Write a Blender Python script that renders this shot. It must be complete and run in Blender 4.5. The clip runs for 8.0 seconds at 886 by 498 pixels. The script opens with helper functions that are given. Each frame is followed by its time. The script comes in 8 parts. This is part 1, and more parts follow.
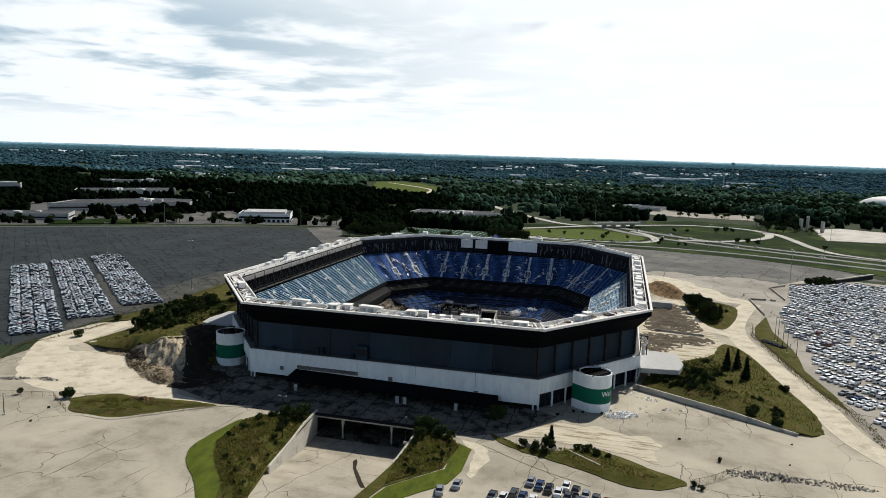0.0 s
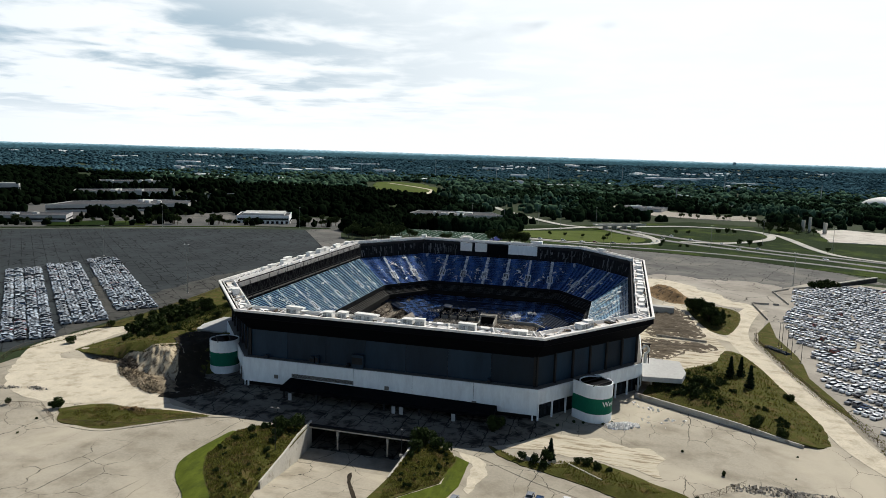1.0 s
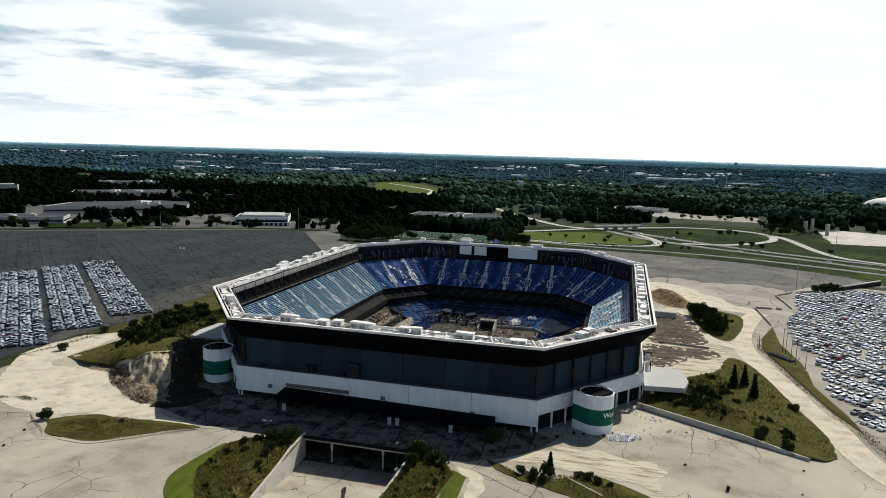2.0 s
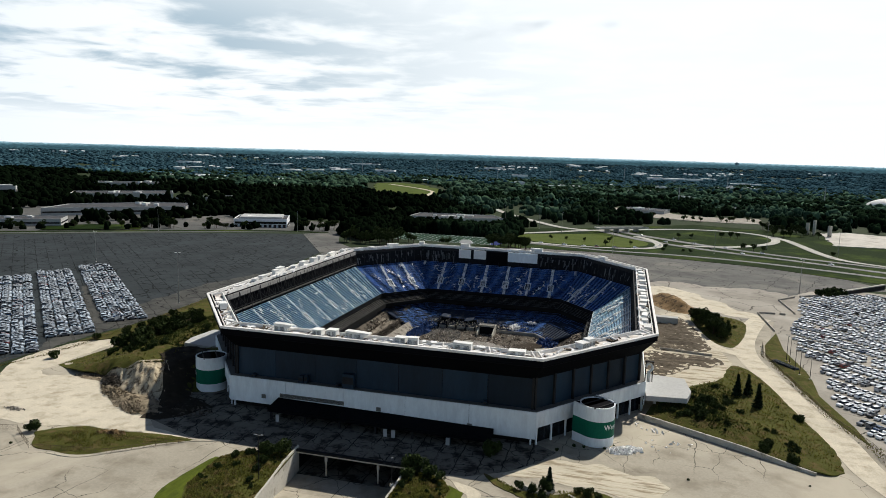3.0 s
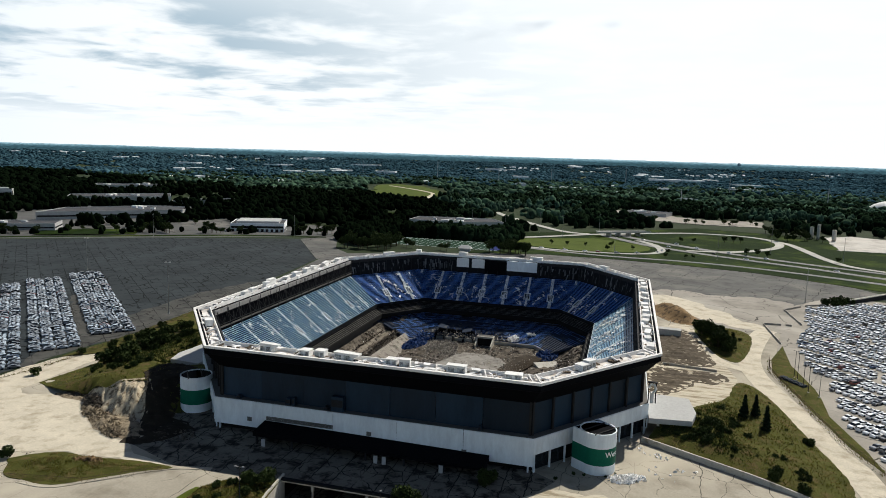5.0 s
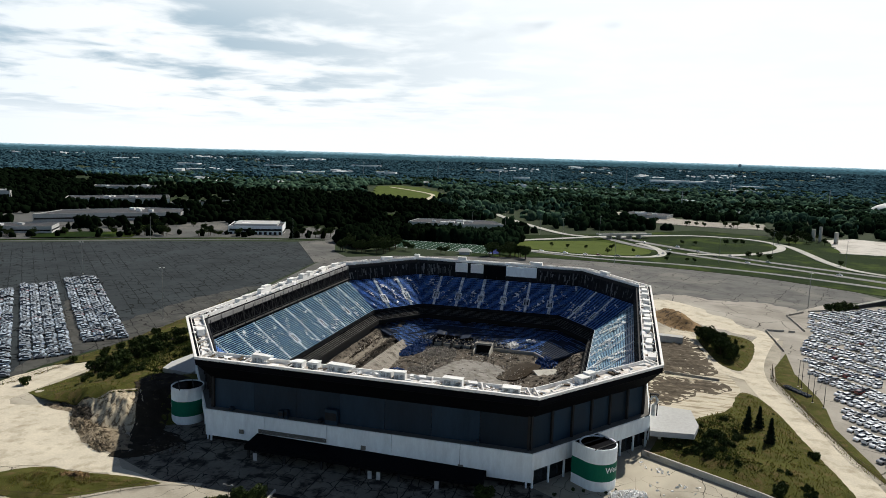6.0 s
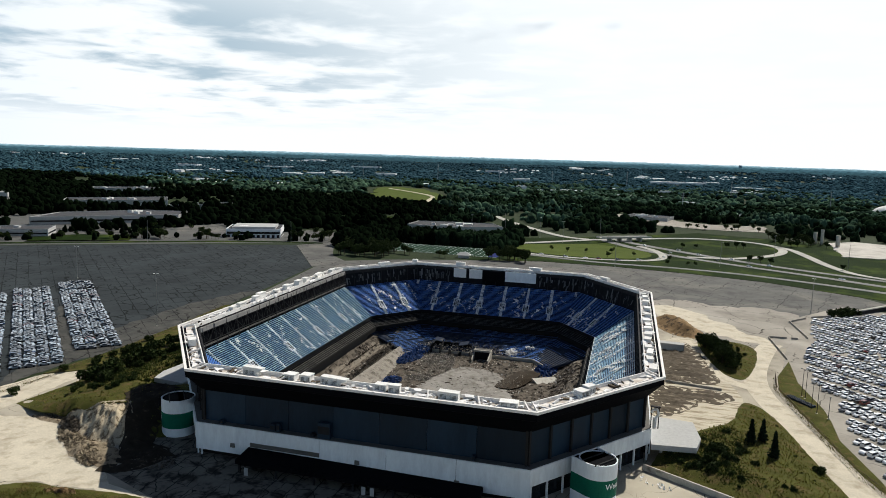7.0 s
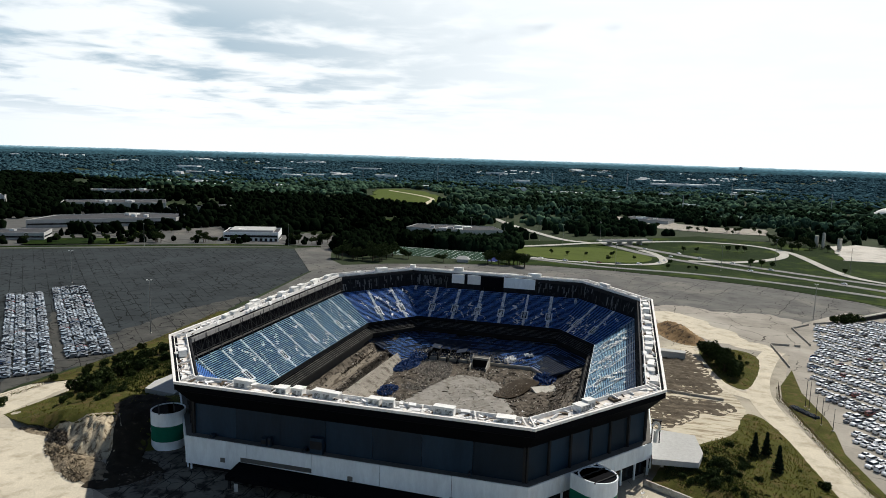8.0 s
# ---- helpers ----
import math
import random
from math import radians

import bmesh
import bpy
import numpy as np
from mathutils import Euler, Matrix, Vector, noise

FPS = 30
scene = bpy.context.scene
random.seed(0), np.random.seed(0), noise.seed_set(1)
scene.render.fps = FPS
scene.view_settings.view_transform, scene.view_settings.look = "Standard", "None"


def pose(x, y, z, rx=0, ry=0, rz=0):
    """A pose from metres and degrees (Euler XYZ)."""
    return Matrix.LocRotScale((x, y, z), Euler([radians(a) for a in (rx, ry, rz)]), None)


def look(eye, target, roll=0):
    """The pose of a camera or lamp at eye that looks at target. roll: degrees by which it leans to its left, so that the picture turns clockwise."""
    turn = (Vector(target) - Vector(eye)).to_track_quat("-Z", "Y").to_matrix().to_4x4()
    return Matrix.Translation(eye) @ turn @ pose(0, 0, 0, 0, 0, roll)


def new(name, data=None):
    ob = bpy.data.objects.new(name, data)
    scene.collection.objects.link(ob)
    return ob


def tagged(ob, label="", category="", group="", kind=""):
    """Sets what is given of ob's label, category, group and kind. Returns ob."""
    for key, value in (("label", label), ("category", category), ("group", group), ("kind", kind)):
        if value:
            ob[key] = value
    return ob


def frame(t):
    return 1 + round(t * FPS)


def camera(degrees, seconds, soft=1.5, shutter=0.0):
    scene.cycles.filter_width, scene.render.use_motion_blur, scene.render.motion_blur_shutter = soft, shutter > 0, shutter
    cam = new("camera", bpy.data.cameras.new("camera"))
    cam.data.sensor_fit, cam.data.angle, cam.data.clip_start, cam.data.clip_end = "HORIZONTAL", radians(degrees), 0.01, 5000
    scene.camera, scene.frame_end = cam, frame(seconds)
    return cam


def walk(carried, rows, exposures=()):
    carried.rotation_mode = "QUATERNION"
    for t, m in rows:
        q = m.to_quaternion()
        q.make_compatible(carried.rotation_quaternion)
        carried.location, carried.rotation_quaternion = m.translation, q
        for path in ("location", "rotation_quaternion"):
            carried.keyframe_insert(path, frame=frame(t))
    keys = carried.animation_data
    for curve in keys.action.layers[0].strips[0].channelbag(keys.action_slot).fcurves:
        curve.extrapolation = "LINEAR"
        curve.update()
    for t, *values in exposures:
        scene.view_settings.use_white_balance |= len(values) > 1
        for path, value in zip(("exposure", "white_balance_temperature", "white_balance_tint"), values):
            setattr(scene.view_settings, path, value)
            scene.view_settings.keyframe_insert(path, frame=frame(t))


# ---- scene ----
# ---- camera ----
cam = camera(65.4, 8.0, soft=0.5)
# seconds, x, y, z, yaw, pitch, roll: a drone that climbs towards the arena
PATH = [
    (0, 68.42, -302.44, 75.64, 14.419, -7.900, 1.721),
    (0.5, 68.30, -299.95, 76.36, 14.457, -7.915, 1.712),
    (1, 68.18, -297.46, 77.12, 14.495, -7.928, 1.705),
    (1.5, 68.07, -294.97, 77.91, 14.533, -7.942, 1.700),
    (2.25, 67.89, -291.25, 79.13, 14.589, -7.959, 1.694),
    (3, 67.72, -287.52, 80.39, 14.643, -7.970, 1.693),
    (3.5, 67.61, -285.03, 81.25, 14.677, -7.974, 1.693),
    (4, 67.50, -282.53, 82.13, 14.709, -7.975, 1.695),
    (4.5, 67.39, -280.02, 83.01, 14.739, -7.970, 1.699),
    (5.25, 67.24, -276.24, 84.34, 14.780, -7.954, 1.708),
    (6, 67.08, -272.44, 85.67, 14.814, -7.924, 1.720),
    (6.5, 66.98, -269.88, 86.55, 14.833, -7.896, 1.731),
    (7, 66.89, -267.31, 87.43, 14.849, -7.860, 1.742),
    (7.5, 66.79, -264.72, 88.29, 14.860, -7.815, 1.756),
    (8, 66.70, -262.10, 89.14, 14.868, -7.762, 1.771),
]
walk(cam, [(t, pose(x, y, z, 90 + pitch, 0, yaw) @ pose(0, 0, 0, 0, 0, roll)) for t, x, y, z, yaw, pitch, roll in PATH],
     exposures=[(0, 0.0), (8, 0.0)])

# ---- sun and sky ----
SUN = Vector((10.0, 22.5, 26.0)).normalized()
sun = new("sun", bpy.data.lights.new("sun", "SUN"))
sun.data.energy, sun.data.angle, sun.data.color = 5.0, radians(0.53), (1.0, 0.955, 0.865)
sun.matrix_world = look((0, 0, 300), Vector((0, 0, 300)) - SUN)


def sky():
    """Broken cloud over a blue sky, brightest round the sun's side."""
    world = bpy.data.worlds.new("sky")
    scene.world = world
    world.use_nodes = True
    nt = world.node_tree
    nt.nodes.clear()
    N, link = nt.nodes.new, nt.links.new

    def calc(op, a, b=None, clamp=False):
        n = N("ShaderNodeMath")
        n.operation, n.use_clamp = op, clamp
        for k, v in enumerate((a, b)):
            if v is None:
                continue
            if isinstance(v, (int, float)):
                n.inputs[k].default_value = v
            else:
                link(v, n.inputs[k])
        return n.outputs[0]

    def ramp(v, lo, hi, a=0.0, b=1.0):
        n = N("ShaderNodeMapRange")
        n.interpolation_type = "SMOOTHSTEP"
        link(v, n.inputs[0])
        for k, x in enumerate((lo, hi, a, b)):
            n.inputs[k + 1].default_value = x
        return n.outputs[0]

    def mix(f, a, b):
        n = N("ShaderNodeMix")
        n.data_type = "RGBA"
        link(f, n.inputs[0])
        for k, v in ((6, a), (7, b)):
            if isinstance(v, tuple):
                n.inputs[k].default_value = (*v, 1)
            else:
                link(v, n.inputs[k])
        return n.outputs[2]

    way = N("ShaderNodeTexCoord").outputs["Generated"]
    split = N("ShaderNodeSeparateXYZ")
    link(way, split.inputs[0])
    z = split.outputs[2]
    # the way's meeting with a flat layer of cloud
    low = calc("ADD", calc("MAXIMUM", z, 0.0), 0.075)
    flat = N("ShaderNodeCombineXYZ")
    link(calc("DIVIDE", split.outputs[0], low), flat.inputs[0])
    link(calc("DIVIDE", split.outputs[1], low), flat.inputs[1])
    flat.inputs[2].default_value = 2.7

    def puffs(scale, detail, rough, shift):
        m = N("ShaderNodeVectorMath")
        m.operation = "ADD"
        link(flat.outputs[0], m.inputs[0])
        m.inputs[1].default_value = shift
        n = N("ShaderNodeTexNoise")
        link(m.outputs[0], n.inputs["Vector"])
        n.inputs["Scale"].default_value, n.inputs["Detail"].default_value, n.inputs["Roughness"].default_value = scale, detail, rough
        n.inputs["Distortion"].default_value = 0.25
        return n.outputs["Fac"]

    def towards(x, y, zz):
        d = N("ShaderNodeVectorMath")
        d.operation = "DOT_PRODUCT"
        link(way, d.inputs[0])
        d.inputs[1].default_value = Vector((x, y, zz)).normalized()
        return d.outputs["Value"]

    blue = N("ShaderNodeTexSky")
    blue.sky_type, blue.sun_disc = "NISHITA", False
    blue.sun_elevation, blue.sun_rotation = math.asin(SUN.z), math.atan2(SUN.x, SUN.y)
    blue.air_density, blue.dust_density, blue.ozone_density = 1.0, 0.6, 1.5
    dim = N("ShaderNodeVectorMath")
    dim.operation = "SCALE"
    link(blue.outputs[0], dim.inputs[0])
    dim.inputs["Scale"].default_value = 0.055
    glow = ramp(towards(0.34, 1.0, 0.08), 0.58, 0.97)             # near the sun's side: white haze
    # grey undersides: broad banks broken by small puffs
    banks = calc("ADD", calc("MULTIPLY", puffs(0.62, 5, 0.5, (1.4, 0.2, 0)), 0.42), calc("MULTIPLY", puffs(2.0, 6, 0.52, (0.4, 0.9, 0)), 0.58))
    bank = ramp(banks, 0.445, 0.61)
    gap = calc("MAXIMUM", ramp(puffs(0.45, 4, 0.5, (5.19, -0.83, 0.4)), 0.27, 0.37), ramp(z, 0.13, 0.20, 1.0, 0.0))
    # the cloud deck thins out overhead, where the blue shows
    cover = calc("MULTIPLY", gap, ramp(z, 0.21, 0.36, 1.0, 0.0))
    grey = calc("MULTIPLY", calc("MULTIPLY", bank, calc("MULTIPLY", ramp(z, 0.015, 0.085), ramp(z, 0.15, 0.23, 1.0, 0.5))), calc("SUBTRACT", 1.0, calc("MULTIPLY", glow, 0.95)))
    cloud = mix(grey, (1.0, 1.05, 1.08), (0.44, 0.57, 0.67))
    # clouds lose light away from the sun
    side = ramp(towards(SUN.x, SUN.y, 0.0), -0.30, 0.50)
    cloud = mix(side, (0.47, 0.62, 0.77), cloud)
    whole = mix(cover, dim.outputs[0], cloud)
    back = N("ShaderNodeBackground")
    link(whole, back.inputs[0])
    back.inputs[1].default_value = 1.0
    link(back.outputs[0], N("ShaderNodeOutputWorld").inputs[0])


sky()

# ---- materials ----
def mat(name, base, rough=0.8, metal=0.0, vary=0.25, size=6.0, grain=0.5, bump=0.15, tint=None, spec=0.08, chance=0.0, isle=0.0, stain=None, stain_at=(0.55, 0.7), stain_size=3.0, streak=None):
    """A weathered surface: broad and fine variation of the base colour, stains with edges of their own, fine relief.
    size, grain, stain_size: in metres. chance: variation from object to object; isle: from piece to piece."""
    m = bpy.data.materials.new(name)
    m.use_nodes = True
    nt = m.node_tree
    bs = nt.nodes["Principled BSDF"]
    N, link = nt.nodes.new, nt.links.new
    bs.inputs["Metallic"].default_value = metal
    bs.inputs["Specular IOR Level"].default_value = spec
    where = N("ShaderNodeNewGeometry")
    place = where.outputs["Position"]
    if streak:
        drawn = N("ShaderNodeVectorMath")
        drawn.operation = "MULTIPLY"
        link(place, drawn.inputs[0])
        drawn.inputs[1].default_value = streak
        place = drawn.outputs[0]

    def noise_at(metres, detail=5.0, rough_=0.6):
        n = N("ShaderNodeTexNoise")
        n.inputs["Scale"].default_value, n.inputs["Detail"].default_value, n.inputs["Roughness"].default_value = 1.0 / metres, detail, rough_
        link(place, n.inputs["Vector"])
        return n.outputs["Fac"]

    def mixed(f, a, b, kind="MIX"):
        n = N("ShaderNodeMix")
        n.data_type, n.blend_type = "RGBA", kind
        for k, v in ((0, f), (6, a), (7, b)):
            if isinstance(v, (int, float)):
                n.inputs[k].default_value = v
            elif isinstance(v, tuple):
                n.inputs[k].default_value = (*v, 1)
            else:
                link(v, n.inputs[k])
        return n.outputs[2]

    def ranged(v, lo, hi, a=0.0, b=1.0):
        n = N("ShaderNodeMapRange")
        link(v, n.inputs[0])
        for k, x in enumerate((lo, hi, a, b)):
            n.inputs[k + 1].default_value = x
        return n.outputs[0]

    dark = tuple(c * (1 - vary) for c in base)
    light = tint or tuple(min(1, c * (1 + vary)) for c in base)
    broad, fine = noise_at(size), noise_at(grain, 4.0, 0.7)
    col = mixed(ranged(broad, 0.3, 0.7), dark, light)
    col = mixed(0.5, col, mixed(ranged(fine, 0.25, 0.75), tuple(c * 0.72 for c in base), tuple(min(1, c * 1.25) for c in base)))
    if stain:
        col = mixed(ranged(noise_at(stain_size, 7.0, 0.65), stain_at[0], stain_at[1]), col, stain)
    for amount, source in ((chance, "ShaderNodeObjectInfo"), (isle, None)):
        if amount:
            r = N(source).outputs["Random"] if source else where.outputs["Random Per Island"]
            col = mixed(1.0, col, ranged(r, 0, 1, 1 - amount, 1 + amount), "MULTIPLY")
    link(col, bs.inputs["Base Color"])
    link(ranged(fine, 0.2, 0.8, max(0.02, rough - 0.12), min(1, rough + 0.12)), bs.inputs["Roughness"])
    if bump:
        b = N("ShaderNodeBump")
        b.inputs["Strength"].default_value, b.inputs["Distance"].default_value = bump, grain * 0.4
        link(fine, b.inputs["Height"])
        link(b.outputs[0], bs.inputs["Normal"])
    return m


def cracked(name, base, crack=(0.05, 0.045, 0.035), cell=9.0, width=0.012, turn=0.0, lanes=0.0, worn=None, broken=0.5, bend_by=0.55, seam=0.27, **more):
    """Old paving: a net of weed-grown cracks, broken off here and there, and, with lanes, long seams at that spacing."""
    m = mat(name, base, **more)
    nt = m.node_tree
    bs = nt.nodes["Principled BSDF"]
    N, link = nt.nodes.new, nt.links.new
    old = bs.inputs["Base Color"].links[0].from_socket
    pos = N("ShaderNodeNewGeometry").outputs["Position"]
    spin = N("ShaderNodeVectorRotate")
    spin.rotation_type = "Z_AXIS"
    spin.inputs["Angle"].default_value = radians(turn)
    link(pos, spin.inputs["Vector"])
    bend = N("ShaderNodeTexNoise")
    bend.inputs["Scale"].default_value, bend.inputs["Detail"].default_value = 1.6 / cell, 5.0
    link(pos, bend.inputs["Vector"])
    off = N("ShaderNodeVectorMath")
    off.operation = "SCALE"
    link(bend.outputs["Color"], off.inputs[0])
    off.inputs["Scale"].default_value = cell * bend_by
    moved = N("ShaderNodeVectorMath")
    moved.operation = "ADD"
    link(spin.outputs[0], moved.inputs[0])
    link(off.outputs[0], moved.inputs[1])

    def ranged(v, lo, hi, a, b):
        n = N("ShaderNodeMapRange")
        link(v, n.inputs[0])
        for k, x in enumerate((lo, hi, a, b)):
            n.inputs[k + 1].default_value = x
        return n.outputs[0]

    def both(op, a, b):
        n = N("ShaderNodeMath")
        n.operation = op
        link(a, n.inputs[0])
        link(b, n.inputs[1])
        return n.outputs[0]

    net = N("ShaderNodeTexVoronoi")
    net.feature, net.voronoi_dimensions = "DISTANCE_TO_EDGE", "2D"
    net.inputs["Scale"].default_value = 1.0 / cell
    link(moved.outputs[0], net.inputs["Vector"])
    lines = ranged(net.outputs["Distance"], width * 0.4, width, 1.0, 0.0)
    if lanes:
        saw = N("ShaderNodeSeparateXYZ")
        small = N("ShaderNodeVectorMath")
        small.operation = "SCALE"
        link(bend.outputs["Color"], small.inputs[0])
        small.inputs["Scale"].default_value = lanes * 0.22
        add = N("ShaderNodeVectorMath")
        add.operation = "ADD"
        link(spin.outputs[0], add.inputs[0])
        link(small.outputs[0], add.inputs[1])
        link(add.outputs[0], saw.inputs[0])
        ping = N("ShaderNodeMath")
        ping.operation = "PINGPONG"
        link(saw.outputs[0], ping.inputs[0])
        ping.inputs[1].default_value = lanes / 2
        lines = both("MAXIMUM", lines, ranged(ping.outputs[0], seam * 0.3, seam, 1.0, 0.0))
    gone = N("ShaderNodeTexNoise")
    gone.inputs["Scale"].default_value, gone.inputs["Detail"].default_value = 0.5 / cell, 3.0
    link(pos, gone.inputs["Vector"])
    lines = both("MULTIPLY", lines, ranged(gone.outputs["Fac"], broken - 0.08, broken + 0.06, 0.0, 1.0))
    col = old
    if worn:
        w = N("ShaderNodeTexNoise")
        w.inputs["Scale"].default_value, w.inputs["Detail"].default_value, w.inputs["Distortion"].default_value = 0.03, 6.0, 0.6
        link(pos, w.inputs["Vector"])
        mw = N("ShaderNodeMix")
        mw.data_type = "RGBA"
        link(ranged(w.outputs["Fac"], 0.5, 0.66, 0.0, 1.0), mw.inputs[0])
        link(col, mw.inputs[6])
        mw.inputs[7].default_value = (*worn, 1)
        col = mw.outputs[2]
    mx = N("ShaderNodeMix")
    mx.data_type = "RGBA"
    link(lines, mx.inputs[0])
    link(col, mx.inputs[6])
    mx.inputs[7].default_value = (*crack, 1)
    link(mx.outputs[2], bs.inputs["Base Color"])
    return m


def leafy(m, amount):
    """Thin leaves: part of the light passes through them."""
    nt = m.node_tree
    bs = nt.nodes["Principled BSDF"]
    thin, both = nt.nodes.new("ShaderNodeBsdfTranslucent"), nt.nodes.new("ShaderNodeMixShader")
    nt.links.new(bs.inputs["Base Color"].links[0].from_socket, thin.inputs["Color"])
    both.inputs[0].default_value = amount
    nt.links.new(bs.outputs[0], both.inputs[1])
    nt.links.new(thin.outputs[0], both.inputs[2])
    nt.links.new(both.outputs[0], nt.nodes["Material Output"].inputs["Surface"])
    return m


def paint_random(name, colours, rough=0.25, spec=0.5, isle=False):
    """Car paint: one colour of the list by chance from car to car."""
    m = bpy.data.materials.new(name)
    m.use_nodes = True
    nt = m.node_tree
    bs = nt.nodes["Principled BSDF"]
    N, link = nt.nodes.new, nt.links.new
    r = N("ShaderNodeNewGeometry").outputs["Random Per Island"] if isle else N("ShaderNodeObjectInfo").outputs["Random"]
    ramp = N("ShaderNodeValToRGB")
    ramp.color_ramp.interpolation = "CONSTANT"
    total, at = sum(w for w, _ in colours), 0.0
    for k, (w, c) in enumerate(colours):
        e = ramp.color_ramp.elements[0] if k == 0 else ramp.color_ramp.elements.new(at)
        e.position, e.color = at, (*c, 1)
        at += w / total
    ramp.color_ramp.elements.remove(ramp.color_ramp.elements[-1]) if len(ramp.color_ramp.elements) > len(colours) else None
    link(r, ramp.inputs[0])
    link(ramp.outputs[0], bs.inputs["Base Color"])
    bs.inputs["Roughness"].default_value, bs.inputs["Specular IOR Level"].default_value = rough, spec
    bs.inputs["Coat Weight"].default_value, bs.inputs["Coat Roughness"].default_value = 0.6, 0.08
    return m


M_LAND = mat("far_land", (0.026, 0.038, 0.016), 0.95, size=60, grain=4, vary=0.5, bump=0.3)
M_CONCRETE = cracked("old_concrete_paving", (0.345, 0.312, 0.250), cell=13.0, width=0.008, turn=6.0, lanes=17.0, seam=0.14, broken=0.50, rough=0.85, size=19, grain=0.7, vary=0.24, stain=(0.215, 0.190, 0.145), stain_at=(0.48, 0.70), stain_size=9, worn=(0.45, 0.405, 0.32))
M_ASPHALT = cracked("old_asphalt", (0.035, 0.042, 0.045), cell=11.0, width=0.055, crack=(0.005, 0.006, 0.006), turn=-46.0, lanes=7.0, seam=0.34, broken=0.45, bend_by=0.85, rough=0.9, size=34, grain=0.9, vary=0.42, stain=(0.022, 0.026, 0.028), stain_at=(0.48, 0.70), stain_size=26)
M_LOT_PALE = cracked("pale_lot_paving", (0.30, 0.275, 0.235), cell=19.0, width=0.014, turn=20.0, lanes=0.0, broken=0.48, rough=0.88, size=40, grain=1.2, vary=0.22, stain=(0.19, 0.175, 0.15), stain_at=(0.5, 0.72), stain_size=28, worn=(0.38, 0.35, 0.30))
M_ROAD_DARK = mat("grey_local_road", (0.105, 0.105, 0.10), 0.85, size=20, grain=1.0, vary=0.25, stain=(0.065, 0.065, 0.06), stain_size=9)
M_ROAD_MID = mat("grey_highway", (0.21, 0.208, 0.198), 0.85, size=20, grain=1.0, vary=0.25, stain=(0.14, 0.14, 0.133), stain_size=9)
M_ROAD = mat("worn_road", (0.42, 0.405, 0.365), 0.85, size=20, grain=1.0, vary=0.2, stain=(0.30, 0.28, 0.25), stain_size=9)
M_TRACK = mat("pale_dirt_track", (0.55, 0.495, 0.39), 0.95, size=9, grain=0.6, vary=0.2, stain=(0.36, 0.31, 0.23), stain_at=(0.49, 0.68), stain_size=6, bump=0.4)
M_DIRT = mat("brown_dirt", (0.120, 0.102, 0.082), 0.95, size=4, grain=0.5, vary=0.5, stain=(0.030, 0.025, 0.019), stain_at=(0.48, 0.60), stain_size=2.2, bump=0.8)
M_CLAY = mat("pale_clay", (0.44, 0.375, 0.27), 0.95, size=3, grain=0.5, vary=0.35, stain=(0.17, 0.13, 0.085), stain_at=(0.50, 0.58), stain_size=1.3, bump=0.9, streak=(1.0, 1.0, 0.16))
M_GRASS = mat("rough_grass", (0.064, 0.066, 0.017), 0.95, size=6, grain=0.45, vary=0.55, stain=(0.105, 0.078, 0.034), stain_at=(0.50, 0.64), stain_size=3.6, bump=0.8, spec=0.03)
M_LAWN = mat("mown_grass", (0.078, 0.098, 0.015), 0.95, size=2.2, grain=0.4, vary=0.45, bump=0.5, spec=0.03, stain=(0.045, 0.058, 0.014), stain_at=(0.5, 0.68), stain_size=2.6, streak=(1.0, 0.4, 1.0))
M_VERGE = mat("highway_grass", (0.013, 0.026, 0.005), 0.95, size=45, grain=3, vary=0.4, bump=0.3, stain=(0.048, 0.070, 0.010), stain_at=(0.51, 0.66), stain_size=45, spec=0.03)
M_WHITE = mat("white_panel", (0.74, 0.79, 0.82), 0.6, size=9, grain=1.8, vary=0.08, stain=(0.58, 0.59, 0.58), stain_at=(0.58, 0.8), stain_size=4, bump=0.0, streak=(1.0, 1.0, 0.3))
M_RIM = mat("weathered_white_rim", (0.78, 0.755, 0.72), 0.7, size=4, grain=0.4, vary=0.14, stain=(0.50, 0.44, 0.38), stain_at=(0.58, 0.75), stain_size=2.6, bump=0.1)
M_RIMFLOOR = mat("stained_gutter_floor", (0.50, 0.44, 0.38), 0.85, size=5, grain=0.5, vary=0.3, stain=(0.74, 0.71, 0.67), stain_at=(0.42, 0.56), stain_size=5.5)
M_BLACK = mat("black_fascia", (0.004, 0.0045, 0.006), 0.7, spec=0.02, size=7, grain=0.6, vary=0.3, bump=0.05)
M_BLUEGREY = mat("blue_grey_cladding", (0.011, 0.025, 0.042), 0.42, spec=0.16, size=6, grain=0.5, vary=0.45, bump=0.05, chance=0.4, streak=(1.0, 1.0, 0.25))
M_STEEL = mat("dark_steel", (0.024, 0.024, 0.025), 0.65, metal=0.1, size=2, grain=0.2, vary=0.3, bump=0.05)
M_GREEN = mat("green_band_paint", (0.006, 0.115, 0.070), 0.5, size=3, grain=0.4, vary=0.15, bump=0.05)
M_LETTER = mat("white_letter_paint", (0.75, 0.78, 0.76), 0.5, size=1, grain=0.2, vary=0.05, bump=0)
M_BENCH = mat("blue_bench_plank", (0.046, 0.165, 0.54), 0.34, spec=0.5, size=5, grain=0.5, vary=0.5, stain=(0.27, 0.43, 0.62), stain_at=(0.52, 0.66), stain_size=2.2, bump=0.05)
# lighter copy of the bench plank: sun and glints put into the colour
M_BENCH_SUNLIT = mat("sunlit_bench_plank", (0.060, 0.190, 0.330), 0.32, spec=0.6, size=5, grain=0.5, vary=0.4, stain=(0.36, 0.52, 0.57), stain_at=(0.46, 0.62), stain_size=2.6, bump=0.05)
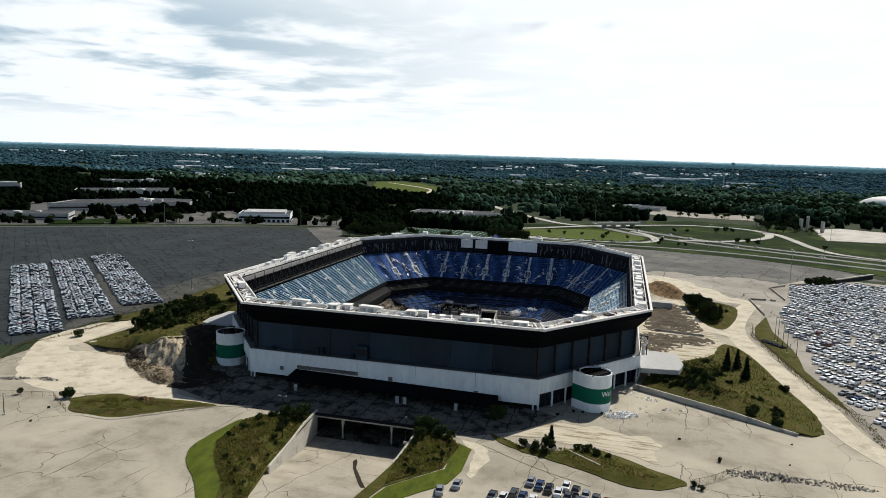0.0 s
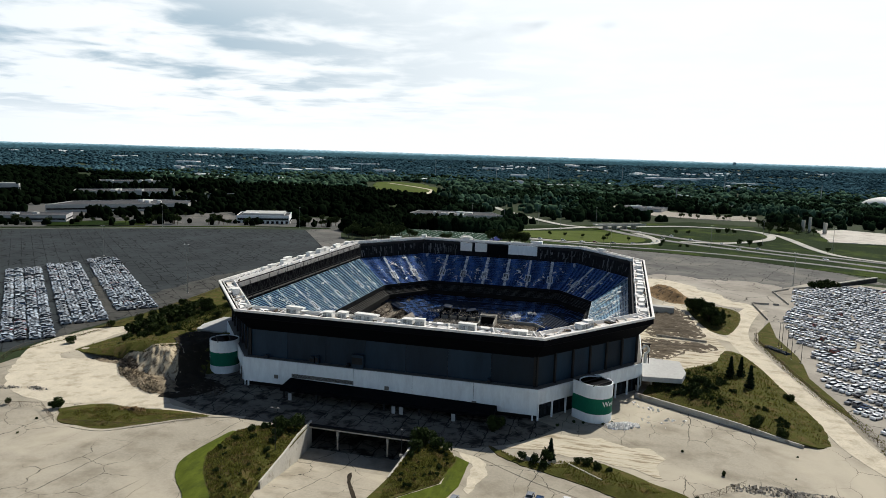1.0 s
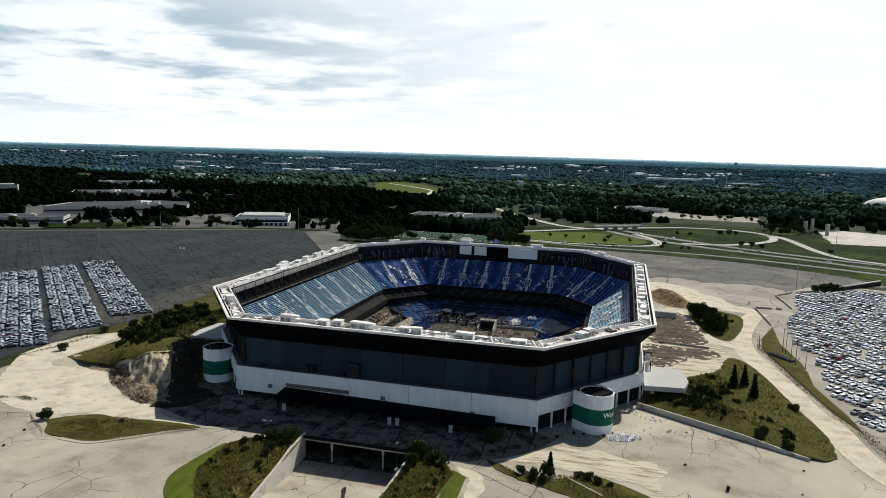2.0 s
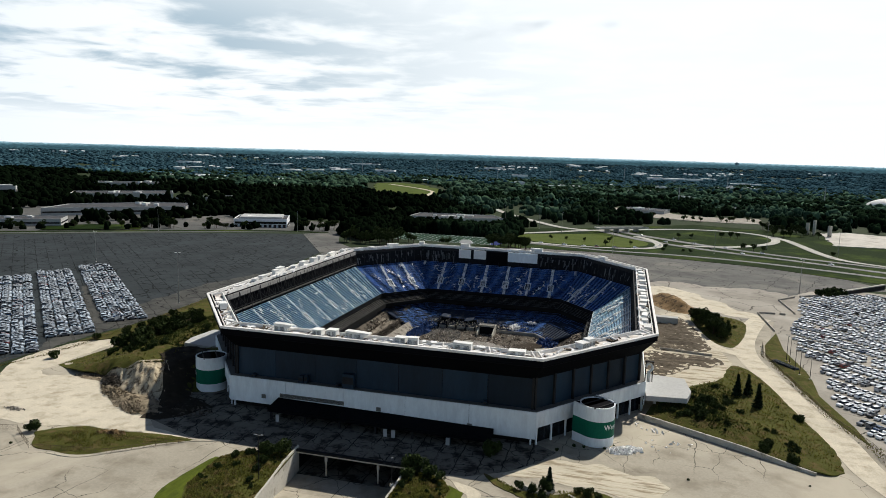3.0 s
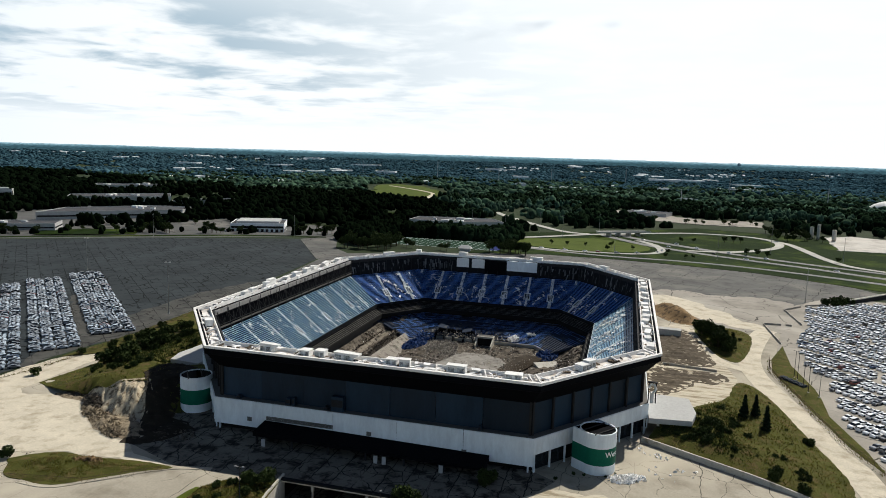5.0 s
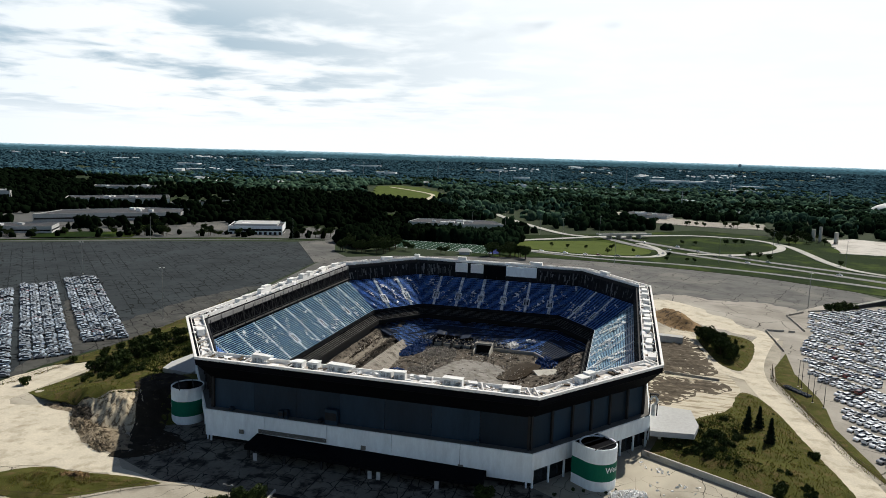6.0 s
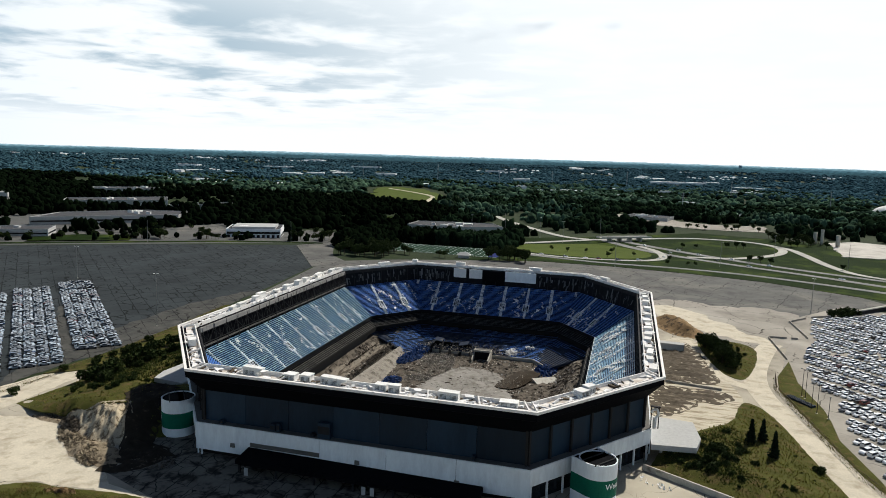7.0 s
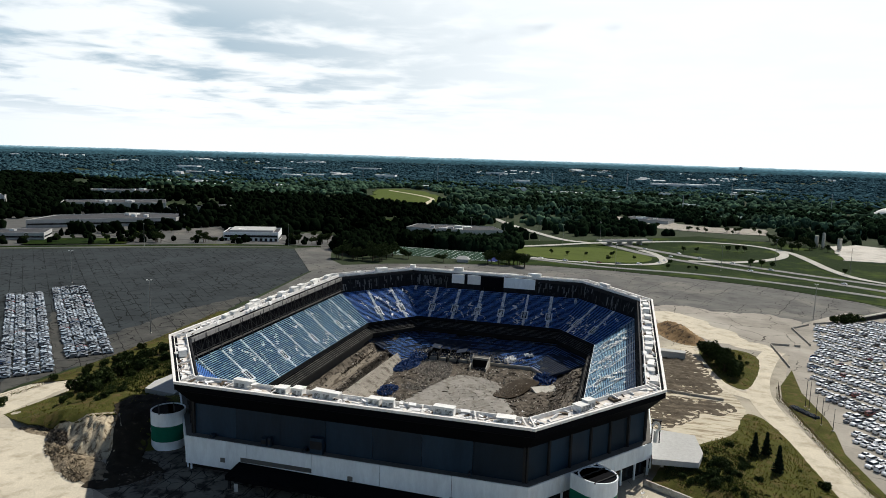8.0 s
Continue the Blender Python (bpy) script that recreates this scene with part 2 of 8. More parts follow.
M_TREAD = mat("stand_concrete", (0.016, 0.028, 0.060), 0.85, size=6, grain=0.5, vary=0.4, bump=0.1)
M_AISLE = mat("pale_aisle_step", (0.70, 0.73, 0.74), 0.8, size=3, grain=0.3, vary=0.35, bump=0.1, stain=(0.26, 0.31, 0.37), stain_at=(0.50, 0.60), stain_size=1.6)
M_CLUBRAIL = mat("dull_club_rail", (0.13, 0.13, 0.125), 0.7, size=3, grain=0.3, vary=0.4, stain=(0.05, 0.05, 0.05), stain_at=(0.46, 0.58), stain_size=3.5, bump=0.1)
M_LOWTREAD = mat("dusty_lower_tread", (0.030, 0.040, 0.062), 0.9, size=4, grain=0.4, vary=0.5, stain=(0.11, 0.105, 0.10), stain_at=(0.56, 0.68), stain_size=3, bump=0.2)
M_CLUB = mat("grey_club_tier", (0.13, 0.125, 0.115), 0.8, size=5, grain=0.5, vary=0.3, bump=0.1)
M_INNER = mat("dark_inner_wall", (0.010, 0.011, 0.013), 0.8, size=5, grain=0.7, vary=0.4, stain=(0.04, 0.043, 0.047), stain_at=(0.58, 0.66), stain_size=2.2, bump=0.1)
# near-black for the shade in recesses and openings, painted rather than cast
M_VOID = mat("recess_shade_black", (0.012, 0.012, 0.012), 0.9, size=5, grain=0.7, vary=0.3, bump=0)
M_GLASS = mat("dark_glass", (0.010, 0.013, 0.016), 0.12, size=4, grain=0.8, vary=0.2, bump=0, spec=0.5)
M_UNIT = mat("white_plant_housing", (0.74, 0.73, 0.70), 0.55, size=2, grain=0.3, vary=0.08, stain=(0.45, 0.36, 0.28), stain_at=(0.6, 0.74), stain_size=1.2, bump=0.05, chance=0.12)
M_CONC_WALL = mat("pale_concrete_wall", (0.46, 0.44, 0.39), 0.85, size=4, grain=0.4, vary=0.16, stain=(0.24, 0.22, 0.18), stain_size=2.5)
M_BARK = mat("bark", (0.075, 0.058, 0.042), 0.95, size=1, grain=0.1, vary=0.3, bump=0.4)
M_LEAF = mat("leaves", (0.024, 0.040, 0.012), 0.75, size=2.5, grain=0.4, vary=0.45, bump=0.0, isle=0.45, spec=0.05, tint=(0.068, 0.088, 0.024))
M_FIR = mat("fir_needles", (0.014, 0.026, 0.014), 0.8, size=2.0, grain=0.3, vary=0.4, bump=0.0, isle=0.4, spec=0.04)
M_WOOD = mat("woods_foliage", (0.006, 0.013, 0.007), 0.9, size=55, grain=3.0, vary=0.5, bump=0.6, isle=0.6, spec=0.0, tint=(0.018, 0.033, 0.015))
# distance haze is tinted into this foliage colour
M_WOOD_HAZED = mat("hazed_woods_foliage", (0.026, 0.064, 0.084), 0.9, size=220, grain=3.0, vary=0.6, bump=0.6, isle=0.4, spec=0.0, tint=(0.078, 0.148, 0.172))
# sunlit crowns and some haze are put into this colour
M_WOOD_FAR = mat("sunlit_hazed_foliage", (0.020, 0.046, 0.034), 0.9, size=110, grain=3.0, vary=0.6, bump=0.6, isle=0.75, spec=0.0, tint=(0.115, 0.180, 0.105))
# shaded copy of the foliage: a cloud's shadow painted in
M_WOOD_SHADED = mat("cloud_shaded_foliage", (0.003, 0.006, 0.003), 0.95, size=55, grain=3.0, vary=0.5, bump=0.6, isle=0.5, spec=0.0, tint=(0.0045, 0.008, 0.0035))
# shed roofs and walls are toned down for a cloud's shadow
M_ROOF = mat("grey_flat_roof", (0.065, 0.066, 0.070), 0.85, size=15, grain=1.5, vary=0.15, stain=(0.11, 0.11, 0.11), stain_size=8)
# pale blue haze is painted into the far tower's colour
M_HAZETOWER = mat("hazed_tower_face", (0.26, 0.38, 0.44), 0.5, size=20, grain=3.0, vary=0.2)
M_WALLW = mat("pale_shed_wall", (0.42, 0.42, 0.41), 0.8, size=10, grain=1.0, vary=0.1)
M_TYRE = mat("tyre_rubber", (0.012, 0.012, 0.012), 0.85, size=1, grain=0.1, vary=0.2, bump=0)
M_POLE = mat("galvanised_pole", (0.25, 0.25, 0.24), 0.5, metal=0.5, size=3, grain=0.3, vary=0.15, bump=0)
M_WIRE = mat("rusty_fence_steel", (0.11, 0.085, 0.06), 0.7, metal=0.3, size=3, grain=0.2, vary=0.3, bump=0)
M_TURF = mat("artificial_turf", (0.010, 0.036, 0.017), 0.9, size=20, grain=1.0, vary=0.12, bump=0.1)
M_ENDZONE = mat("blue_end_zone_turf", (0.012, 0.022, 0.11), 0.9, size=20, grain=1.0, vary=0.12, bump=0.1)
M_RUBBLE = mat("broken_rubble", (0.34, 0.315, 0.275), 0.9, size=2, grain=0.3, vary=0.4, bump=0.2, isle=0.6)
M_SCRAPBLUE = mat("torn_blue_seating", (0.025, 0.06, 0.17), 0.6, size=2, grain=0.3, vary=0.4, bump=0.1, isle=0.6)
M_WHITE_DEBRIS = mat("torn_white_membrane", (0.80, 0.79, 0.77), 0.7, size=1.5, grain=0.3, vary=0.15, bump=0.2, isle=0.15)
CAR_COLOURS = [(150, (0.93, 0.94, 0.96)), (16, (0.62, 0.65, 0.69)), (8, (0.17, 0.18, 0.20)), (9, (0.012, 0.012, 0.014)), (3, (0.03, 0.07, 0.15)), (1.5, (0.16, 0.02, 0.02))]
M_PAINT = paint_random("car_paint", CAR_COLOURS)
M_PAINT_ISLE = paint_random("car_paint_row", CAR_COLOURS, isle=True)
# cracked, stained paving with shadow also painted into its colour
M_DARKPAVE = cracked("stained_shadowed_paving", (0.165, 0.150, 0.124), cell=5.0, width=0.03, crack=(0.012, 0.011, 0.009), broken=0.40, lanes=6.0, seam=0.2, rough=0.85, size=9, grain=0.8, vary=0.35, stain=(0.035, 0.032, 0.027), stain_at=(0.49, 0.60), stain_size=5)
M_WEED = leafy(mat("dry_weeds", (0.135, 0.136, 0.033), 0.9, size=4, grain=0.5, vary=0.55, bump=0, isle=0.6, spec=0.03, stain=(0.19, 0.145, 0.06), stain_at=(0.5, 0.62), stain_size=3), 0.5)
M_WEED_DARK = leafy(mat("green_weeds", (0.044, 0.060, 0.017), 0.9, size=4, grain=0.5, vary=0.55, bump=0, isle=0.6, spec=0.03, stain=(0.085, 0.078, 0.030), stain_at=(0.52, 0.64), stain_size=3), 0.4)
M_SOIL = mat("raw_orange_soil", (0.25, 0.165, 0.085), 0.95, size=4, grain=0.5, vary=0.4, stain=(0.085, 0.060, 0.038), stain_at=(0.5, 0.6), stain_size=2.6, bump=0.7)
M_PACKED = mat("packed_grey_earth", (0.265, 0.25, 0.225), 0.95, size=8, grain=0.5, vary=0.35, stain=(0.15, 0.135, 0.112), stain_at=(0.48, 0.66), stain_size=3.6, bump=0.5)
M_LOT_GREY = cracked("grey_lot_paving", (0.120, 0.118, 0.110), cell=17.0, width=0.016, crack=(0.016, 0.015, 0.013), turn=20.0, lanes=22.0, broken=0.46, bend_by=0.9, rough=0.88, size=26, grain=0.9, vary=0.38, stain=(0.075, 0.074, 0.070), stain_at=(0.48, 0.68), stain_size=18, worn=(0.165, 0.157, 0.140))
# brighter wall; on far roofs it paints in sunshine
M_WALL_BRIGHT = mat("bright_far_wall", (0.74, 0.75, 0.76), 0.8, size=10, grain=1.0, vary=0.08)
WEST_COLOURS = [(20, (0.42, 0.49, 0.56)), (26, (0.20, 0.245, 0.29)), (22, (0.09, 0.10, 0.12)), (22, (0.012, 0.012, 0.014)), (3, (0.02, 0.05, 0.12)), (2, (0.14, 0.02, 0.02))]
M_PAINT_WEST = paint_random("car_paint_west_row", WEST_COLOURS, isle=True)
M_CARGLASS = mat("car_window_glass", (0.014, 0.018, 0.024), 0.14, size=4, grain=0.8, vary=0.2, bump=0, spec=0.45)
M_PAINT_MIXED = paint_random("car_paint_mixed", [(30, (0.70, 0.71, 0.72)), (20, (0.24, 0.26, 0.29)), (26, (0.05, 0.055, 0.065)), (24, (0.012, 0.012, 0.014)), (4, (0.02, 0.05, 0.12)), (4, (0.14, 0.02, 0.02))])
M_EARTH = mat("churned_brown_soil", (0.088, 0.072, 0.053), 0.95, size=6, grain=0.5, vary=0.45, stain=(0.22, 0.185, 0.135), stain_at=(0.54, 0.72), stain_size=1.5, bump=0.8, streak=(0.16, 0.9, 1.0))
# lit copy of the grass: sunshine is put into this brighter colour
M_MEADOW = mat("sunlit_meadow", (0.074, 0.098, 0.022), 0.95, size=25, grain=1.5, vary=0.25, bump=0.3, spec=0.03, stain=(0.06, 0.075, 0.015), stain_size=22)
M_HANG = mat("hanging_torn_lining", (0.10, 0.105, 0.11), 0.9, size=3, grain=0.4, vary=0.4, bump=0.1, isle=0.5)
M_CLOD = mat("slumped_tan_soil", (0.25, 0.203, 0.14), 0.95, size=3, grain=0.5, vary=0.45, stain=(0.085, 0.066, 0.045), stain_at=(0.50, 0.60), stain_size=1.6, bump=0.9)
M_ASPHALT_WORN = cracked("worn_dusty_asphalt", (0.074, 0.073, 0.066), cell=11.0, width=0.04, crack=(0.012, 0.012, 0.011), turn=-46.0, lanes=9.0, seam=0.3, broken=0.47, bend_by=0.85, rough=0.9, size=14, grain=0.9, vary=0.4, stain=(0.045, 0.046, 0.044), stain_at=(0.46, 0.66), stain_size=9)
# dark soil and mud; the mound's shadow is painted into it too
M_TOPSOIL = mat("dark_soil_with_shade", (0.030, 0.024, 0.017), 0.95, size=4, grain=0.5, vary=0.5, stain=(0.085, 0.068, 0.046), stain_at=(0.60, 0.72), stain_size=2.0, bump=0.8)
M_SPOIL = mat("rutted_spoil_tread", (0.205, 0.178, 0.142), 0.95, size=4, grain=0.5, vary=0.4, stain=(0.075, 0.060, 0.045), stain_at=(0.50, 0.60), stain_size=1.8, bump=0.8, streak=(0.9, 0.14, 1.0))
M_DUST = mat("tyre_tracked_dust", (0.50, 0.45, 0.35), 0.95, size=6, grain=0.5, vary=0.25, stain=(0.27, 0.225, 0.155), stain_at=(0.50, 0.60), stain_size=1.6, bump=0.5, streak=(0.14, 0.8, 1.0))
M_BEAM = mat("weathered_ring_beam", (0.27, 0.26, 0.245), 0.85, size=4, grain=0.4, vary=0.25, stain=(0.12, 0.11, 0.10), stain_at=(0.52, 0.66), stain_size=2.0, bump=0.1, streak=(1.0, 1.0, 0.3))
M_TERRACE = mat("dusty_bare_terrace", (0.30, 0.275, 0.235), 0.9, size=4, grain=0.5, vary=0.3, stain=(0.12, 0.105, 0.085), stain_at=(0.5, 0.64), stain_size=3.0, bump=0.2)
M_GRAVEL = mat("bright_gravel", (0.52, 0.49, 0.44), 0.95, size=14, grain=1.0, vary=0.2, stain=(0.33, 0.30, 0.26), stain_at=(0.5, 0.7), stain_size=18, bump=0.3)
M_WET = mat("wet_brown_mud", (0.034, 0.024, 0.014), 0.7, size=4, grain=0.4, vary=0.4, bump=0.4, spec=0.1)


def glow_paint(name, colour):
    """A plain backdrop, mottled like far treetops; the haze of distance is painted in as emission."""
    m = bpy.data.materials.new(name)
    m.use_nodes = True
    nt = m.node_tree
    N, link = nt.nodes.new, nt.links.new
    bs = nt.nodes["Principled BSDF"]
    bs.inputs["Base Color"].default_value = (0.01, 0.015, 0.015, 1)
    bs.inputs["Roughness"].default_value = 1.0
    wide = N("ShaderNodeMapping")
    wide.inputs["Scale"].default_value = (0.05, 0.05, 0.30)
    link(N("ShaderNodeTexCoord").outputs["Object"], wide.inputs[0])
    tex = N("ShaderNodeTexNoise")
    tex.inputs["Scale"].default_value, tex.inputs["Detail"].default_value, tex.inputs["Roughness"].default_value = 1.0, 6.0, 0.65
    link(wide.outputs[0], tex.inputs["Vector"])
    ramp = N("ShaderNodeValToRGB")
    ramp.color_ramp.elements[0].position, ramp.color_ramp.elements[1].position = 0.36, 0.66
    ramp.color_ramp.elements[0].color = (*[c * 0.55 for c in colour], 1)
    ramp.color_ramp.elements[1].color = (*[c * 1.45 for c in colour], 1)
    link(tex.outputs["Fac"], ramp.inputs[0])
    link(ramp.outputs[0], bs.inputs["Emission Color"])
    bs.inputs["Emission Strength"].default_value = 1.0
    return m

# ---- building helpers ----
def solid(name, verts, faces, material, parent=None, label="", smooth=False):
    """One mesh object from corners and faces, as a part of parent or by itself. material: one, or (list, index per face)."""
    me = bpy.data.meshes.new(name)
    me.from_pydata([tuple(v) for v in verts], [], faces)
    if isinstance(material, tuple):
        for m in material[0]:
            me.materials.append(m)
        me.polygons.foreach_set("material_index", material[1])
    else:
        me.materials.append(material)
    if smooth:
        me.polygons.foreach_set("use_smooth", [True] * len(me.polygons))
    me.update()
    ob = new(name, me)
    if parent:
        ob.parent = parent
    if label:
        ob["label"] = label
    return ob


def part(name, bm, material, parent=None, label="", smooth=False):
    """Links a bmesh as ONE mesh object under a thing or a part."""
    me = bpy.data.meshes.new(name)
    bm.to_mesh(me)
    bm.free()
    for m in material if isinstance(material, (list, tuple)) else (material,):
        me.materials.append(m)
    if smooth:
        me.polygons.foreach_set("use_smooth", [True] * len(me.polygons))
    ob = new(name, me)
    if parent:
        ob.parent = parent
    if label:
        ob["label"] = label
    return ob


def thing(name, label, category, group="", at=(0, 0, 0), turn=0.0):
    """An empty at the base of a thing, to hold its parts."""
    ob = new(name)
    ob.empty_display_size = 0.5
    ob.matrix_basis = pose(*at, 0, 0, turn)
    return tagged(ob, label, category, group)


def S(lo, hi, v):
    t = min(1.0, max(0.0, (v - lo) / (hi - lo)))
    return t * t * (3 - 2 * t)


def box_data(x0, x1, y0, y1, z0, z1, taper=0.0):
    v = [(x0, y0, z0), (x1, y0, z0), (x1, y1, z0), (x0, y1, z0),
         (x0 + taper, y0 + taper, z1), (x1 - taper, y0 + taper, z1), (x1 - taper, y1 - taper, z1), (x0 + taper, y1 - taper, z1)]
    return v, [(0, 3, 2, 1), (4, 5, 6, 7), (0, 1, 5, 4), (1, 2, 6, 5), (2, 3, 7, 6), (3, 0, 4, 7)]


class Heap:
    """Collects many small solids for one mesh."""

    def __init__(self):
        self.v, self.f, self.m = [], [], []

    def add(self, verts, faces, m=0):
        n = len(self.v)
        self.v += [tuple(p) for p in verts]
        self.f += [tuple(n + i for i in f) for f in faces]
        self.m += [m] * len(faces)
        return self

    def box(self, x0, x1, y0, y1, z0, z1, m=0, taper=0.0, at=None):
        v, f = box_data(x0, x1, y0, y1, z0, z1, taper)
        return self.add([at @ Vector(p) for p in v] if at else v, f, m)

    def beam(self, p, q, w, h=None, m=0):
        """A bar of rectangular section between two points."""
        p, q = Vector(p), Vector(q)
        d = (q - p)
        at = Matrix.Translation(p) @ d.to_track_quat("X", "Z").to_matrix().to_4x4()
        h = h or w
        return self.box(0, d.length, -w / 2, w / 2, -h / 2, h / 2, m, at=at)

    def tube(self, p, q, r0, r1=None, n=8, m=0):
        p, q = Vector(p), Vector(q)
        d = q - p
        at = Matrix.Translation(p) @ d.to_track_quat("Z", "Y").to_matrix().to_4x4()
        r1 = r0 if r1 is None else r1
        v = [at @ Vector((r * math.cos(a), r * math.sin(a), z)) for r, z in ((r0, 0), (r1, d.length)) for a in (2 * math.pi * k / n for k in range(n))]
        f = [(k, (k + 1) % n, n + (k + 1) % n, n + k) for k in range(n)] + [tuple(range(n))[::-1], tuple(range(n, 2 * n))]
        return self.add(v, f, m)

    def done(self, name, material, parent=None, label="", smooth=False):
        if isinstance(material, (list, tuple)):
            material = (list(material), self.m)
        return solid(name, self.v, self.f, material, parent, label, smooth)


# ---- the land ----
def land(x, y):
    """Height of the ground: level round the arena, falling to the highway, rising to the horizon."""
    d = math.hypot(x, y)
    z = -7.0 * S(255, 480, y + 0.1 * x) * S(-420, -150, x + (y - 300) * 0.05 if y < 900 else 0)
    if d > 700:
        z += 1.5 * math.sin(x * 0.004 + 1) * math.sin(y * 0.0031) * S(700, 1500, d)
    z += 58.0 * S(2300, 5200, d)
    return z


def inside(x, y, poly):
    hit = False
    for (ax, ay), (bx, by) in zip(poly, poly[1:] + poly[:1]):
        if (ay > y) != (by > y) and x < (bx - ax) * (y - ay) / (by - ay) + ax:
            hit = not hit
    return hit


def edge_distance(x, y, poly):
    best = 1e9
    for (ax, ay), (bx, by) in zip(poly, poly[1:] + poly[:1]):
        dx, dy = bx - ax, by - ay
        t = max(0, min(1, ((x - ax) * dx + (y - ay) * dy) / (dx * dx + dy * dy + 1e-9)))
        best = min(best, math.hypot(x - ax - t * dx, y - ay - t * dy))
    return best


def rounded(points, closed=True, steps=6):
    """A smooth line through the points."""
    n, out = len(points), []
    for i in range(n if closed else n - 1):
        p = [Vector(points[(i + k) % n] if closed else points[max(0, min(n - 1, i + k))]) for k in (-1, 0, 1, 2)]
        for s in range(steps):
            t = s / steps
            q = 0.5 * (2 * p[1] + (p[2] - p[0]) * t + (2 * p[0] - 5 * p[1] + 4 * p[2] - p[3]) * t * t + (3 * p[1] - p[0] - 3 * p[2] + p[3]) * t ** 3)
            out.append((q.x, q.y))
    if not closed:
        out.append(tuple(points[-1]))
    return out


RAGGED = {"turned_soil": 1.8, "dirt_strip": 0.9, "trodden_ground": 1.1, "dusty_yard": 0.9, "bleached_yard": 4.0, "grass_island": 0.4, "grass_mound": 0.45, "work_floor": 1.6, "spoil_tread": 0.8, "east_tread": 0.9, "dusty_margin": 5.0, "worn_margin": 3.5, "mud_streak": 0.25, "dust_patch": 0.9, "mud_pit": 1.0,
          "gravel_yard": 4.0, "shop_car_park": 5.0, "far_meadow": 14.0, "slumped_soil": 1.2, "dark_soil": 0.9, "clay_cut": 0.6, "brush_verge": 0.8, "mown_verge": 0.15, "sunlit_verge": 1.5}      # how uneven an edge is, in metres


def ragged(poly, amount):
    """The outline with an uneven, natural edge."""
    out = []
    for a, b in zip(poly, poly[1:] + poly[:1]):
        length = math.dist(a, b)
        n = max(1, round(length / (1.4 + amount * 0.6)))
        for k in range(n):
            x, y = a[0] + (b[0] - a[0]) * k / n, a[1] + (b[1] - a[1]) * k / n
            f = 0.3 / max(0.6, amount) ** 0.7
            s = amount * (noise.noise((x * f, y * f, 51)) + 0.6 * noise.noise((x * f * 3, y * f * 3, 53)))
            out.append((x - (b[1] - a[1]) / max(length, 0.01) * s, y + (b[0] - a[0]) / max(length, 0.01) * s))
    return out


def patch(name, poly, material, height, step, label="", seed=1, kind="structure", skirt=0.3, rough=0.0):
    """A sheet within an outline; height(x, y, distance to the edge) gives its z."""
    from mathutils.geometry import delaunay_2d_cdt
    rnd = random.Random(seed)
    if name in RAGGED:
        poly = ragged([tuple(p) for p in poly], RAGGED[name])
    line = []
    for a, b in zip(poly, poly[1:] + poly[:1]):
        n = max(1, round(math.dist(a, b) / step))
        line += [Vector((a[0] + (b[0] - a[0]) * k / n, a[1] + (b[1] - a[1]) * k / n)) for k in range(n)]
    m = len(line)
    pts = list(line)
    xs, ys = [p[0] for p in poly], [p[1] for p in poly]
    x = min(xs)
    while x < max(xs):
        y = min(ys)
        while y < max(ys):
            px, py = x + rnd.uniform(-0.3, 0.3) * step, y + rnd.uniform(-0.3, 0.3) * step
            if inside(px, py, poly) and edge_distance(px, py, poly) > step * 0.4:
                pts.append(Vector((px, py)))
            y += step
        x += step
    v2, _, faces, *_ = delaunay_2d_cdt(pts, [(k, (k + 1) % m) for k in range(m)], [list(range(m))], 1, 1e-4)
    verts = []
    for p in v2:
        e = edge_distance(p.x, p.y, poly)
        z = height(p.x, p.y, e)
        if rough and e > 0.1:
            z += rough * noise.noise((p.x * 0.6, p.y * 0.6, seed)) * min(1, e / 2) + rough * 0.5 * noise.noise((p.x * 1.7, p.y * 1.7, seed))
        verts.append((p.x, p.y, z))
    tris = [tuple(f) for f in faces]
    ob = solid(name, verts, tris, material, smooth=True)
    # a skirt closes the edge down into the ground
    me = ob.data
    bm = bmesh.new()
    bm.from_mesh(me)
    bmesh.ops.recalc_face_normals(bm, faces=bm.faces)
    if sum(f.normal.z for f in bm.faces) < 0:
        bmesh.ops.reverse_faces(bm, faces=bm.faces)
    rim = [e for e in bm.edges if e.is_boundary]
    low = bmesh.ops.extrude_edge_only(bm, edges=rim)["geom"]
    for g in low:
        if isinstance(g, bmesh.types.BMVert):
            g.co.z -= skirt
        if isinstance(g, bmesh.types.BMFace):
            g.smooth = False
    bmesh.ops.split_edges(bm, edges=[e for e in rim if e.is_valid])
    bm.to_mesh(me)
    bm.free()
    return tagged(ob, label, "", kind=kind)


def strip(name, points, width, material, lift=0.12, label="", kind="structure", smooth=True, z=None, thick=0.25):
    """A road along a line, draped on the land."""
    line = rounded(points, False, 8) if smooth else points
    verts, faces = [], []
    for k, (x, y) in enumerate(line):
        a, b = Vector(line[max(0, k - 1)]), Vector(line[min(len(line) - 1, k + 1)])
        d = (b - a).normalized()
        n = Vector((-d.y, d.x)) * width / 2
        for s in (1, -1):
            px, py = x + n.x * s, y + n.y * s
            pz = (z(k / (len(line) - 1)) if z else land(px, py)) + lift
            verts += [(px, py, pz), (px, py, pz - thick)]
        if k:
            q, p = 4 * k, 4 * k - 4
            faces += [(p, p + 2, q + 2, q), (p, q, q + 1, p + 1), (p + 2, p + 3, q + 3, q + 2)]
    return tagged(solid(name, verts, faces, material), label, "", kind=kind)


A, B, C, D = 49.2, 65.9, 80.65, 106.3      # the arena's octagon: half lengths and half depths
RIM, FIELD = 26.0, -12.5
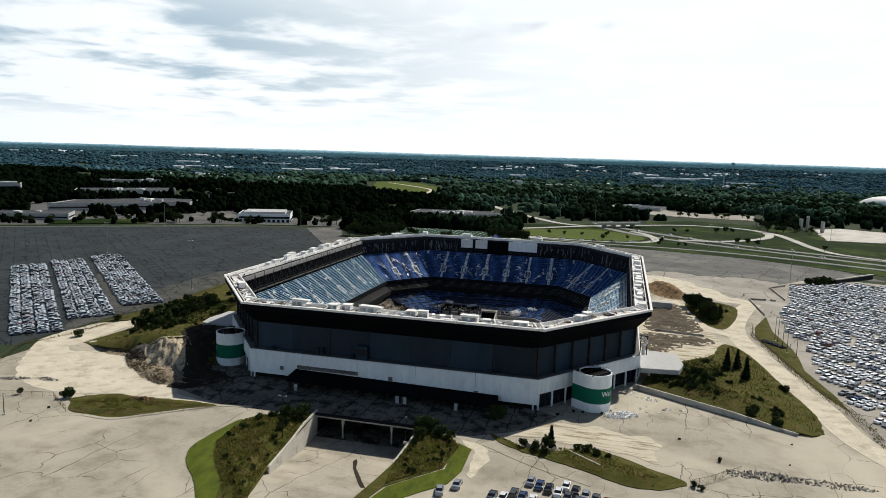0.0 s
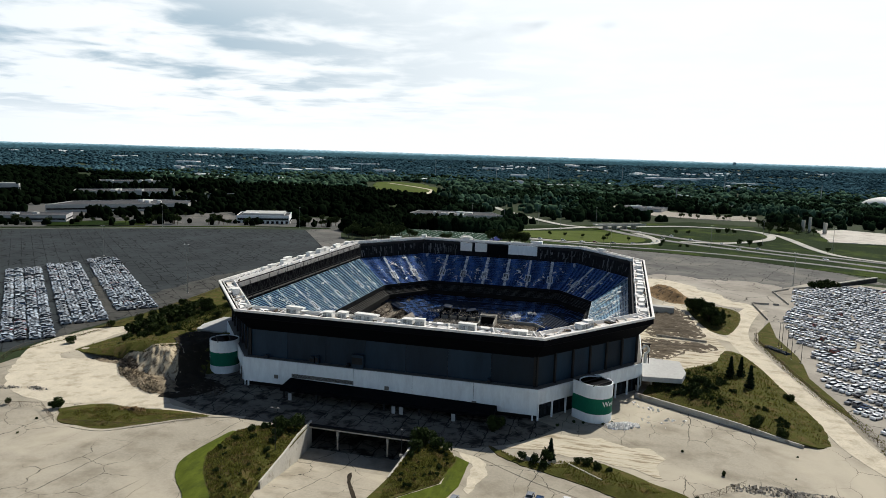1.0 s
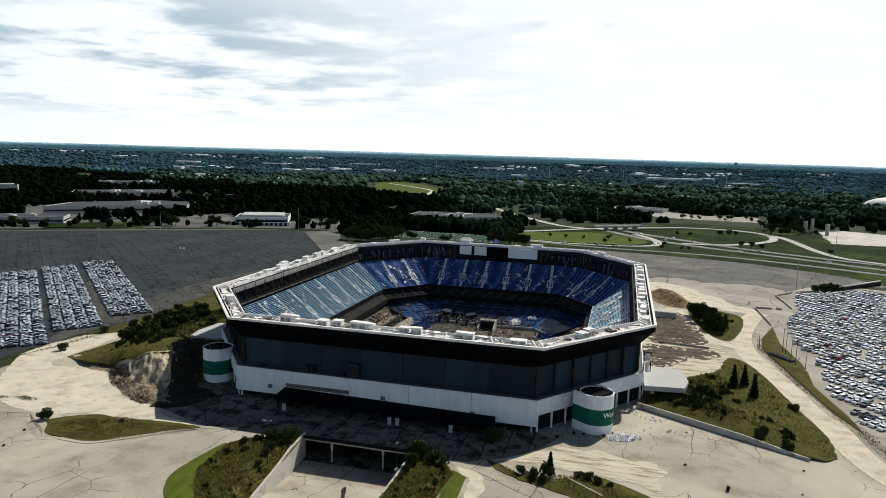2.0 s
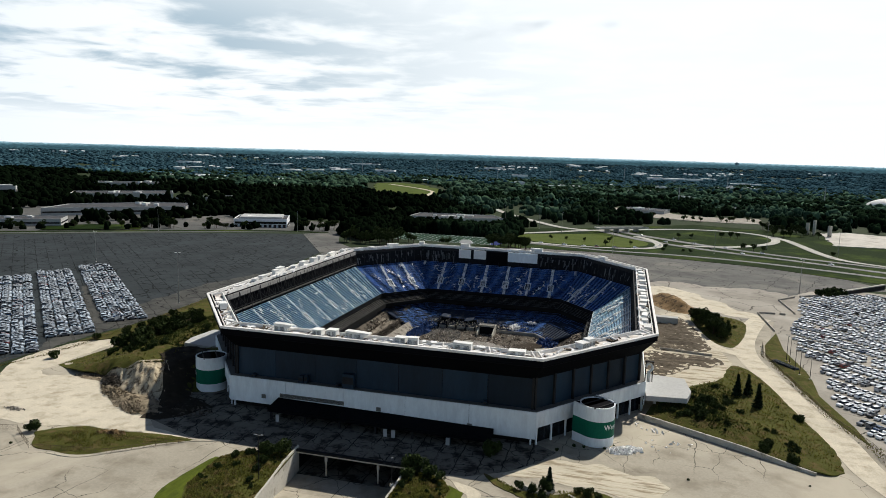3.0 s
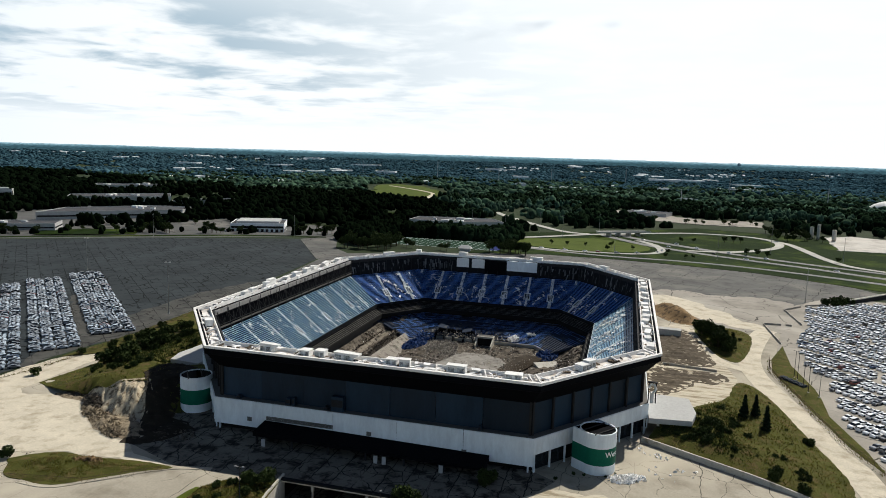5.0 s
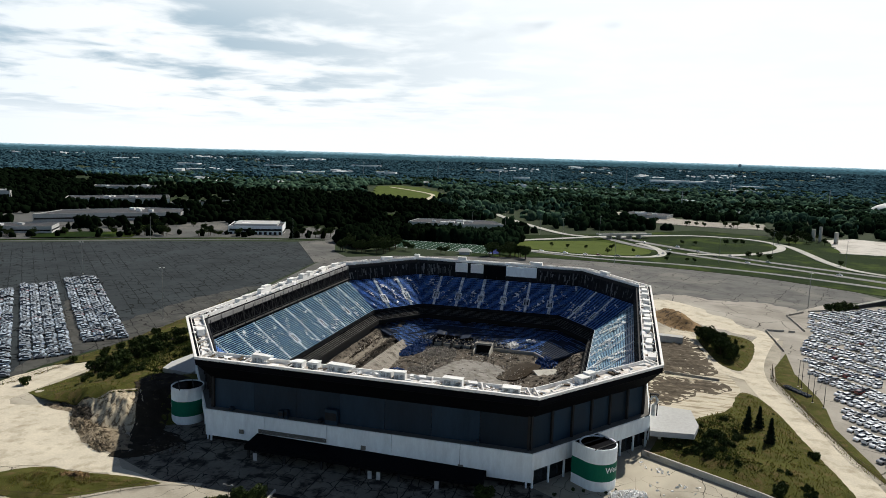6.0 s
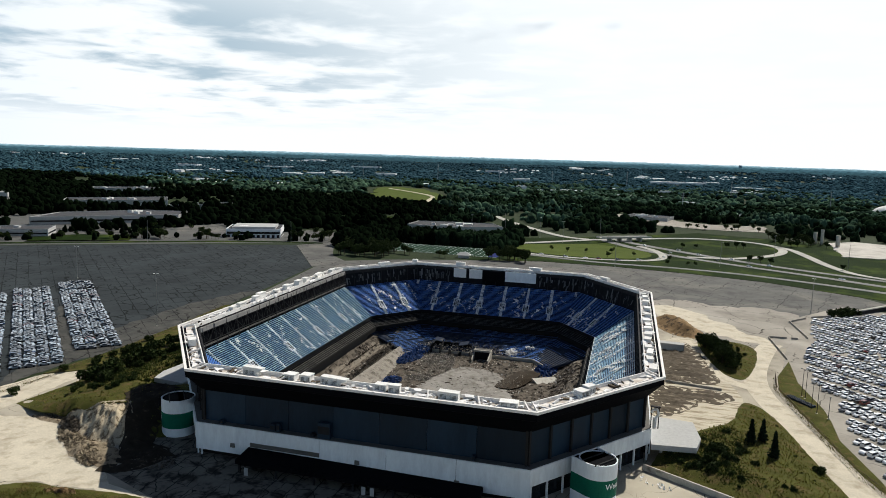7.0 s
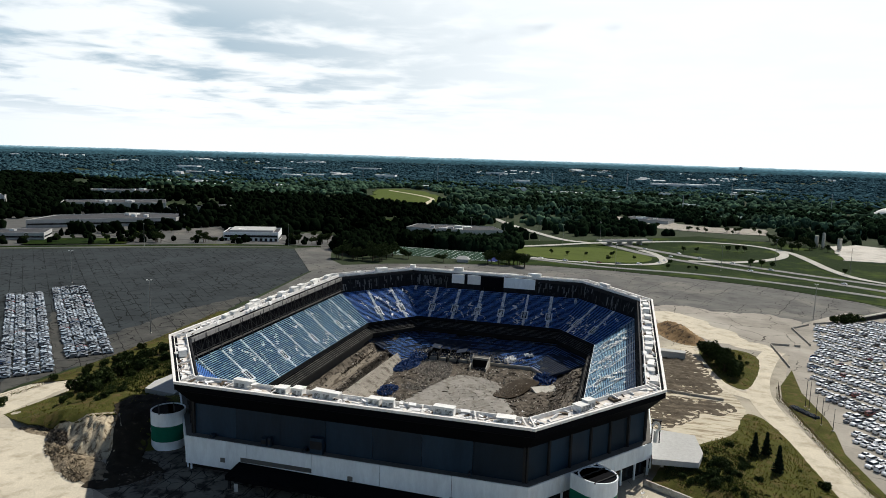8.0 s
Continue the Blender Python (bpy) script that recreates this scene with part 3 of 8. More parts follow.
CORNERS = [Vector(p) for p in ((-C, -B), (-A, -D), (A, -D), (C, -B), (C, B), (A, D), (-A, D), (-C, B))]


def ring(inset):
    """The octagon's eight corners, moved inwards."""
    lines = []
    for k in range(8):
        p, q = CORNERS[k], CORNERS[(k + 1) % 8]
        d = (q - p).normalized()
        n = Vector((-d.y, d.x))
        lines.append((n, n.dot(p) + inset))
    out = []
    for k in range(8):
        (n1, c1), (n2, c2) = lines[k - 1], lines[k]
        det = n1.x * n2.y - n1.y * n2.x
        out.append(Vector(((c1 * n2.y - c2 * n1.y) / det, (n1.x * c2 - n2.x * c1) / det)))
    return out


RAMP = (-13.0, 18.0, -172.0, -126.0)        # the sunken drive: x0, x1, y0, y1


def ground():
    def axis(lo, hi, fine, marks):
        out, v, s = set(marks), 0.0, fine
        v = 340.0
        out |= set(np.arange(-340, 341, 20.0).tolist())
        s = 30.0
        while v < hi:
            v += s
            s *= 1.12
            out |= {min(v, hi), max(-v, lo)}
        return sorted(out)

    xs = axis(-5000, 5000, 20, RAMP[:2])
    ys = axis(-5000, 5000, 20, RAMP[2:])
    hole = [tuple(p) for p in ring(5.5)]
    at = {}
    verts, faces = [], []
    for i, x in enumerate(xs):
        for j, y in enumerate(ys):
            at[i, j] = len(verts)
            verts.append((x, y, land(x, y)))
    for i in range(len(xs) - 1):
        for j in range(len(ys) - 1):
            cx, cy = (xs[i] + xs[i + 1]) / 2, (ys[j] + ys[j + 1]) / 2
            if RAMP[0] < cx < RAMP[1] and RAMP[2] < cy < RAMP[3]:
                continue
            if all(inside(px, py, hole) for px in (xs[i], xs[i + 1]) for py in (ys[j], ys[j + 1])):
                continue
            faces.append((at[i, j], at[i + 1, j], at[i + 1, j + 1], at[i, j + 1]))
    tagged(solid("ground", verts, faces, M_LAND, smooth=True), "rolling wooded land reaching a hazy horizon", "ground", kind="structure")


ground()
flat = lambda lift: (lambda x, y, e: lift)  # noqa: E731


# paving and grass round the arena
def paving():
    R0, R1, R2, R3 = RAMP
    # the front forecourt, in pieces round the sunken drive
    for k, poly in enumerate((
            [(-400, -420), (R0, -420), (R0, -126), (-160, -126)],
            [(R1, -420), (300, -420), (300, -126), (R1, -126)],
            [(R0, -420), (R1, -420), (R1, R2), (R0, R2)])):
        tagged(solid("forecourt", [(x, y, 0.03) for x, y in poly], [tuple(range(4))], M_CONCRETE), "cracked pale concrete forecourt with dark weed-grown joints", "pavement", kind="structure")
    inner = [tuple(p) for p in ring(6)]
    outer = [(-138, -126), (150, -126), (150, 120), (88, 170), (-88, 170), (-138, 60)]
    # the apron: an outer outline with the arena's octagon cut out
    verts = [(x, y, 0.03) for x, y in inner]
    faces = []
    star = []
    for p in inner:
        d = Vector(p).normalized()
        far = 400.0
        for (ax, ay), (bx, by) in zip(outer, outer[1:] + outer[:1]):
            den = d.x * (by - ay) - d.y * (bx - ax)
            if abs(den) > 1e-9:
                t = (ax * (by - ay) - ay * (bx - ax)) / den
                u = (ax * d.y - ay * d.x) / den
                if t > 0 and -1e-6 <= u <= 1 + 1e-6:
                    far = min(far, t)
        star.append(d * far)
    # corners of the outline go between the star's points by angle
    ringpts = sorted([(math.atan2(p.y, p.x), tuple(p), k) for k, p in enumerate(star)] + [(math.atan2(y, x), (x, y), None) for x, y in outer])
    k0 = next(i for i, r in enumerate(ringpts) if r[2] is not None)
    ringpts = ringpts[k0:] + ringpts[:k0]
    loops, now = [], []
    for a, p, k in ringpts + [ringpts[0]]:
        now.append(p)
        if k is not None and len(now) > 1:
            loops.append((prev, k, now))
            now = [p]
        if k is not None:
            prev = k
    for a, b, line in loops:
        n = len(verts)
        verts += [(x, y, 0.03) for x, y in line]
        faces.append((a, *range(n, n + len(line)), b))
    tagged(solid("apron", verts, faces, M_CONCRETE), "pale concrete apron round the arena, cracked and dusty", "pavement", kind="structure")


paving()

# lots, tracks, mounds
tagged(solid("parking_lot_west", [(x, y, 0.06 + max(land(x, y), -9)) for x, y in
       [(-148, -100), (-146, -60), (-141, -20), (-142, 30), (-150, 120), (-160, 205), (-195, 255), (-338, 253), (-454, 180), (-620, 80), (-560, -120), (-260, -160)]],
       [tuple(range(12))], M_ASPHALT), "wide dark asphalt car park with long cracked seams", "parking lot", kind="structure")
patch("parking_lot_corner", [(-161, 205), (-226, 308), (-338, 253), (-195, 255)], M_ASPHALT, lambda x, y, e: land(x, y) + 0.1, 12, "dark asphalt corner of the car park")
patch("lot_apron", [(-160, 204), (-146, 226), (-129, 231), (-146, 237), (-170, 264), (-186, 302), (-206, 352), (-226, 308.5)], M_LOT_GREY, lambda x, y, e: land(x, y) + 0.14, 9, "smooth pale apron beside the cracked car park")
tagged(solid("parking_lot_east", [(x, y, 0.05) for x, y in [(150, -126), (141, -95), (140, -60), (136, -27), (131, 18), (134, 40), (146, 92), (158, 131), (168, 165), (200, 205), (330, 160), (520, -120), (300, -200)]],
       [tuple(range(13))], M_LOT_PALE), "pale worn car park with faint seams", "parking lot", kind="structure")
patch("parking_lot_north", [(-88, 168), (88, 168), (120, 118), (146, 92), (158, 131), (168, 165), (200, 205), (242, 205), (222, 246), (168, 288), (118, 306), (60, 318), (0, 318), (-60, 290), (-120, 262), (-150, 240), (-158, 205), (-140, 62)], M_LOT_GREY, lambda x, y, e: land(x, y) + 0.08, 14, "grey worn car park behind the arena")

patch("dusty_yard", rounded([(-118, -128), (-137, -104), (-146, -84), (-140, -50), (-134, -20), (-128, -40), (-128, -86), (-124, -99), (-102, -94), (-88, -109), (-79, -117), (-64, -121), (-58, -126), (-42, -130), (-60, -130), (-80, -132), (-95, -136)], True, 4),
      M_TRACK, flat(0.09), 5, "bleached dirt yard with tyre tracks")
strip("dirt_track", [(176, -170), (150, -128), (136, -98), (133, -70), (129, -42), (124, -12), (121, 15), (124, 42), (134, 78), (140, 92)], 9, M_TRACK, 0.10, "pale dirt track between the mound and the fence")
strip("dirt_track", [(119, 16), (110, 24), (104, 45), (101, 66), (98, 84)], 6, M_TRACK, 0.11, "pale dirt track curving behind the arena")
patch("worn_margin", rounded([(-147.2, -80), (-145.6, -60), (-141.2, -20), (-142.2, 20), (-150, 110), (-166, 60), (-166, 8), (-186, 2), (-222, 44), (-230, 40), (-196, -4), (-172, -32), (-156, -60)], True, 3), M_ASPHALT_WORN, flat(0.076), 5, "worn dusty asphalt along the fence and between the car rows", skirt=.05)
patch("dusty_margin", rounded([(82, 176), (86, 124), (112, 92), (128, 84), (144, 86), (160, 126), (170, 160), (150, 182), (126, 176), (106, 186)], True, 4), M_LOT_PALE, flat(0.095), 7, "pale dusty margin of the yard")
patch("bleached_yard", rounded([(84, 160), (88, 132), (104, 112), (118, 96), (134, 90), (141, 97), (132, 108), (126, 124), (116, 138), (104, 160), (92, 166)], True, 4), M_TRACK, flat(0.11), 6, "bleached dusty yard beside the car park")
patch("dirt_strip", rounded([(42, -124), (50, -114), (55, -110.6), (62, -111.5), (66.6, -109.5), (73, -113.5), (79, -113), (82.5, -118), (80.5, -124), (81.5, -130), (75, -126.5), (70, -126), (64, -124), (58, -124.6), (51.7, -122.4)], True, 4), M_DUST, flat(0.10), 3, "bleached dirt patch by the gate")
patch("dust_patch", rounded([(29, -129.5), (34, -131), (38.5, -134.5), (40, -141), (38, -152), (36.3, -146), (35.6, -138), (33, -134)], True, 4), M_TRACK, flat(0.10), 2, "pale dust blown over the drive")
patch("turned_soil", rounded([(81, 60), (88, 70), (98, 78), (103, 60), (107, 19), (95, 14.5), (83, 13)], True, 4), M_EARTH,
      lambda x, y, e: 0.12 + 0.8 * S(0, 8, e) * (0.5 + 0.8 * noise.noise((x * 0.09, y * 0.5, 3))), 1.0, "churned brown soil with digger tracks", rough=0.8)
patch("trodden_ground", rounded([(78, 66), (90, 82), (102, 88), (109, 30), (113, 4), (110, -14), (104, -37), (92, -40), (78, -40), (77, 10)], True, 4), M_DUST, flat(0.085), 5, "bleached trodden ground between the soil beds")
patch("turned_soil", rounded([(80, 6), (95, 7.5), (107.5, 6), (110, 0), (105, -7), (97, -9), (93, -17), (88, -24), (80, -26)], True, 4), M_EARTH,
      lambda x, y, e: 0.12 + 0.8 * S(0, 8, e) * (0.5 + 0.8 * noise.noise((x * 0.09, y * 0.5, 7))), 1.0, "churned brown soil with digger tracks", rough=0.8)
patch("soil_pile", rounded([(84, 118), (90, 98), (101, 88), (109, 96), (106, 112), (96, 126), (86, 130)], True, 4), M_SOIL,
      lambda x, y, e: 0.1 + 5.6 * S(0, 10, e) - 0.7 * abs(noise.noise((x * 0.7, y * 0.25, 4))) * S(0, 4, e), 1.1, "rilled pile of orange-brown soil", rough=0.7)

# darker paving where the arena's shadow falls, the shade put into the colour
patch("dark_paving", [(-66, -88), (-63, -121), (-44, -128.6), (-14, -128.4), (-13.2, -126.2), (18.2, -126.2), (19, -128), (33, -127.6), (47, -119), (54, -106), (46, -101), (-46, -95)], M_DARKPAVE, flat(0.07), 6, "stained paving along the arena's foot, darkened for its shadow")

patch("brush_verge", [(-143, -62), (-128, -50), (-124, -30), (-118, 0), (-112, 30), (-116, 66), (-146, 66), (-141, 0), (-140, -30)], M_GRASS, flat(0.42), 3, "dark weedy verge between the fence and the mound", rough=0.2)


CUT = [(-126, -104), (-103, -96.5), (-92, -103), (-83, -107.5), (-74.5, -107.5), (-66, -113), (-62, -120.5)]          # foot of the west mound


def hill_w(x, y, e=0):
    for (ax, ay), (bx, by) in zip(CUT, CUT[1:]):
        if ax <= x <= bx and y < ay + (by - ay) * (x - ax) / (bx - ax):
            return 0.1
    front = edge_distance(x, y, CUT + CUT[-2:0:-1])
    run = 5.4 + 3.4 * S(-101, -91, x)
    side = S(-126, -88, x)
    fall = 1 - S(-79, -63, x) * S(-80, -97, y)        # slope down to the gate tower
    fall *= 1 - 0.6 * S(19, 7, math.hypot(x + 85, y + 58))        # dip below the bridge
    return 0.1 + 7.4 * side * fall * min(1.0, max(0.0, (front - 0.3 + 1.2 * noise.noise((x * 0.3, y * 0.3, 5))) / run)) * (1 - 0.35 * S(-40, 15, y))


def cut_face(x, y, e):
    """The dug face, furrowed by rills that run straight down it."""
    across, down = x * 0.86 + y * 0.5, y * 0.86 - x * 0.5
    rill = 1.5 * abs(noise.noise((across * 0.42, down * 0.05, 18))) + 1.1 * abs(noise.noise((across * 1.1, down * 0.08, 28)))
    return hill_w(x, y) + 0.15 - rill * S(0, 1.2, e)


def slump(x, y, e):
    return 0.12 + S(0, 2.5, e) * (0.9 + 0.9 * noise.noise((x * 0.22, y * 0.22, 9)) + 0.7 * abs(noise.noise((x * 0.7, y * 0.7, 10))))


HILL_W = [(-124, -99), (-127, -89), (-125, -65), (-127, -42), (-120, -15), (-106, 8), (-84, 18), (-79, -40), (-77, -66), (-66, -80), (-58, -92), (-64, -119), (-72, -121), (-79, -117.5), (-87, -110), (-101, -94.3)]
patch("grass_mound", [p for p in HILL_W if p[1] > -94] + [(-67, -99), (-80, -91.5), (-89.5, -96.5), (-100, -94.5), (-112, -95.5)], M_GRASS, hill_w, 2.6, "weedy grass mound banked against the arena", rough=0.5)
# the shaded shoulder: its shadow is put into a darker soil colour
patch("dark_soil", [(-86, -86), (-86, -76), (-80, -72), (-71, -77), (-68, -92), (-64, -101.5), (-57, -103), (-52, -107), (-56, -117), (-62, -121), (-67, -121.5), (-69.5, -109), (-76.5, -97), (-83, -89)], M_TOPSOIL,
      lambda x, y, e: hill_w(x, y) + 0.1 + 0.5 * S(0, 3, e) * (0.6 + noise.noise((x * 0.4, y * 0.4, 31))), 1.2, "churned soil on the mound's shoulder, blackened for its shadow", rough=1.0)
patch("clay_cut", [(-100, -95.8), (-89.5, -95.6), (-80.5, -90.5), (-74, -97), (-69, -110), (-74.5, -108.4), (-83, -108.4), (-92, -104)], M_CLAY, cut_face, 0.5, "raw clay face dug into the mound", rough=0.2)
patch("slumped_soil", [(-112, -95), (-103, -95.5), (-92, -101.5), (-83, -105.5), (-74.5, -105.5), (-66, -111), (-64, -119), (-72, -118.6), (-80, -115.6), (-90, -108), (-99.5, -98.8), (-110, -97)], M_CLOD, slump, 0.7, "slumped tan soil at the foot of the cut", rough=0.5)


def hill_e(x, y, e=0):
    wall = ((x - 76.2) * 26.4 + (y + 71.8) * 44.2) / 51.5          # metres behind the retaining wall
    return 0.15 + 0.9 * S(129, 117, x) + 2.6 * S(127, 96, x) * S(0, 16, wall) * (1 - 0.5 * S(-45, -8, y)) + 0.4 * S(0, 6, e)


patch("grass_mound", rounded([(128, -94.5), (129.5, -78), (126, -55), (122, -27), (117, -10), (111, -9), (104, -33), (93, -46), (84, -58)], False, 4) + [(80, -66), (77.4, -72.4), (119.3, -97.2), (124, -98)],
      M_GRASS, hill_e, 2.2, "weedy brown-green grass mound beside the gate", rough=0.35)
patch("grass_mound", rounded([(118, 27.6), (127, 58), (129, 79), (121.6, 88), (105.4, 84.4), (105, 62.6), (110, 33.4)], True, 4), M_GRASS, lambda x, y, e: 0.15 + 1.4 * S(0, 7, e), 2.2, "small weedy grass island", rough=0.3)
patch("grass_island", rounded([(-84.5, -141.3), (-86.5, -138.5), (-78, -132), (-68, -131.6), (-56, -130), (-43, -130), (-50, -135), (-59, -143), (-65, -147.4), (-74, -147.5), (-80, -146.6)], True, 4), M_GRASS,
      lambda x, y, e: 0.2 + 0.5 * S(0, 4, e), 1.6, "weedy grass island with bare patches", rough=0.25)
patch("grass_island", rounded([(37.6, -124.3), (48, -130.8), (56, -130.2), (63.7, -125.5), (72, -128.5), (80.5, -134), (87.4, -138.2), (82.6, -143.2), (74, -144.4), (61.7, -138.6), (44, -131.5)], True, 4), M_GRASS,
      lambda x, y, e: 0.2 + 0.7 * S(0, 4, e), 1.6, "weedy grass island with broken kerbs", rough=0.25)
patch("grass_bank", [(-24.2, -162), (-29.2, -153.5), (-30, -144), (-30, -137), (-26.5, -132), (-20, -129.8), (-13.2, -127.8), (-9.3, -162), (-6, -178), (-5, -186), (-9.5, -186), (-16, -171.8)], M_GRASS,
      lambda x, y, e: 0.2 + 1.2 * S(0, 7, e), 1.8, "overgrown grass bank beside the sunken drive", rough=0.4)
patch("grass_bank", [(18.3, -127.7), (28, -130), (31.8, -135.7), (30.5, -149), (20, -162), (16, -178), (14, -178), (17, -160), (18.3, -150)], M_GRASS,
      lambda x, y, e: 0.2 + 1.0 * S(0, 6, e), 1.8, "overgrown grass bank beside the sunken drive", rough=0.4)
patch("mown_verge", [(30.6, -133.4), (34.8, -136), (35.2, -149), (33.6, -156), (24.5, -167), (17.5, -180), (16.6, -178), (20.6, -162), (31, -149.2)], M_LAWN, flat(0.2), 2.0, "strip of bright mown grass")
patch("mown_verge", rounded([(-12, -186), (-21.3, -173.4), (-29.2, -165.1), (-33.0, -158.1), (-33.2, -151), (-32.5, -145.0), (-31.1, -137.3), (-29, -140), (-28.6, -153.2), (-23.4, -162.2), (-15.4, -171.8), (-9, -186)], True, 3), M_LAWN, lambda x, y, e: 0.2 + 0.25 * S(0, 3, e), 1.2, "strip of bright mown grass")

strip("kerb_path", [(-74, -148.2), (-65, -148), (-58.6, -143.4), (-49.6, -135.2), (-42, -129.9), (-33, -127.6)], 1.5, M_CONCRETE, 0.16, "worn pale walk along the weedy island")


def sunken_drive():
    """The sunken drive under the forecourt, its floor, side walls and portal."""
    x0, x1, y0, y1 = RAMP
    low = -6.5
    floor = Heap()
    pts = [(-175, 0.0), (-168, -0.2), (-137, low + 0.25), (-136.6, low), (-127, low)]
    # floor inside the portal: shade put into a darker paving colour
    inner = Heap().add([(x0 - 2, -127, low), (x1 + 2, -127, low), (x1 + 2, -108, low), (x0 - 2, -108, low)], [(0, 1, 2, 3)])
    tagged(inner.done("tunnel_floor", M_DARKPAVE), "tunnel floor darkened for the shade under the forecourt", "floor", kind="structure")
    for (ya, za), (yb, zb) in zip(pts, pts[1:]):
        floor.add([(x0 - 2, ya, za), (x1 + 2, ya, za), (x1 + 2, yb, zb), (x0 - 2, yb, zb)], [(0, 1, 2, 3)])
    tagged(floor.done("drive_floor", M_CONCRETE), "sloping concrete drive, cracked and stained", "driveway", kind="structure")
    for side, line in (("west", [(-13.4, -125), (-12.6, -135), (-11.0, -146), (-9.0, -161.7)]), ("east", [(18, -125), (18.2, -140), (18.0, -150)])):
        h = Heap()
        s = -1 if side == "west" else 1
        for (xa, ya), (xb, yb) in zip(line, line[1:]):
            ta, tb = (0.35 + 0.4 * S(-150, -130, v) for v in (ya, yb))
            v = [(xa, ya, -8), (xb, yb, -8), (xb, yb, tb), (xa, ya, ta)]
            v += [(x + s * 0.5, y, z) for x, y, z in v]
            h.add(v, [(0, 1, 2, 3), (7, 6, 5, 4), (3, 2, 6, 7), (0, 4, 5, 1), (1, 5, 6, 2), (0, 3, 7, 4)])
        tagged(h.done("retaining_wall_" + side, M_CONC_WALL), "stained concrete retaining wall of the drive", "retaining wall", kind="structure")
    portal = thing("portal", "concrete loading portal with a pale lintel over a dark opening", "portal", at=(0, 0, 0))
    # near-black deck and inner walls paint in the portal's shade
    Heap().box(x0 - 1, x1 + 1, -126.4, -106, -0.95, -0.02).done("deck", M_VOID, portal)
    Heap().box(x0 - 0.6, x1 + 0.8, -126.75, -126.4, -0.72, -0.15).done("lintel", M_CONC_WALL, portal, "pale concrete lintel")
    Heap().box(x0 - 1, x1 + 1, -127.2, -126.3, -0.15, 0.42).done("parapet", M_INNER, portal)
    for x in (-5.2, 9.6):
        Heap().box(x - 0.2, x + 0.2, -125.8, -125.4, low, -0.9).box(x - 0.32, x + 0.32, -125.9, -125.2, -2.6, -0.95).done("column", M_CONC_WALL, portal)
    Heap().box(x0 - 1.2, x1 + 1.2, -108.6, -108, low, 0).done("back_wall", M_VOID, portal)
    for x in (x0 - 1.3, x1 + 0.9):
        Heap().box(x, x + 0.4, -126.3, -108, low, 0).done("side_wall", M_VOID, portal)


sunken_drive()
patch("mud_streak", [(4.2, -138.6), (5.4, -141), (7.5, -147), (10.8, -153), (15.2, -161), (14.0, -161), (9.9, -153.5), (6.6, -147), (4.0, -141)], M_TOPSOIL, lambda x, y, e: -5.94 - (y + 138.6) * 0.195 + .05, 1.0, "dark mud streak down the drive", skirt=.1)
for way in ([(47.8, -128.7), (53.4, -132.7), (55.8, -128.9)], [(59.2, -130.5), (67.6, -137.0)]):
    strip("broken_kerb", way, 0.35, M_CONC_WALL, 1.05, "broken pale kerb in the weedy island", smooth=False, thick=1.0)
strip("walk_edge", [(29.4, -129.0), (38.0, -131.9), (46.4, -137.0), (54.0, -141.2), (66, -146.2)], 2.2, M_CONCRETE, 0.12, "cracked pale walk beside the weedy island", thick=0.1)


def gate_wall():
    h = Heap()
    p, q, n = Vector((76.2, -71.8)), Vector((120.4, -98.2)), 12
    d = (q - p).normalized()
    m = Vector((d.y, -d.x)) * 0.5
    for k in range(n):
        a, b = p + (q - p) * k / n, p + (q - p) * (k + 0.985) / n
        ta, tb = (1.75 - 0.9 * S(0.6, 1.0, (v - p).length / 51.5) for v in (a, b))
        v = [(*a, -0.5), (*b, -0.5), (*b, tb), (*a, ta)] + [(*(a + m), -0.5), (*(b + m), -0.5), (*(b + m), tb), (*(a + m), ta)]
        h.add(v, [(0, 1, 2, 3), (7, 6, 5, 4), (3, 2, 6, 7), (0, 4, 5, 1), (1, 5, 6, 2), (0, 3, 7, 4)])
    tagged(h.done("retaining_wall_gate", M_CONC_WALL), "long low pale retaining wall below the grass mound", "retaining wall", kind="structure")


gate_wall()

patch("fence_verge", [(128.5, 17), (131.5, 36), (141, 62), (138, 30), (140, 0), (139.5, -12), (137.5, -30), (140.6, -58), (140.9, -74), (136.5, -56), (133, -27)], M_GRASS, lambda x, y, e: .12 + .3 * S(0, 2, e), 2.0, "weedy verge behind the fence", rough=.2)

# ---- the arena ----
arena = thing("stadium", "derelict roofless octagonal stadium, dark walls, white band and rim", "stadium")


def side_points(k, inset, z):
    r = ring(inset)
    p, q = r[k], r[(k + 1) % 8]
    return Vector((p.x, p.y, z)), Vector((q.x, q.y, z))


def loft(name, k, profile, material, parent, label="", close=True):
    """A bar along one side of the octagon, of the given section (inset, z), mitred at the corners."""
    n = len(profile)
    ends = [side_points(k, i, z) for i, z in profile]
    verts = [e[0] for e in ends] + [e[1] for e in ends]
    faces = [(j, n + j, n + (j + 1) % n, (j + 1) % n) for j in range(n if close else n - 1)]
    if close:
        faces += [tuple(range(n)), tuple(range(2 * n - 1, n - 1, -1))]
    return solid(name, verts, faces, material, parent, label)


def along(k, inset, s, z):
    """A point on side k, s of the way from its first corner."""
    p, q = side_points(k, inset, z)
    return p.lerp(q, s)


def frame_of(k):
    p, q = side_points(k, 0, 0)
    d = (q - p).normalized()
    return d, Vector((-d.y, d.x, 0)), (q - p).length


DIAG = (0, 2, 4, 6)
LOW_TOP, BAND_TOP, WIN_TOP = 1.9, 9.7, 18.6

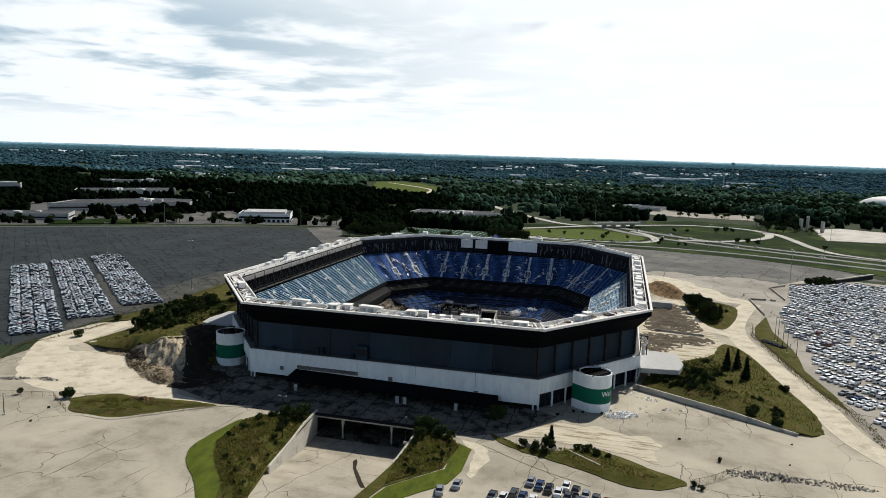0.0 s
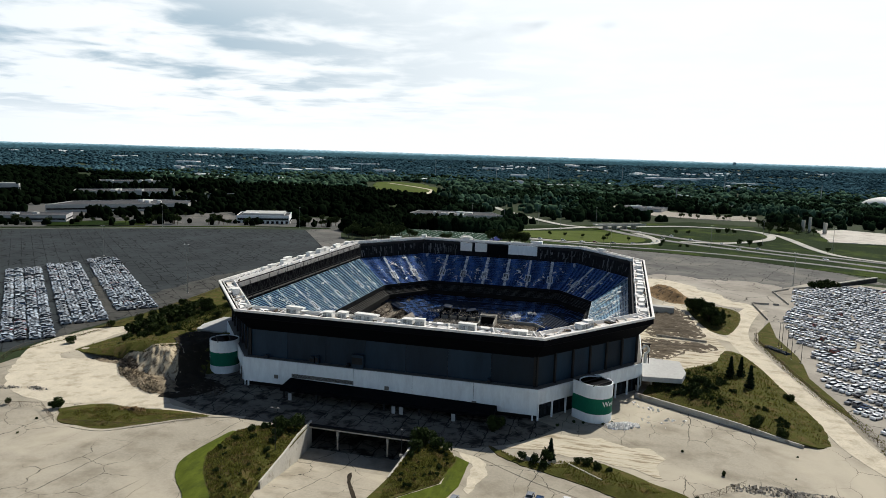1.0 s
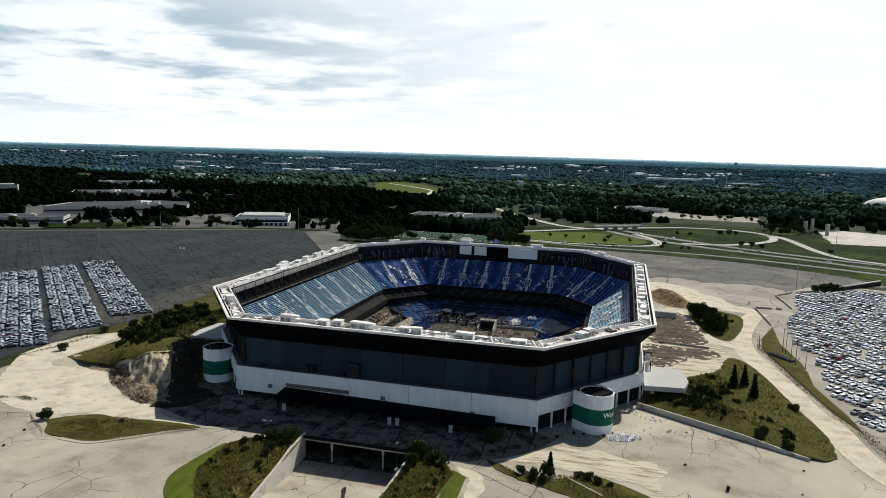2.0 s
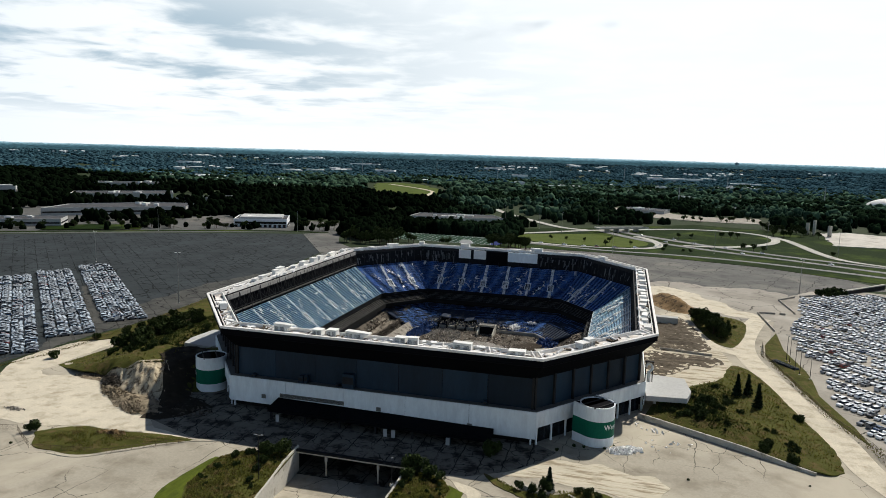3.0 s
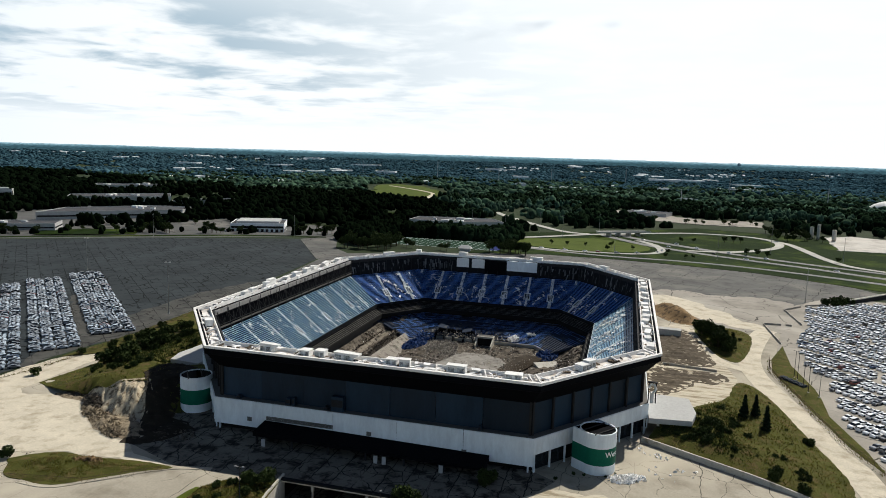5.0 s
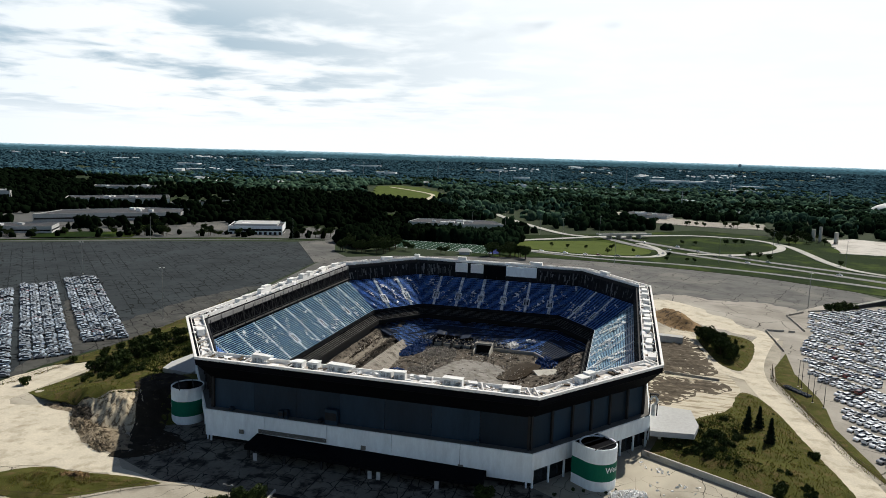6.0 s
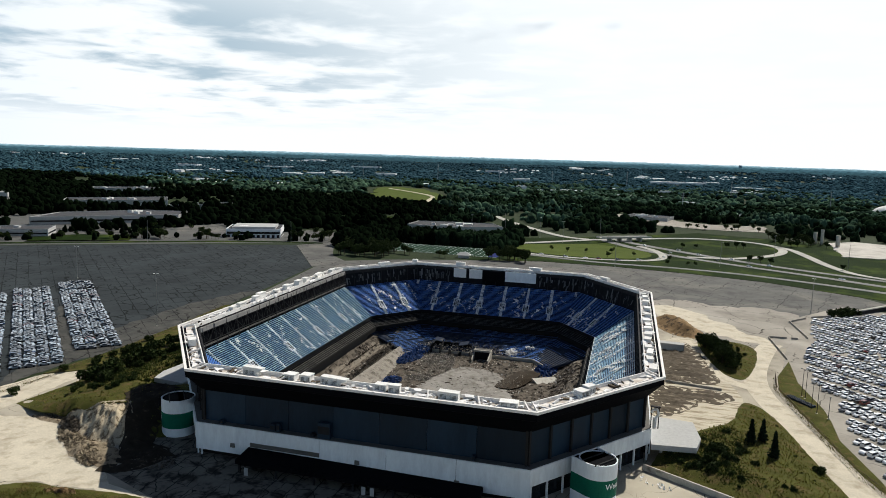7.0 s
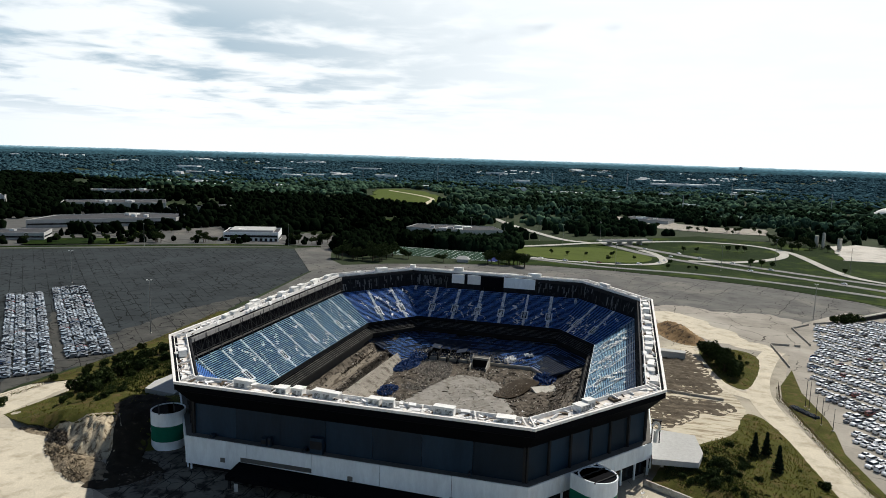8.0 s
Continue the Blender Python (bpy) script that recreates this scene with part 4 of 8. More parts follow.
for k in range(8):
    d, n, length = frame_of(k)
    diag = k in DIAG
    low = 5.2 if diag else LOW_TOP
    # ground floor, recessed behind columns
    # near-black wall on the straight sides paints in the recess's shade
    ground_floor = loft("ground_floor_wall", k, [(4.6, -1), (5.0, -1), (5.0, low), (4.6, low)], M_GLASS if diag else M_VOID, arena, "recessed ground floor of dark glass and shade-black wall")
    count = 8 if diag else 4
    for j in range(count + 1):
        s = 0.012 + 0.976 * j / count
        p = along(k, 3.4, s, 0)
        Heap().box(-0.22, 0.22, -0.22, 0.22, -0.5, low + 0.3, at=Matrix.Translation(p) @ d.to_track_quat("X", "Z").to_matrix().to_4x4()).done("column", M_WHITE, ground_floor)
    # the white band, in panels with open joints
    count = max(2, round(length / 19.6))
    band = loft("band_core", k, [(3.15, low), (5.0, low), (5.0, BAND_TOP - 0.15), (3.15, BAND_TOP - 0.15)], M_BLACK, arena)
    for j in range(count):
        ends = []
        for s, e in ((j / count, 0.05), ((j + 1) / count, -0.05)):
            for i, z in ((2.8, low), (3.15, low), (3.15, BAND_TOP), (2.8, BAND_TOP)):
                p = along(k, i, s, z)
                ends.append(p + d * e if 0 < s < 1 else p)
        solid("panel", ends, [(0, 4, 5, 1), (1, 5, 6, 2), (2, 6, 7, 3), (3, 7, 4, 0), (0, 1, 2, 3), (7, 6, 5, 4)], M_WHITE, band)
    loft("ledge", k, [(3.15, BAND_TOP), (6.4, BAND_TOP), (6.4, BAND_TOP + 0.12), (3.15, BAND_TOP + 0.12)], M_CLUB, arena, "grey ledge above the white band")
    # tall blue-grey cladding bays between dark posts
    bays = 6 if diag else max(3, round(length / 14.6))
    upper = loft("upper_wall", k, [(5.6, BAND_TOP), (6.4, BAND_TOP), (6.4, WIN_TOP + 0.6), (5.6, WIN_TOP + 0.6)], M_BLACK, arena, "dark upper wall")
    for j in range(bays):
        ends = []
        for s, e in ((j / bays, 0.3 if diag else 0.06), ((j + 1) / bays, -0.3 if diag else -0.06)):
            for i, z in ((5.2, BAND_TOP + 0.12), (5.6, BAND_TOP + 0.12), (5.6, WIN_TOP), (5.2, WIN_TOP)):
                ends.append(along(k, i, s, z) + d * e)
        solid("cladding_bay", ends, [(0, 4, 5, 1), (1, 5, 6, 2), (2, 6, 7, 3), (3, 7, 4, 0), (0, 1, 2, 3), (7, 6, 5, 4)], M_BLUEGREY, upper)
    for j in range(bays + 1) if diag else (0, bays):
        s = min(0.995, max(0.005, j / bays))
        p = along(k, 4.9, s, 0)
        Heap().box(-0.3, 0.3, -0.35, 0.35, BAND_TOP, WIN_TOP + 0.5, at=Matrix.Translation(p) @ d.to_track_quat("X", "Z").to_matrix().to_4x4()).done("post", M_STEEL, upper)
    # flared black soffit, fascia and the white gutter rim
    loft("soffit", k, [(6.4, WIN_TOP), (5.0, WIN_TOP), (0.9, 23.2), (0.25, 23.6), (0.25, 25.4), (6.4, 25.0)], M_BLACK, arena, "flared black fascia below the rim")
    rim = loft("rim_floor", k, [(0.6, 24.9), (5.3, 24.9), (5.3, 25.25), (0.6, 25.25)], M_RIMFLOOR, arena, "stained gutter floor of the rim")
    loft("outer_parapet", k, [(0.0, 25.3), (0.75, 25.2), (0.75, 26.0), (0.0, 26.0)], M_RIM, rim, "white outer edge of the rim")
    loft("kerb", k, [(1.5, 25.25), (1.75, 25.25), (1.75, 25.75), (1.5, 25.75)], M_RIM, rim)
    loft("inner_parapet", k, [(5.2, 24.9), (5.75, 24.9), (5.7, 26.3), (5.4, 26.3)], M_RIM, rim, "white inner edge of the rim")
    ribs = round(length / (36 if k == 3 else 15))
    for j in range(ribs + 1):
        s = min(0.985, max(0.015, j / ribs))
        p, q = along(k, 1.7, s, 25.4), along(k, 5.4, s, 26.3)
        Heap().beam(p, q, 0.35, 0.5).done("rib", M_RIM, rim)
    # inner face below the rim: posts against a dark wall; the west one is painted black for the shade behind its
    # lattice
    inner = loft("inner_wall", k, [(6.4, 15.5), (7.4, 15.5), (7.4, 18.2), (6.6, 24.6), (6.4, 24.6)], M_BLACK if k == 7 else M_INNER, arena, "dark back wall above the top row")
    for j in range(round(length / 6.2) + 1):
        s = min(0.99, max(0.01, j / round(length / 6.2)))
        Heap().beam(along(k, 7.6, s, 15.6), along(k, 6.6, s, 25.0), 0.28).done("strut", M_STEEL, inner)
    loft("ring_beam", k, [(5.9, 23.6), (6.9, 23.6), (6.9, 24.9), (5.9, 24.9)], M_STEEL, inner)

# the open lattice under the rim along the west side, and a pale walkway edge below it
lattice = Heap()
for j in range(34):
    s0, s1 = j / 34, (j + 1) / 34
    a, b = along(7, 8.3, s0, 19.4), along(7, 8.3, s1, 19.4)
    a2, b2 = along(7, 7.4, s0, 23.2), along(7, 7.4, s1, 23.2)
    lattice.beam(a, b, 0.22).beam(a2, b2, 0.22).beam(a, a2, 0.14)
    lattice.beam(*((a, b2) if j % 2 else (a2, b)), 0.13)
lattice.done("lattice_girder", M_STEEL, arena, "weathered steel lattice girder")
for j in range(18):
    Heap().beam(along(7, 8.3, j / 17 * 0.98 + 0.01, 16.5), along(7, 7.2, j / 17 * 0.98 + 0.01, 24.6), 0.26).done("girder_post", M_STEEL, arena)
beam = loft("pale_ring_beam", 7, [(6.95, 23.1), (7.35, 23.1), (7.35, 24.95), (6.95, 24.95)], M_BEAM, arena, "pale stained concrete ring beam below the rim")
for j in range(1, 16):
    p = along(7, 7.38, j / 16, 23.05)
    Heap().box(-.09, .09, -.1, .1, 0, 1.95, at=Matrix.Translation(p)).done("joint_plate", M_STEEL, beam)
loft("walkway_edge", 7, [(7.0, 18.0), (8.1, 18.0), (8.1, 18.35), (7.0, 18.35)], M_CLUB, arena, "grey edge of the walkway behind the top row")

# seating: stepped upper deck, a narrow club tier, the lower bowl
ROWS_UP, TOP_IN, TOP_Z, LOW_IN, LOW_Z = 27, 7.6, 16.4, 24.5, 3.3


def steps(name, k, n, i0, z0, i1, z1, material, parent, label=""):
    """A stepped tier along one side."""
    r = [(i0 + (i1 - i0) * j / n, z0 + (z1 - z0) * j / n) for j in range(n + 1)]
    sect = []
    for j in range(n):
        sect += [(r[j][0], r[j][1]), (r[j + 1][0], r[j][1])]
    sect += [(i1, z1 - 0.8), (i1 - 0.6, z1 - 0.8), (i0, z0 - 0.9)]
    return loft(name, k, sect, material, parent, label)


def benches(k, n, i0, z0, i1, z1, parent, material, seed, rise=0.30, name="bench", seat=0.34, back=0.07):
    """One bench object a row: a seat plank with a low back, sagging a little."""
    rnd = random.Random(seed)
    for j in range(n):
        i, z = i0 + (i1 - i0) * (j + 0.45) / n, z0 + (z1 - z0) * j / n + rise + rnd.uniform(-0.05, 0.05)
        h = seat / 2
        loft(name, k, [(i + h, z - 0.05), (i + h, z), (i - h + 0.05, z), (i - h, z + back), (i - h - 0.05, z + back), (i - h - 0.02, z - 0.05)], material, parent)


def torn_benches(k, parent, seed):
    """What is left of the lower benches: broken runs, some planks knocked askew."""
    rnd = random.Random(seed)
    d, n, length = frame_of(k)
    for j in range(20):
        i, z = 24.5 + 20.5 * (j + 0.45) / 20, -4.4 - 7.2 * j / 20 + 0.3
        a, b = side_points(k, i, z)
        run, t = (b - a).length, 0.0
        while t < run - 1:
            long = min(rnd.uniform(3, 13), run - t)
            gone = noise.noise(((a.x + d.x * t) * 0.06, (a.y + d.y * t) * 0.06, 5)) + rnd.uniform(-0.25, 0.25)
            x = a.x + d.x * (t + long / 2)
            if gone < 0.16 and not (k == 5 and -26 < x < -2 and j > 4):
                p = a + d * t + Vector((0, 0, rnd.uniform(-0.1, 0.08)))
                q = a + d * (t + long * 0.985) + n * rnd.uniform(-0.15, 0.15) + Vector((0, 0, rnd.uniform(-0.2, 0.1)))
                Heap().beam(p, q, 0.36, 0.07).done("bench", M_BENCH, parent)
            t += long


for k in range(8):
    d, n, length = frame_of(k)
    deck = steps("upper_deck", k, ROWS_UP, TOP_IN, TOP_Z, LOW_IN, LOW_Z, M_TREAD, arena, "steep upper deck of blue benches, weathered and torn")
    # the east and west decks take the plank with sunshine painted in
    benches(k, ROWS_UP, TOP_IN, TOP_Z, LOW_IN, LOW_Z, deck, M_BENCH_SUNLIT if k in (3, 7) else M_BENCH, 10 + k)
    # aisles with a broken outline, and the vomitory openings
    aisles = max(2, round(length * 0.9 / 13.5))
    rnd = random.Random(50 + k)
    for j in range(aisles + 1):
        s0, w = 0.02 + 0.96 * j / aisles, rnd.uniform(0.26, 0.42) if k in (3, 7) else rnd.uniform(0.55, 0.8)
        start = along(k, TOP_IN, s0, 0)
        # an aisle runs square to the rows until it meets the corner
        n_up, sect = ROWS_UP, []
        for r in range(ROWS_UP + 1):
            i = TOP_IN + (LOW_IN - TOP_IN) * r / ROWS_UP
            a, b = side_points(k, i, 0)
            t = (start + n * (i - TOP_IN) - a).dot(d)
            if t < w or t > (b - a).length - w:
                n_up = r - 1
                break
        if n_up < 3:
            continue
        run, rise = (LOW_IN - TOP_IN) / ROWS_UP, (TOP_Z - LOW_Z) / ROWS_UP
        for r in range(n_up):
            z = TOP_Z - rise * r + 0.46
            sect += [(r * run, z), ((r + 1) * run, z)]
        sect += [(n_up * run, TOP_Z - rise * n_up), (0, TOP_Z - 0.1)]
        m = len(sect)
        verts = [start + d * e + n * q + Vector((0, 0, z)) for e in (-w, w) for q, z in sect]
        faces = [(q, (q + 1) % m, m + (q + 1) % m, m + q) for q in range(m)] + [tuple(range(m))[::-1], tuple(range(m, 2 * m))]
        solid("aisle_stair", verts, faces, M_AISLE, deck, "pale concrete aisle steps")
    slope = (n * (LOW_IN - TOP_IN) + Vector((0, 0, LOW_Z - TOP_Z))).normalized()
    up = d.cross(slope)
    for j in range(1, aisles):
        i = 18.6
        base = along(k, TOP_IN, 0.02 + 0.96 * j / aisles, 0) + n * (i - TOP_IN)
        z = TOP_Z + (LOW_Z - TOP_Z) * (i - TOP_IN) / (LOW_IN - TOP_IN)
        a, b = side_points(k, 22, 0)
        t = (base - a).dot(d)
        if t < 2.5 or t > (b - a).length - 2.5 or (k in (3, 7) and j % 2):
            continue
        m = Matrix.Translation((base.x, base.y, z)) @ Matrix((d, slope, up)).transposed().to_4x4()
        # a pale concrete frame round a dark stair mouth, in the slope of the deck
        fr = Heap().add([m @ Vector(p) for p in [(-1.7, -2.4, .75), (1.7, -2.4, .75), (1.7, 2.6, .75), (-1.7, 2.6, .75), (-1.15, -1.8, .75), (1.15, -1.8, .75), (1.15, 2.2, .75), (-1.15, 2.2, .75),
                                                 (-1.7, -2.4, -.4), (1.7, -2.4, -.4), (1.7, 2.6, -.4), (-1.7, 2.6, -.4), (-1.15, -1.8, -.4), (1.15, -1.8, -.4), (1.15, 2.2, -.4), (-1.15, 2.2, -.4)]],
                        [(q, (q + 1) % 4, 4 + (q + 1) % 4, 4 + q) for q in range(4)] + [(8 + q, 8 + (q + 1) % 4, (q + 1) % 4, q) for q in range(4)] + [(4 + q, 4 + (q + 1) % 4, 12 + (q + 1) % 4, 12 + q) for q in range(4)])
        v = fr.done("vomitory", M_AISLE, deck, "pale framed stair mouth in the deck")
        # solid near-black block paints in the stair mouth's shade
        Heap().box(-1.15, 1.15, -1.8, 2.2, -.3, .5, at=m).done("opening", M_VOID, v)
    loft("front_rail", k, [(LOW_IN, LOW_Z - 0.9), (LOW_IN + 0.25, LOW_Z - 0.9), (LOW_IN + 0.25, LOW_Z + 0.75), (LOW_IN, LOW_Z + 0.75)], M_AISLE if k == 3 else M_INNER, arena)
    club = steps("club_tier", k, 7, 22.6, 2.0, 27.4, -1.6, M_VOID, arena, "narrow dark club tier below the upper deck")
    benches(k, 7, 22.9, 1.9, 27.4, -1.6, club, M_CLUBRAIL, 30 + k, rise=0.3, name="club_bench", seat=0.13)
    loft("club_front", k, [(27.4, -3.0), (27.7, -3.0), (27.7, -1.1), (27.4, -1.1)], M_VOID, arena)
    # black sheet painted in for the shaded depth below the decks
    loft("concourse_void", k, [(22.0, -12.5), (22.3, -12.5), (22.3, 1.9), (22.0, 1.9)], M_VOID, arena, "near-black sheet for the shade behind the lower bowl")
    if k in (4, 5, 6):
        lower = steps("lower_deck", k, 20, 24.5, -4.4, 45.0, -11.6, M_LOWTREAD, arena, "dusty blue lower seating, half torn out")
        torn_benches(k, lower, 70 + k)
        loft("field_wall", k, [(45.0, FIELD - 0.5), (45.4, FIELD - 0.5), (45.4, -10.9), (45.0, -10.9)], M_CONC_WALL, arena)

# torn roof membrane and broken planks left on the decks
def deck_scraps():
    rnd = random.Random(404)
    h = Heap()
    # side 3 gets extra scraps in place of glints off its benches
    for k, streaks in ((7, 24), (6, 16), (5, 30), (4, 15), (3, 40), (0, 2), (2, 2)):
        d, n, length = frame_of(k)
        for _ in range(streaks):
            s, i, way = rnd.uniform(.06, .94), rnd.uniform(8, 22), rnd.uniform(-1.2, 1.2)
            for _ in range(rnd.randint(6, 16)):
                s += way * rnd.uniform(.2, 1.3) / length
                i += rnd.uniform(-.3, 1.1)
                if not (.03 < s < .97 and 8 < i < 24):
                    break
                p = along(k, i, s, TOP_Z + (LOW_Z - TOP_Z) * (i - TOP_IN) / (LOW_IN - TOP_IN) + .75)
                z_ = rnd.choice((.3, .45, .7)) if k == 7 else .6 if k == 3 else rnd.choice((.35, .5, .9))
                w, l = rnd.uniform(.15, .6) * z_, rnd.uniform(.4, 1.9) * z_
                m = Matrix.Translation(p) @ Euler((rnd.uniform(-.5, .5), rnd.uniform(-.5, .5), rnd.uniform(0, 6.28))).to_matrix().to_4x4()
                h.add([m @ Vector(q) for q in ((-l, -w, 0), (-l * .3, -w * 1.3, .18), (l, -w * .6, -.05), (l * .8, w, .1), (-l * .2, w * 1.2, .25), (-l * .9, w * .7, .05))], [(0, 1, 4, 5), (1, 2, 3, 4)])
    tagged(h.done("membrane_scraps", M_WHITE_DEBRIS), "torn white roof membrane over the seats, some standing in for glints", "debris", kind="stuff")


deck_scraps()

# front awning, door leaves and small plant on the ledge
awning = thing("entrance_awning", "black box awning over the near entrance", "awning", at=(0, 0, 0))
solid("canopy", [(-31, -103.6, 4.6), (36, -103.6, 3.6), (36, -110.5, 3.0), (-31, -110.5, 3.9), (-31, -103.6, 2.4), (36, -103.6, 2.0), (36, -110.5, 2.2), (-31, -110.5, 2.6)],
      [(3, 2, 1, 0), (4, 5, 6, 7), (0, 1, 5, 4), (1, 2, 6, 5), (2, 3, 7, 6), (3, 0, 4, 7)], M_BLACK, awning)
for x in (-30, -19, -8, 3, 14, 25, 35):
    Heap().box(x - .25, x + .25, -110.2, -109.7, 0, 2.6).done("post", M_STEEL, awning)
for x in (-27.5, 6.2, 8.6, 24.5):
    door = thing("door_leaf", "pale door leaf standing open under the awning", "door", "entrance doors", at=(x, -110.9, 0.05), turn=8)
    Heap().box(-.55, .55, -.04, .04, 0, 2.2).done("leaf", M_WALLW, door)
for x, w, h in ((-24, 1.6, 2.0), (-22.3, 1.0, 2.4), (-8.6, 3.6, 4.3), (-12, 1.0, 1.0), (33, .8, 1.2), (-40, 1.2, 1.0)):
    box = thing("ledge_unit", "small grey plant box on the facade ledge", "plant box", "ledge units", at=(x, -102.2, BAND_TOP + .12))
    Heap().box(-w / 2, w / 2, -.7, .7, 0, h, taper=.05).done("case", M_BLUEGREY, box)
    Heap().box(-w / 2 + .1, w / 2 - .1, -.76, -.7, h * .3, h * .8).done("grille", M_STEEL, box)
vent = thing("louvre_strip", "long grey louvre strip in the white band", "louvre", at=(0, -103.72, 0))
for q in range(5):
    Heap().box(-30.5, -9.5, -.06, .1, 4.75 + q * .25, 4.92 + q * .25).done("slat", M_CLUB, vent)
for x, z in ((1.5, 4.9), (-36, 4.4), (29, 3.6)):
    v = thing("wall_vent", "small square grey vent in the white band", "vent", "wall vents", at=(x, -103.72, z))
    Heap().box(-.7, .7, -.1, .1, -.6, .6, taper=.03).done("frame", M_CLUB, v)

# torn lining hanging below the rim
def hanging():
    rnd = random.Random(88)
    h = Heap()
    for k in (4, 5, 6):
        d, n, length = frame_of(k)
        for _ in range(int(length * (1.0 if k == 5 else .25 if k == 7 else .6))):
            s, top = rnd.uniform(.02, .98), rnd.uniform(19.5, 24)
            if k == 5 and -26 < along(k, 7.1, s, 0).x < 24:
                continue
            drop, w = rnd.uniform(.8, 4.2), rnd.uniform(.12, .5)
            p, q = along(k, 7.1, s, top), along(k, 7.6 + rnd.uniform(0, .3), s, max(16.6, top - drop))
            h.add([p - d * w, p + d * w, q + d * w * .7, q - d * w * rnd.uniform(.2, 1), p + d * w + n * .06, q + d * w * .7 + n * .06], [(0, 1, 2, 3), (1, 4, 5, 2)])
    tagged(h.done("hanging_lining", M_HANG), "torn pale lining hanging below the rim", "debris", kind="stuff")


hanging()

# the dug-out field inside the bowl
def bowl_floor(x, y, e):
    z = FIELD + 0.4 * noise.noise((x * 0.05, y * 0.05, 2)) + 0.25 * noise.noise((x * 0.3, y * 0.3, 4))
    bank = 8.0 * S(15, 1, e) * (1 - S(48, 66, y) * S(-48, -30, x))                                     # banks where the lower bowl was torn out
    # on the west side a scarp, a rutted tread and a ridge of clods above the terrace
    west = S(-36, -41, x) * S(-24, -8, y) * S(88, 72, y)
    tread = 3.0 * S(-41.5, -44, x) + 4.2 * S(4.5, 0.5, e) + 1.7 * math.exp(-((x + 44.0) / 1.5) ** 2) * (1 + 0.7 * noise.noise((x * 0.6, y * 0.35, 6)))
    z += bank * (1 - west) + tread * west
    z += 1.0 * math.exp(-((x + 22) / 9) ** 2 - ((y - 34) / 16) ** 2)
    z += 1.6 * math.exp(-((x - 34) / 7) ** 2 - ((y - 28) / 10) ** 2)
    z -= 1.2 * math.exp(-((x - 22) / 9) ** 2 - ((y - 26) / 9) ** 2)
    z += S(17, 4, e) * (1 - 0.7 * west) * (1.3 * noise.noise((x * 0.16, y * 0.09, 12)) + 0.7 * noise.noise((x * 0.5, y * 0.33, 13)))
    return z


patch("arena_floor", [tuple(p) for p in ring(27.0)], M_DIRT, bowl_floor, 1.5, "dug-up brown dirt floor with spoil banks", rough=0.5)

patch("spoil_tread", rounded([(-51.3, -12), (-45.4, -14), (-45.2, 10), (-45.4, 40), (-45.2, 66), (-47, 80), (-51.3, 62), (-51.0, 25)], True, 4), M_SPOIL, lambda x, y, e: bowl_floor(x, y, 53.65 + x) + .22 * S(0, 1.2, e), 1.2, "pale rutted tread of packed spoil", rough=.3)
patch("east_tread", rounded([(46, -20), (50.5, -10), (50.8, 30), (49.5, 56), (45.5, 58), (46.5, 30), (44.5, 2)], True, 4), M_SPOIL, lambda x, y, e: bowl_floor(x, y, 53.65 - x) + .25 * S(0, 1.2, e), 1.4, "pale rutted tread below the east stand", rough=.3)

